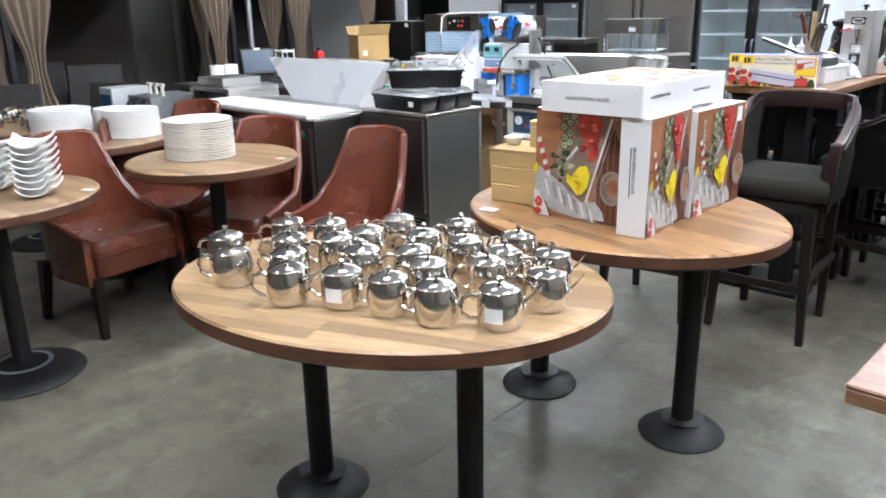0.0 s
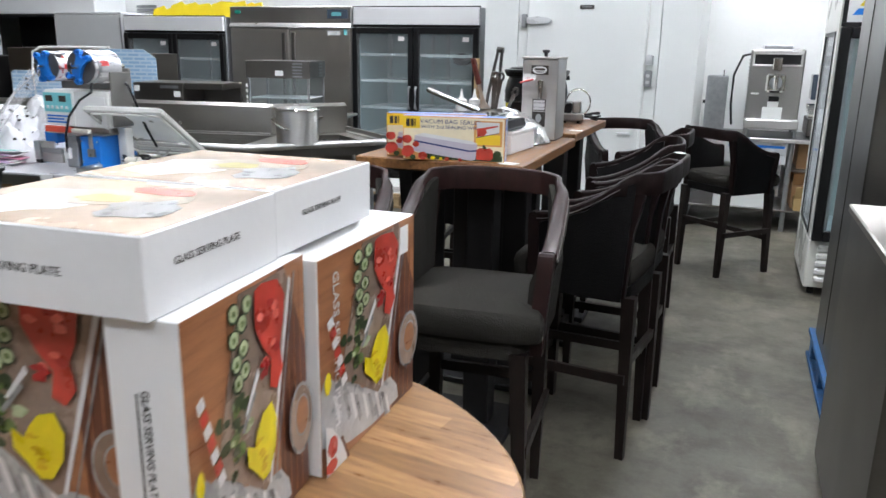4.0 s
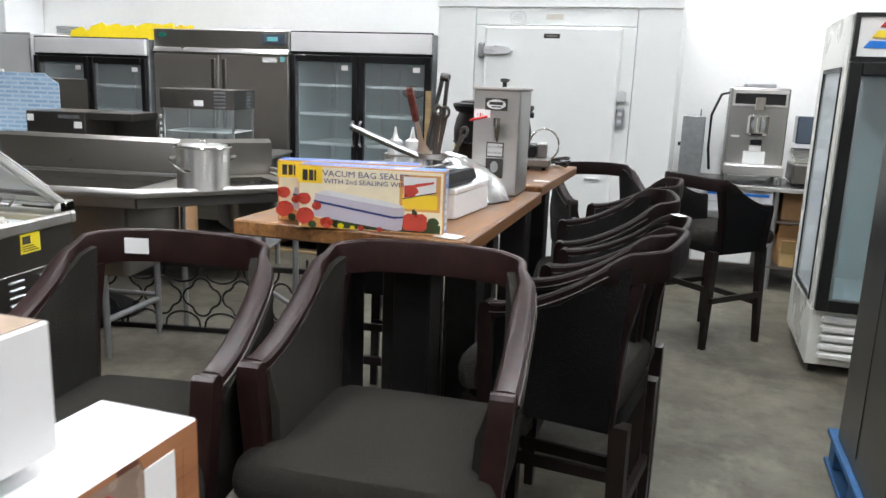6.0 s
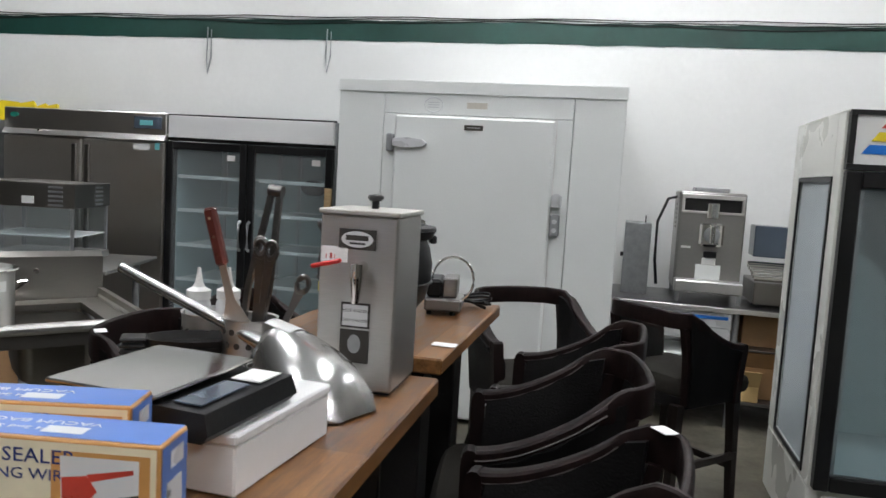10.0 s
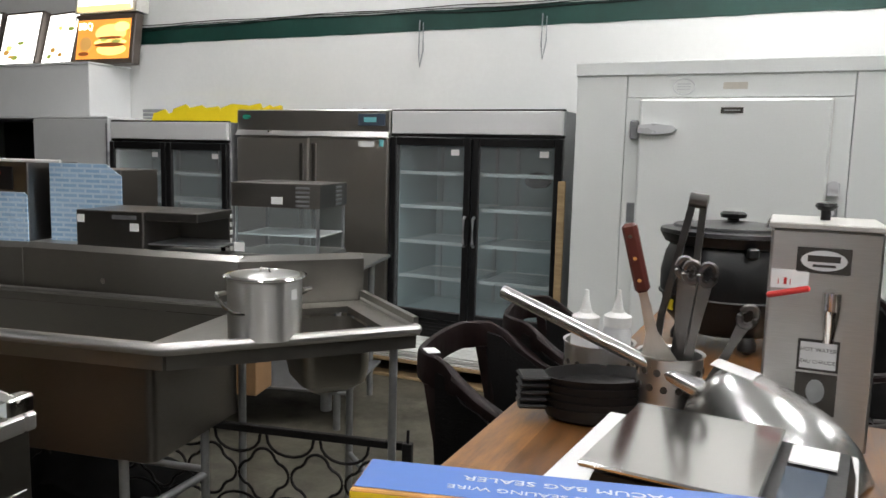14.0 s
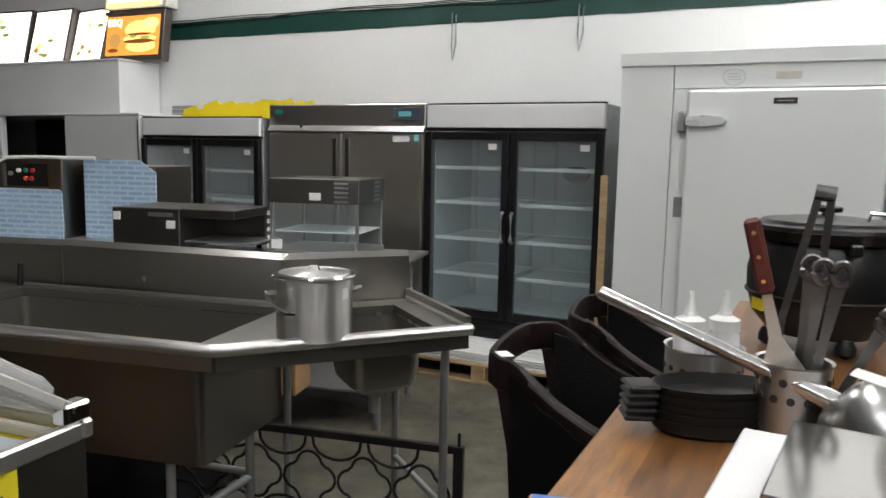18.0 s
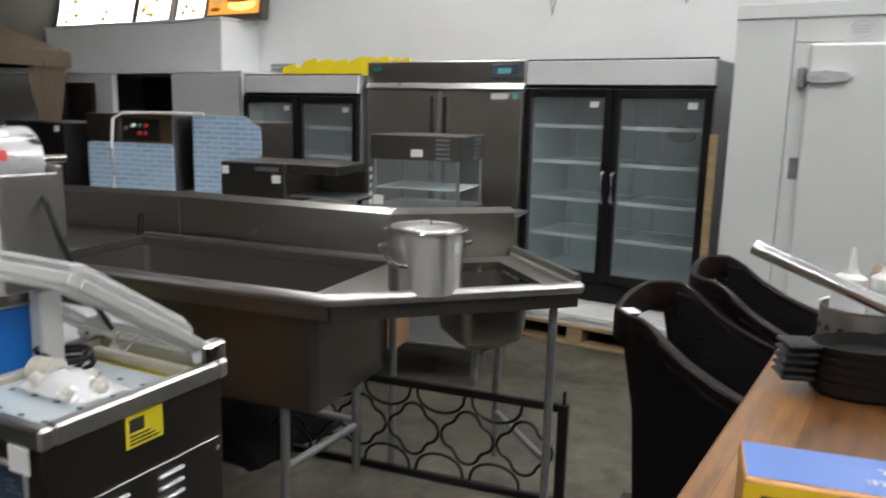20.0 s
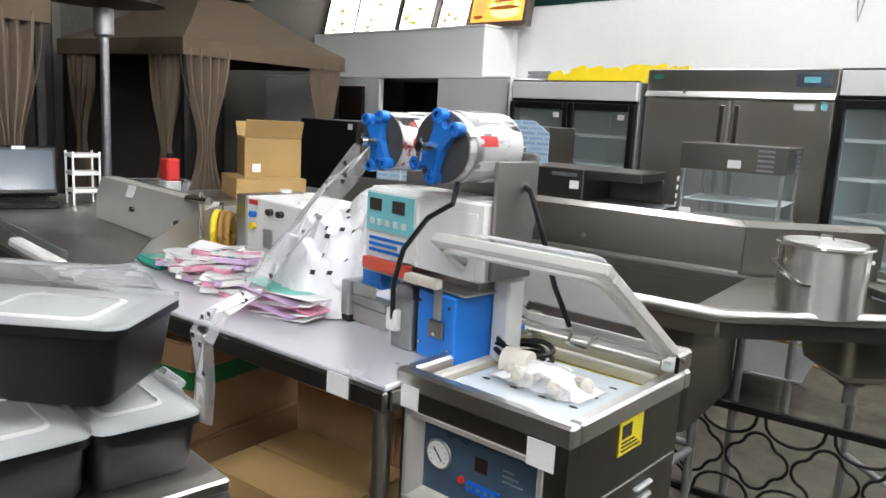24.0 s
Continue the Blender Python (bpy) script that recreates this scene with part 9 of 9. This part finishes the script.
wpart("liner", box(CX1 - 0.037, CX1 - 0.031, CY0 + 0.05, CY1 - 0.037, 0.361, 1.58), M_COOLIN, cl)
hf = Geo()
hf.box(CX0 + 0.008, CX1 - 0.008, CY0, CY0 + 0.035, 1.79, 1.808).box(CX0 + 0.008, CX1 - 0.008, CY0, CY0 + 0.035, 1.585, 1.607).box(CX0 + 0.008, CX0 + 0.03, CY0, CY0 + 0.035, 1.608, 1.789).box(CX1 - 0.03, CX1 - 0.008, CY0, CY0 + 0.035, 1.608, 1.789)
wpart("header_frame", hf, M_BLACK, cl)
wpart("header_panel", box(CX0 + 0.03, CX1 - 0.03, CY0 + 0.008, CY0 + 0.03, 1.607, 1.79), M_WHITE, cl)
for k, (mt, z) in enumerate(((M_REDP, 1.742), (M_YELLOW, 1.694), (M_BLUEC, 1.646))):
    s0 = CX0 + 0.13 - 0.03 * k
    wpart("header_stripe", Geo().prism([(z, s0 - 0.015), (z, CX1 - 0.05), (z + 0.034, CX1 - 0.05), (z + 0.034, s0 + 0.01)], CY0 + 0.005, CY0 + 0.0075, 1), mt, cl, "coloured header stripe")
dgeo = Geo()
a, b, zb, zt = CX0 + 0.008, CX1 - 0.008, 0.352, 1.58
dgeo.box(a, a + 0.055, CY0 - 0.02, CY0 + 0.03, zb, zt, 0.004).box(b - 0.055, b, CY0 - 0.02, CY0 + 0.03, zb, zt, 0.004).box(a + 0.056, b - 0.056, CY0 - 0.02, CY0 + 0.03, zb, zb + 0.06, 0.004).box(a + 0.056, b - 0.056, CY0 - 0.02, CY0 + 0.03, zt - 0.06, zt, 0.004)
dd = wpart("door", dgeo, M_BLACK, cl, "black framed glass door")
wpart("pane", box(a + 0.05, b - 0.05, CY0, CY0 + 0.006, zb + 0.05, zt - 0.05), M_GLASS, dd).visible_shadow = False
wpart("inner_edge", box(a + 0.056, a + 0.075, CY0 + 0.01, CY0 + 0.014, zb + 0.06, zt - 0.06), M_GALV, dd)
for z in (0.66, 0.82, 0.98):
    wpart("shelf_clip", box(CX0 + 0.03, CX0 + 0.05, 7.45, 7.85, z, z + 0.02), M_BLUEC if z > 0.7 else M_PORC, cl)

tf = thing("tall_fridge", "tall brushed steel fridge on a blue pallet", "fridge", m=at(0.25, 5.74))
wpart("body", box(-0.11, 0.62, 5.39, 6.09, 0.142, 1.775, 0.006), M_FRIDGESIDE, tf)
wpart("door", box(-0.10, 0.61, 6.091, 6.135, 0.2, 1.76, 0.008), M_STEEL, tf)
wpart("seam", box(-0.1125, -0.1105, 5.78, 5.785, 0.2, 1.74), M_INK, tf)
bp = thing("blue_pallet", "scuffed blue wooden pallet under the fridge", "pallet", m=at(0.36, 5.95))
for y in (5.36, 5.70, 6.06):
    wpart("bearer", box(-0.12, 0.74, y, y + 0.09, 0.02, 0.115, 0.004), M_BLUEPALLET, bp)
for k in range(6):
    x = -0.13 + 0.155 * k
    wpart("deck_board", box(x, x + 0.1, 5.34, 6.18, 0.117, 0.14, 0.003), M_BLUEPALLET, bp)
    if k in (0, 3, 5):
        wpart("base_board", box(x, x + 0.1, 5.34, 6.18, 0.0, 0.019, 0.003), M_BLUEPALLET, bp)
lw = thing("low_counter", "dark steel low counter unit by the aisle", "counter unit", m=at(0.16, 4.55))
wpart("body", box(-0.19, 0.5, 4.12, 5.0, 0.06, 0.93, 0.004), M_DARKSTEEL, lw)
wpart("top_panel", box(-0.2, 0.51, 4.11, 5.01, 0.932, 0.96, 0.005), M_STEEL, lw)
for x in (-0.15, 0.45):
    for y in (4.17, 4.95):
        wpart("foot", Geo().rod((x, y, 0), (x, y, 0.06), 0.02), M_RUBBER, lw)
rl = thing("paper_roll", "white paper roll on the low counter", "paper roll", "paper rolls", at(-0.05, 4.6, 0.961))
part("roll", Geo().lathe([(0.05, 0), (0.055, 0.003), (0.055, 0.10), (0.02, 0.102), (0.02, 0.095)], 24), M_PORC, rl)

st = thing("steel_bench", "steel bench with shelves of cartons under a slush machine", "steel bench", m=at(-0.1, 9.3))
SZ = 0.765
wpart("bench_top", box(-0.95, 0.85, 9.02, 9.75, SZ - 0.028, SZ, 0.004), M_TOOL, st, "dark worktop")
wpart("bench_edge", box(-0.95, 0.85, 9.012, 9.0195, SZ - 0.032, SZ - 0.002, 0.002), M_STEELH, st, "bright front edge")
wpart("lower_shelf", box(-0.93, 0.83, 9.05, 9.72, 0.16, 0.18, 0.003), M_DARKSTEEL, st)
wpart("mid_shelf", box(-0.10, 0.83, 9.05, 9.72, 0.50, 0.512, 0.003), M_DARKSTEEL, st)
for x in (-0.90, -0.12, 0.80):
    for y in (9.07, 9.70):
        wpart("leg", Geo().rod((x, y, 0), (x, y, SZ - 0.03), 0.02), M_GALV, st)
wpart("drawer_box", box(-0.62, -0.15, 9.04, 9.6, 0.555, 0.73, 0.004), M_HOOD, st)
wpart("drawer_strip", box(-0.60, -0.17, 9.034, 9.039, 0.685, 0.705), M_BLUEC, st)
wpart("drawer_strip", box(-0.60, -0.17, 9.034, 9.039, 0.63, 0.635), M_GALV, st)
sl = thing("slush_machine", "steel countertop slush machine with a square dispenser", "slush machine", m=at(-0.28, 9.35, SZ))
wpart("machine_body", Geo().box(-0.50, -0.085, 9.30, 9.72, SZ + 0.06, 1.47, 0.012), M_MIDSTEEL, sl)
wpart("front_panel", Geo().box(-0.495, -0.09, 9.275, 9.299, SZ + 0.07, 1.455, 0.006), M_MIDSTEEL, sl)
gr = Geo()
for x0, x1, z0, z1 in ((-0.485, -0.10, 1.425, 1.452), (-0.485, -0.10, 1.33, 1.345), (-0.485, -0.468, 1.345, 1.425), (-0.117, -0.10, 1.345, 1.425)):
    gr.box(x0, x1, 9.258, 9.2745, z0, z1, 0.002)
wpart("grille_frame", gr, M_STEELH, sl, "bright frame round the upper opening")
wpart("top_grille", box(-0.467, -0.118, 9.270, 9.2745, 1.346, 1.424), M_BLACKM, sl)
wpart("catch", Geo().box(-0.325, -0.255, 9.245, 9.2575, 1.30, 1.40, 0.006), M_CHROME, sl)
for k in range(8):
    a = radians(45 * k)
    wpart("dial_spoke", Geo().rod((-0.29, 9.228, 1.197), (-0.29 + 0.052 * math.cos(a), 9.228, 1.197 + 0.052 * math.sin(a)), 0.003, n=6), M_GALV, sl)
wpart("top_cap", box(-0.40, -0.18, 9.40, 9.6, 1.4705, 1.50, 0.006), M_GALV, sl)
wpart("dispenser_frame", Geo().box(-0.365, -0.215, 9.238, 9.2745, 1.12, 1.272, 0.014), M_CHROME, sl, "square chrome dispenser")
wpart("dispenser_dial", Geo().lathe([(0.05, 0), (0.05, 0.01), (0.035, 0.012), (0.034, 0.004)], 28, pose(-0.29, 9.234, 1.197, 90, 0, 0)), M_GALV, sl)
wpart("dispenser_lever", box(-0.305, -0.275, 9.19, 9.233, 1.14, 1.26, 0.006), M_CHROME, sl)
wpart("spout", box(-0.33, -0.25, 9.235, 9.2745, 1.05, 1.09, 0.004), M_BLACK, sl)
wpart("notice", box(-0.37, -0.215, 9.268, 9.2745, 0.905, 1.0), M_PANEL, sl)
wpart("spout_block", box(-0.335, -0.25, 9.255, 9.2745, 1.0, 1.045, 0.004), M_PORC, sl)
wpart("drip_tray", Geo().box(-0.50, -0.085, 9.13, 9.274, SZ + 0.065, SZ + 0.14, 0.008), M_STEELH, sl)
wpart("name_plate", box(-0.47, -0.41, 9.27, 9.2745, 1.10, 1.115), M_PORC, sl)
for x in (-0.48, -0.105):
    for y in (9.16, 9.68):
        wpart("leg", Geo().rod((x, y, SZ), (x, y, SZ + 0.066), 0.014), M_GALV, sl)
for k in range(6):
    wpart("side_louvre", box(-0.505, -0.5005, 9.45, 9.6, 1.22 + 0.03 * k, 1.235 + 0.03 * k), M_DARKSTEEL, sl)
wpart("power_cord", Geo().tube([(-0.45, 9.55, 1.44), (-0.56, 9.5, 1.41), (-0.62, 9.48, 1.25), (-0.62, 9.45, 1.0), (-0.60, 9.42, 0.83)], 0.01, 8), M_BLACK, sl, "black cord")
gb = thing("grey_box", "narrow grey steel housing with a small aerial", "housing", m=at(-0.74, 9.45, SZ))
wpart("housing_body", box(-0.83, -0.66, 9.34, 9.6, SZ, 1.24, 0.005), M_GALV, gb)
wpart("aerial", Geo().rod((-0.70, 9.4, 1.24), (-0.70, 9.4, 1.29), 0.004), M_BLACK, gb)
wpart("latch", Geo().rod((-0.83, 9.38, 1.02), (-0.85, 9.38, 1.02), 0.015), M_BLACK, gb)
mw = thing("roller_grill", "steel roller grill with a dark sloping hood", "roller grill", m=at(0.25, 9.4, SZ))
wpart("grill_base", Geo().box(-0.02, 0.55, 9.15, 9.6, SZ + 0.02, SZ + 0.16, 0.006), M_DARKSTEEL, mw)
for k in range(6):
    wpart("roller", Geo().rod((-0.02, 9.18 + 0.06 * k, SZ + 0.185 + 0.012 * k), (0.55, 9.18 + 0.06 * k, SZ + 0.185 + 0.012 * k), 0.02, n=12), M_CHROME, mw)
wpart("hood", Geo().box(0.0, 0.55, 9.42, 9.62, SZ + 0.30, 1.27, 0.006), M_SCREEN, mw, "dark glass hood")
for x in (0.01, 0.52):
    wpart("foot", Geo().rod((x, 9.3, SZ), (x, 9.3, SZ + 0.02), 0.015), M_RUBBER, mw)
carton("carton", "brown carton on the bench shelf", "carton", 0.42, 0.4, 0.22, M_CARTON, at(0.15, 9.38, 0.513), group="bench cartons")
carton("carton", "brown carton with a torn open top on the bench shelf", "carton", 0.38, 0.4, 0.20, M_CARTON, at(0.12, 9.36, 0.181), None, True, "bench cartons")
oc = carton("carton", "small open orange carton on the lower shelf", "carton", 0.10, 0.1, 0.10, M_KRAFT, at(0.0, 9.10, 0.182), None, True, "bench cartons")
gbx = thing("grey_case", "grey box on the floor below the bench", "case", m=at(-0.45, 9.2))
wpart("case_body", box(-0.68, -0.25, 9.0, 9.4, 0.182, 0.46, 0.01), M_PANEL, gbx)


# ---- gazebos along the west wall ----
def curtain(parent, x, y, zt, zb, w, folds, tie, rz, mat, seed):
    """A gathered curtain: hangs from zt to zb, pinched at the height tie."""
    r3 = random.Random(seed)
    n, k = folds * 6, 10
    ph = r3.uniform(0, 6)
    rows = []
    m = pose(x, y, 0, 0, 0, rz)
    for i in range(n + 1):
        u = i / n - 0.5
        row = []
        for j in range(k + 1):
            z = zt + (zb - zt) * j / k
            pinch = 1 - 0.72 * math.exp(-((z - tie) / 0.42) ** 2)
            row.append(tuple(m @ Vector((u * w * pinch, 0.035 * math.sin(2 * math.pi * folds * (u + 0.5) + ph) * (0.5 + pinch / 2) + 0.01 * math.sin(7 * z + u * 9), z))))
        rows.append(row)
    return wpart("curtain", Geo().sheet(rows, 0.004), mat, parent, "gathered taupe curtain")


def gazebo(label, ax, ay, rz, w, d, ze, zp, seed):
    """ax, ay: the eave corner towards the south-east; w runs along local y, d back along local -x."""
    M = pose(ax, ay, 0, 0, 0, rz)
    g = thing("gazebo", label, "gazebo", "gazebos", M)
    v = 0.14
    c = [(0, 0), (0, w), (-d, w), (-d, 0)]
    part("valance", Geo().loft([[(x, y, z) for x, y in c] for z in (ze, ze + v)], True, False), M_CANOPY, g, "brown cloth valance")
    top = [(-0.36 * d, 0.36 * w), (-0.36 * d, 0.64 * w), (-0.64 * d, 0.64 * w), (-0.64 * d, 0.36 * w)]
    rings = []
    for f in (0, 0.25, 0.5, 0.75, 1.0):
        s = f - 0.06 * math.sin(math.pi * f)
        rings.append([(c[q][0] + (top[q][0] - c[q][0]) * f, c[q][1] + (top[q][1] - c[q][1]) * f, ze + v + (zp - ze - v) * s) for q in range(4)])
    part("canopy", Geo().loft(rings, True, False), M_CANOPY, g, "sagging brown cloth canopy")
    vent = [[(x * k + (-0.5 * d) * (1 - k), y * k + 0.5 * w * (1 - k), z) for x, y in [(t[0] + (t[0] + 0.5 * d) * 0.25, t[1] + (t[1] - 0.5 * w) * 0.25) for t in top]] for k, z in ((1, zp + 0.02), (0.05, zp + 0.28))]
    part("vent_cap", Geo().loft(vent), M_CANOPY, g)
    for x, y in ((-0.06, 0.06), (-0.06, w - 0.06), (-d + 0.06, w - 0.06), (-d + 0.06, 0.06)):
        part("post", box(x - 0.025, x + 0.025, y - 0.025, y + 0.025, 0, ze + v - 0.01), M_BLACKM, g)
    for i, (y0, ww) in enumerate(((0.25, 0.5), (w - 0.25, 0.42))):
        wx, wy = (M @ Vector((-0.03, y0, 0)))[:2]
        curtain(g, wx, wy, ze + 0.06, 0.12, ww, 5, 1.0, rz + 90, M_CURTAIN, seed + i)
    for i, x0 in enumerate((-0.3, -d + 0.3)):
        wx, wy = (M @ Vector((x0, 0.05, 0)))[:2]
        curtain(g, wx, wy, ze + 0.06, 0.12, 0.45, 5, 1.0, rz, M_CURTAIN, seed + 4 + i)
    part("mesh_back", box(-d + 0.10, -d + 0.104, 0.10, w - 0.1, 0.1, ze + 0.05), M_DKMESH, g, "dark mesh back wall")
    return g


gazebo("brown cloth gazebo with gathered taupe curtains", -8.30, 6.68, 12, 1.95, 1.9, 1.755, 2.35, 31)
gazebo("brown cloth gazebo with gathered taupe curtains", -7.15, 3.05, 4, 2.35, 2.2, 1.80, 2.45, 47)
gazebo("brown cloth gazebo with gathered taupe curtains", -7.6, -0.4, 0, 2.6, 2.2, 1.95, 2.6, 61)
ph = thing("patio_heater", "tall grey patio heater with a round shade", "patio heater", m=at(-8.0, 5.95))
part("pole", Geo().rod((0, 0, 0.6), (0, 0, 1.95), 0.032, n=16), M_GALV, ph)
part("tank_housing", Geo().lathe([(0.2, 0), (0.21, 0.02), (0.19, 0.6), (0.06, 0.66)], 28), M_BLACKM, ph)
part("burner", Geo().lathe([(0.05, 1.8), (0.07, 1.82), (0.07, 2.0), (0.05, 2.02)], 20), M_GALV, ph)
part("shade", Geo().lathe([(0.42, 2.04), (0.41, 2.05), (0.2, 2.1), (0.03, 2.13)], 36), M_DARKSTEEL, ph)
wp = thing("wall_panel", "dark wooden panel leaning behind the gazebo", "panel", m=at(-8.7, 8.62))
wpart("board", box(-9.0, -8.42, 8.60, 8.64, 0, 1.62, 0.004), M_DKWOOD, wp)
for k in range(3):
    wpart("batten", box(X0 + 0.002, X0 + 0.03, 0.2 + 3.1 * k, 0.28 + 3.1 * k, 0, 2.6), M_WALL_GREY, thing("wall_batten", "grey batten on the concrete wall", "batten", "wall battens", at(X0, 0.24 + 3.1 * k)))


# ---- rattan garden set ----
def rattan_chair(label):
    c = thing("garden_chair", label, "chair", "garden chairs")
    part("seat", Geo().box(-0.26, 0.26, -0.26, 0.26, 0.40, 0.45, 0.012), M_RATTAN, c)
    part("backrest", Geo().box(-0.25, 0.25, -0.02, 0.02, 0.0, 0.50, 0.012, pose(0, 0.25, 0.45, -12, 0, 0)), M_RATTAN, c, "dark woven back")
    for sx in (-1, 1):
        part("armrest", Geo().tube([(sx * 0.27, 0.24, 0.66), (sx * 0.28, 0.0, 0.66), (sx * 0.28, -0.24, 0.64), (sx * 0.27, -0.26, 0.45)], 0.018, 8), M_BLACKM, c)
        for sy in (-1, 1):
            part("leg", Geo().rod((sx * 0.24, sy * 0.24, 0), (sx * 0.24, sy * 0.24, 0.41), 0.016), M_BLACKM, c)
    return c


gch = rattan_chair("dark woven garden chair with curved metal arms")
gch.matrix_basis = facing(-6.55, 2.75, 60)
for x, y, a in ((-6.85, 2.1, 95), (-6.2, 3.3, 30), (-7.2, 3.2, 150)):
    copy_thing(gch, facing(x, y, a))
for x, y, a in ((-7.45, 3.84, 62), (-8.35, 3.66, 66)):
    copy_thing(gch, facing(x, y, a, 1.06))
hb = rattan_chair("dark woven garden chair stacked high behind the tables")
hb.matrix_basis = pose(-5.75, 1.75, 0.781, 0, 0, 80)
round_table("garden_table", "round dark garden table", -5.75, 1.75, 0.45, 0.45, 0, M_RATTAN, ((0, 0),), "garden tables", 0.24)
gt = thing("garden_table", "dark iron garden table with a lattice rim", "table", "garden tables", at(-6.9, 2.75))
part("tabletop", Geo().lathe([(0.45, 0.70), (0.47, 0.705), (0.47, 0.72), (0.44, 0.725), (0.01, 0.725)], 36), M_BLACKM, gt)
for k in range(4):
    a = radians(90 * k + 45)
    part("leg", Geo().tube([(0.4 * math.cos(a), 0.4 * math.sin(a), 0.70), (0.25 * math.cos(a), 0.25 * math.sin(a), 0.4), (0.38 * math.cos(a), 0.38 * math.sin(a), 0.0)], 0.015, 8), M_BLACKM, gt)
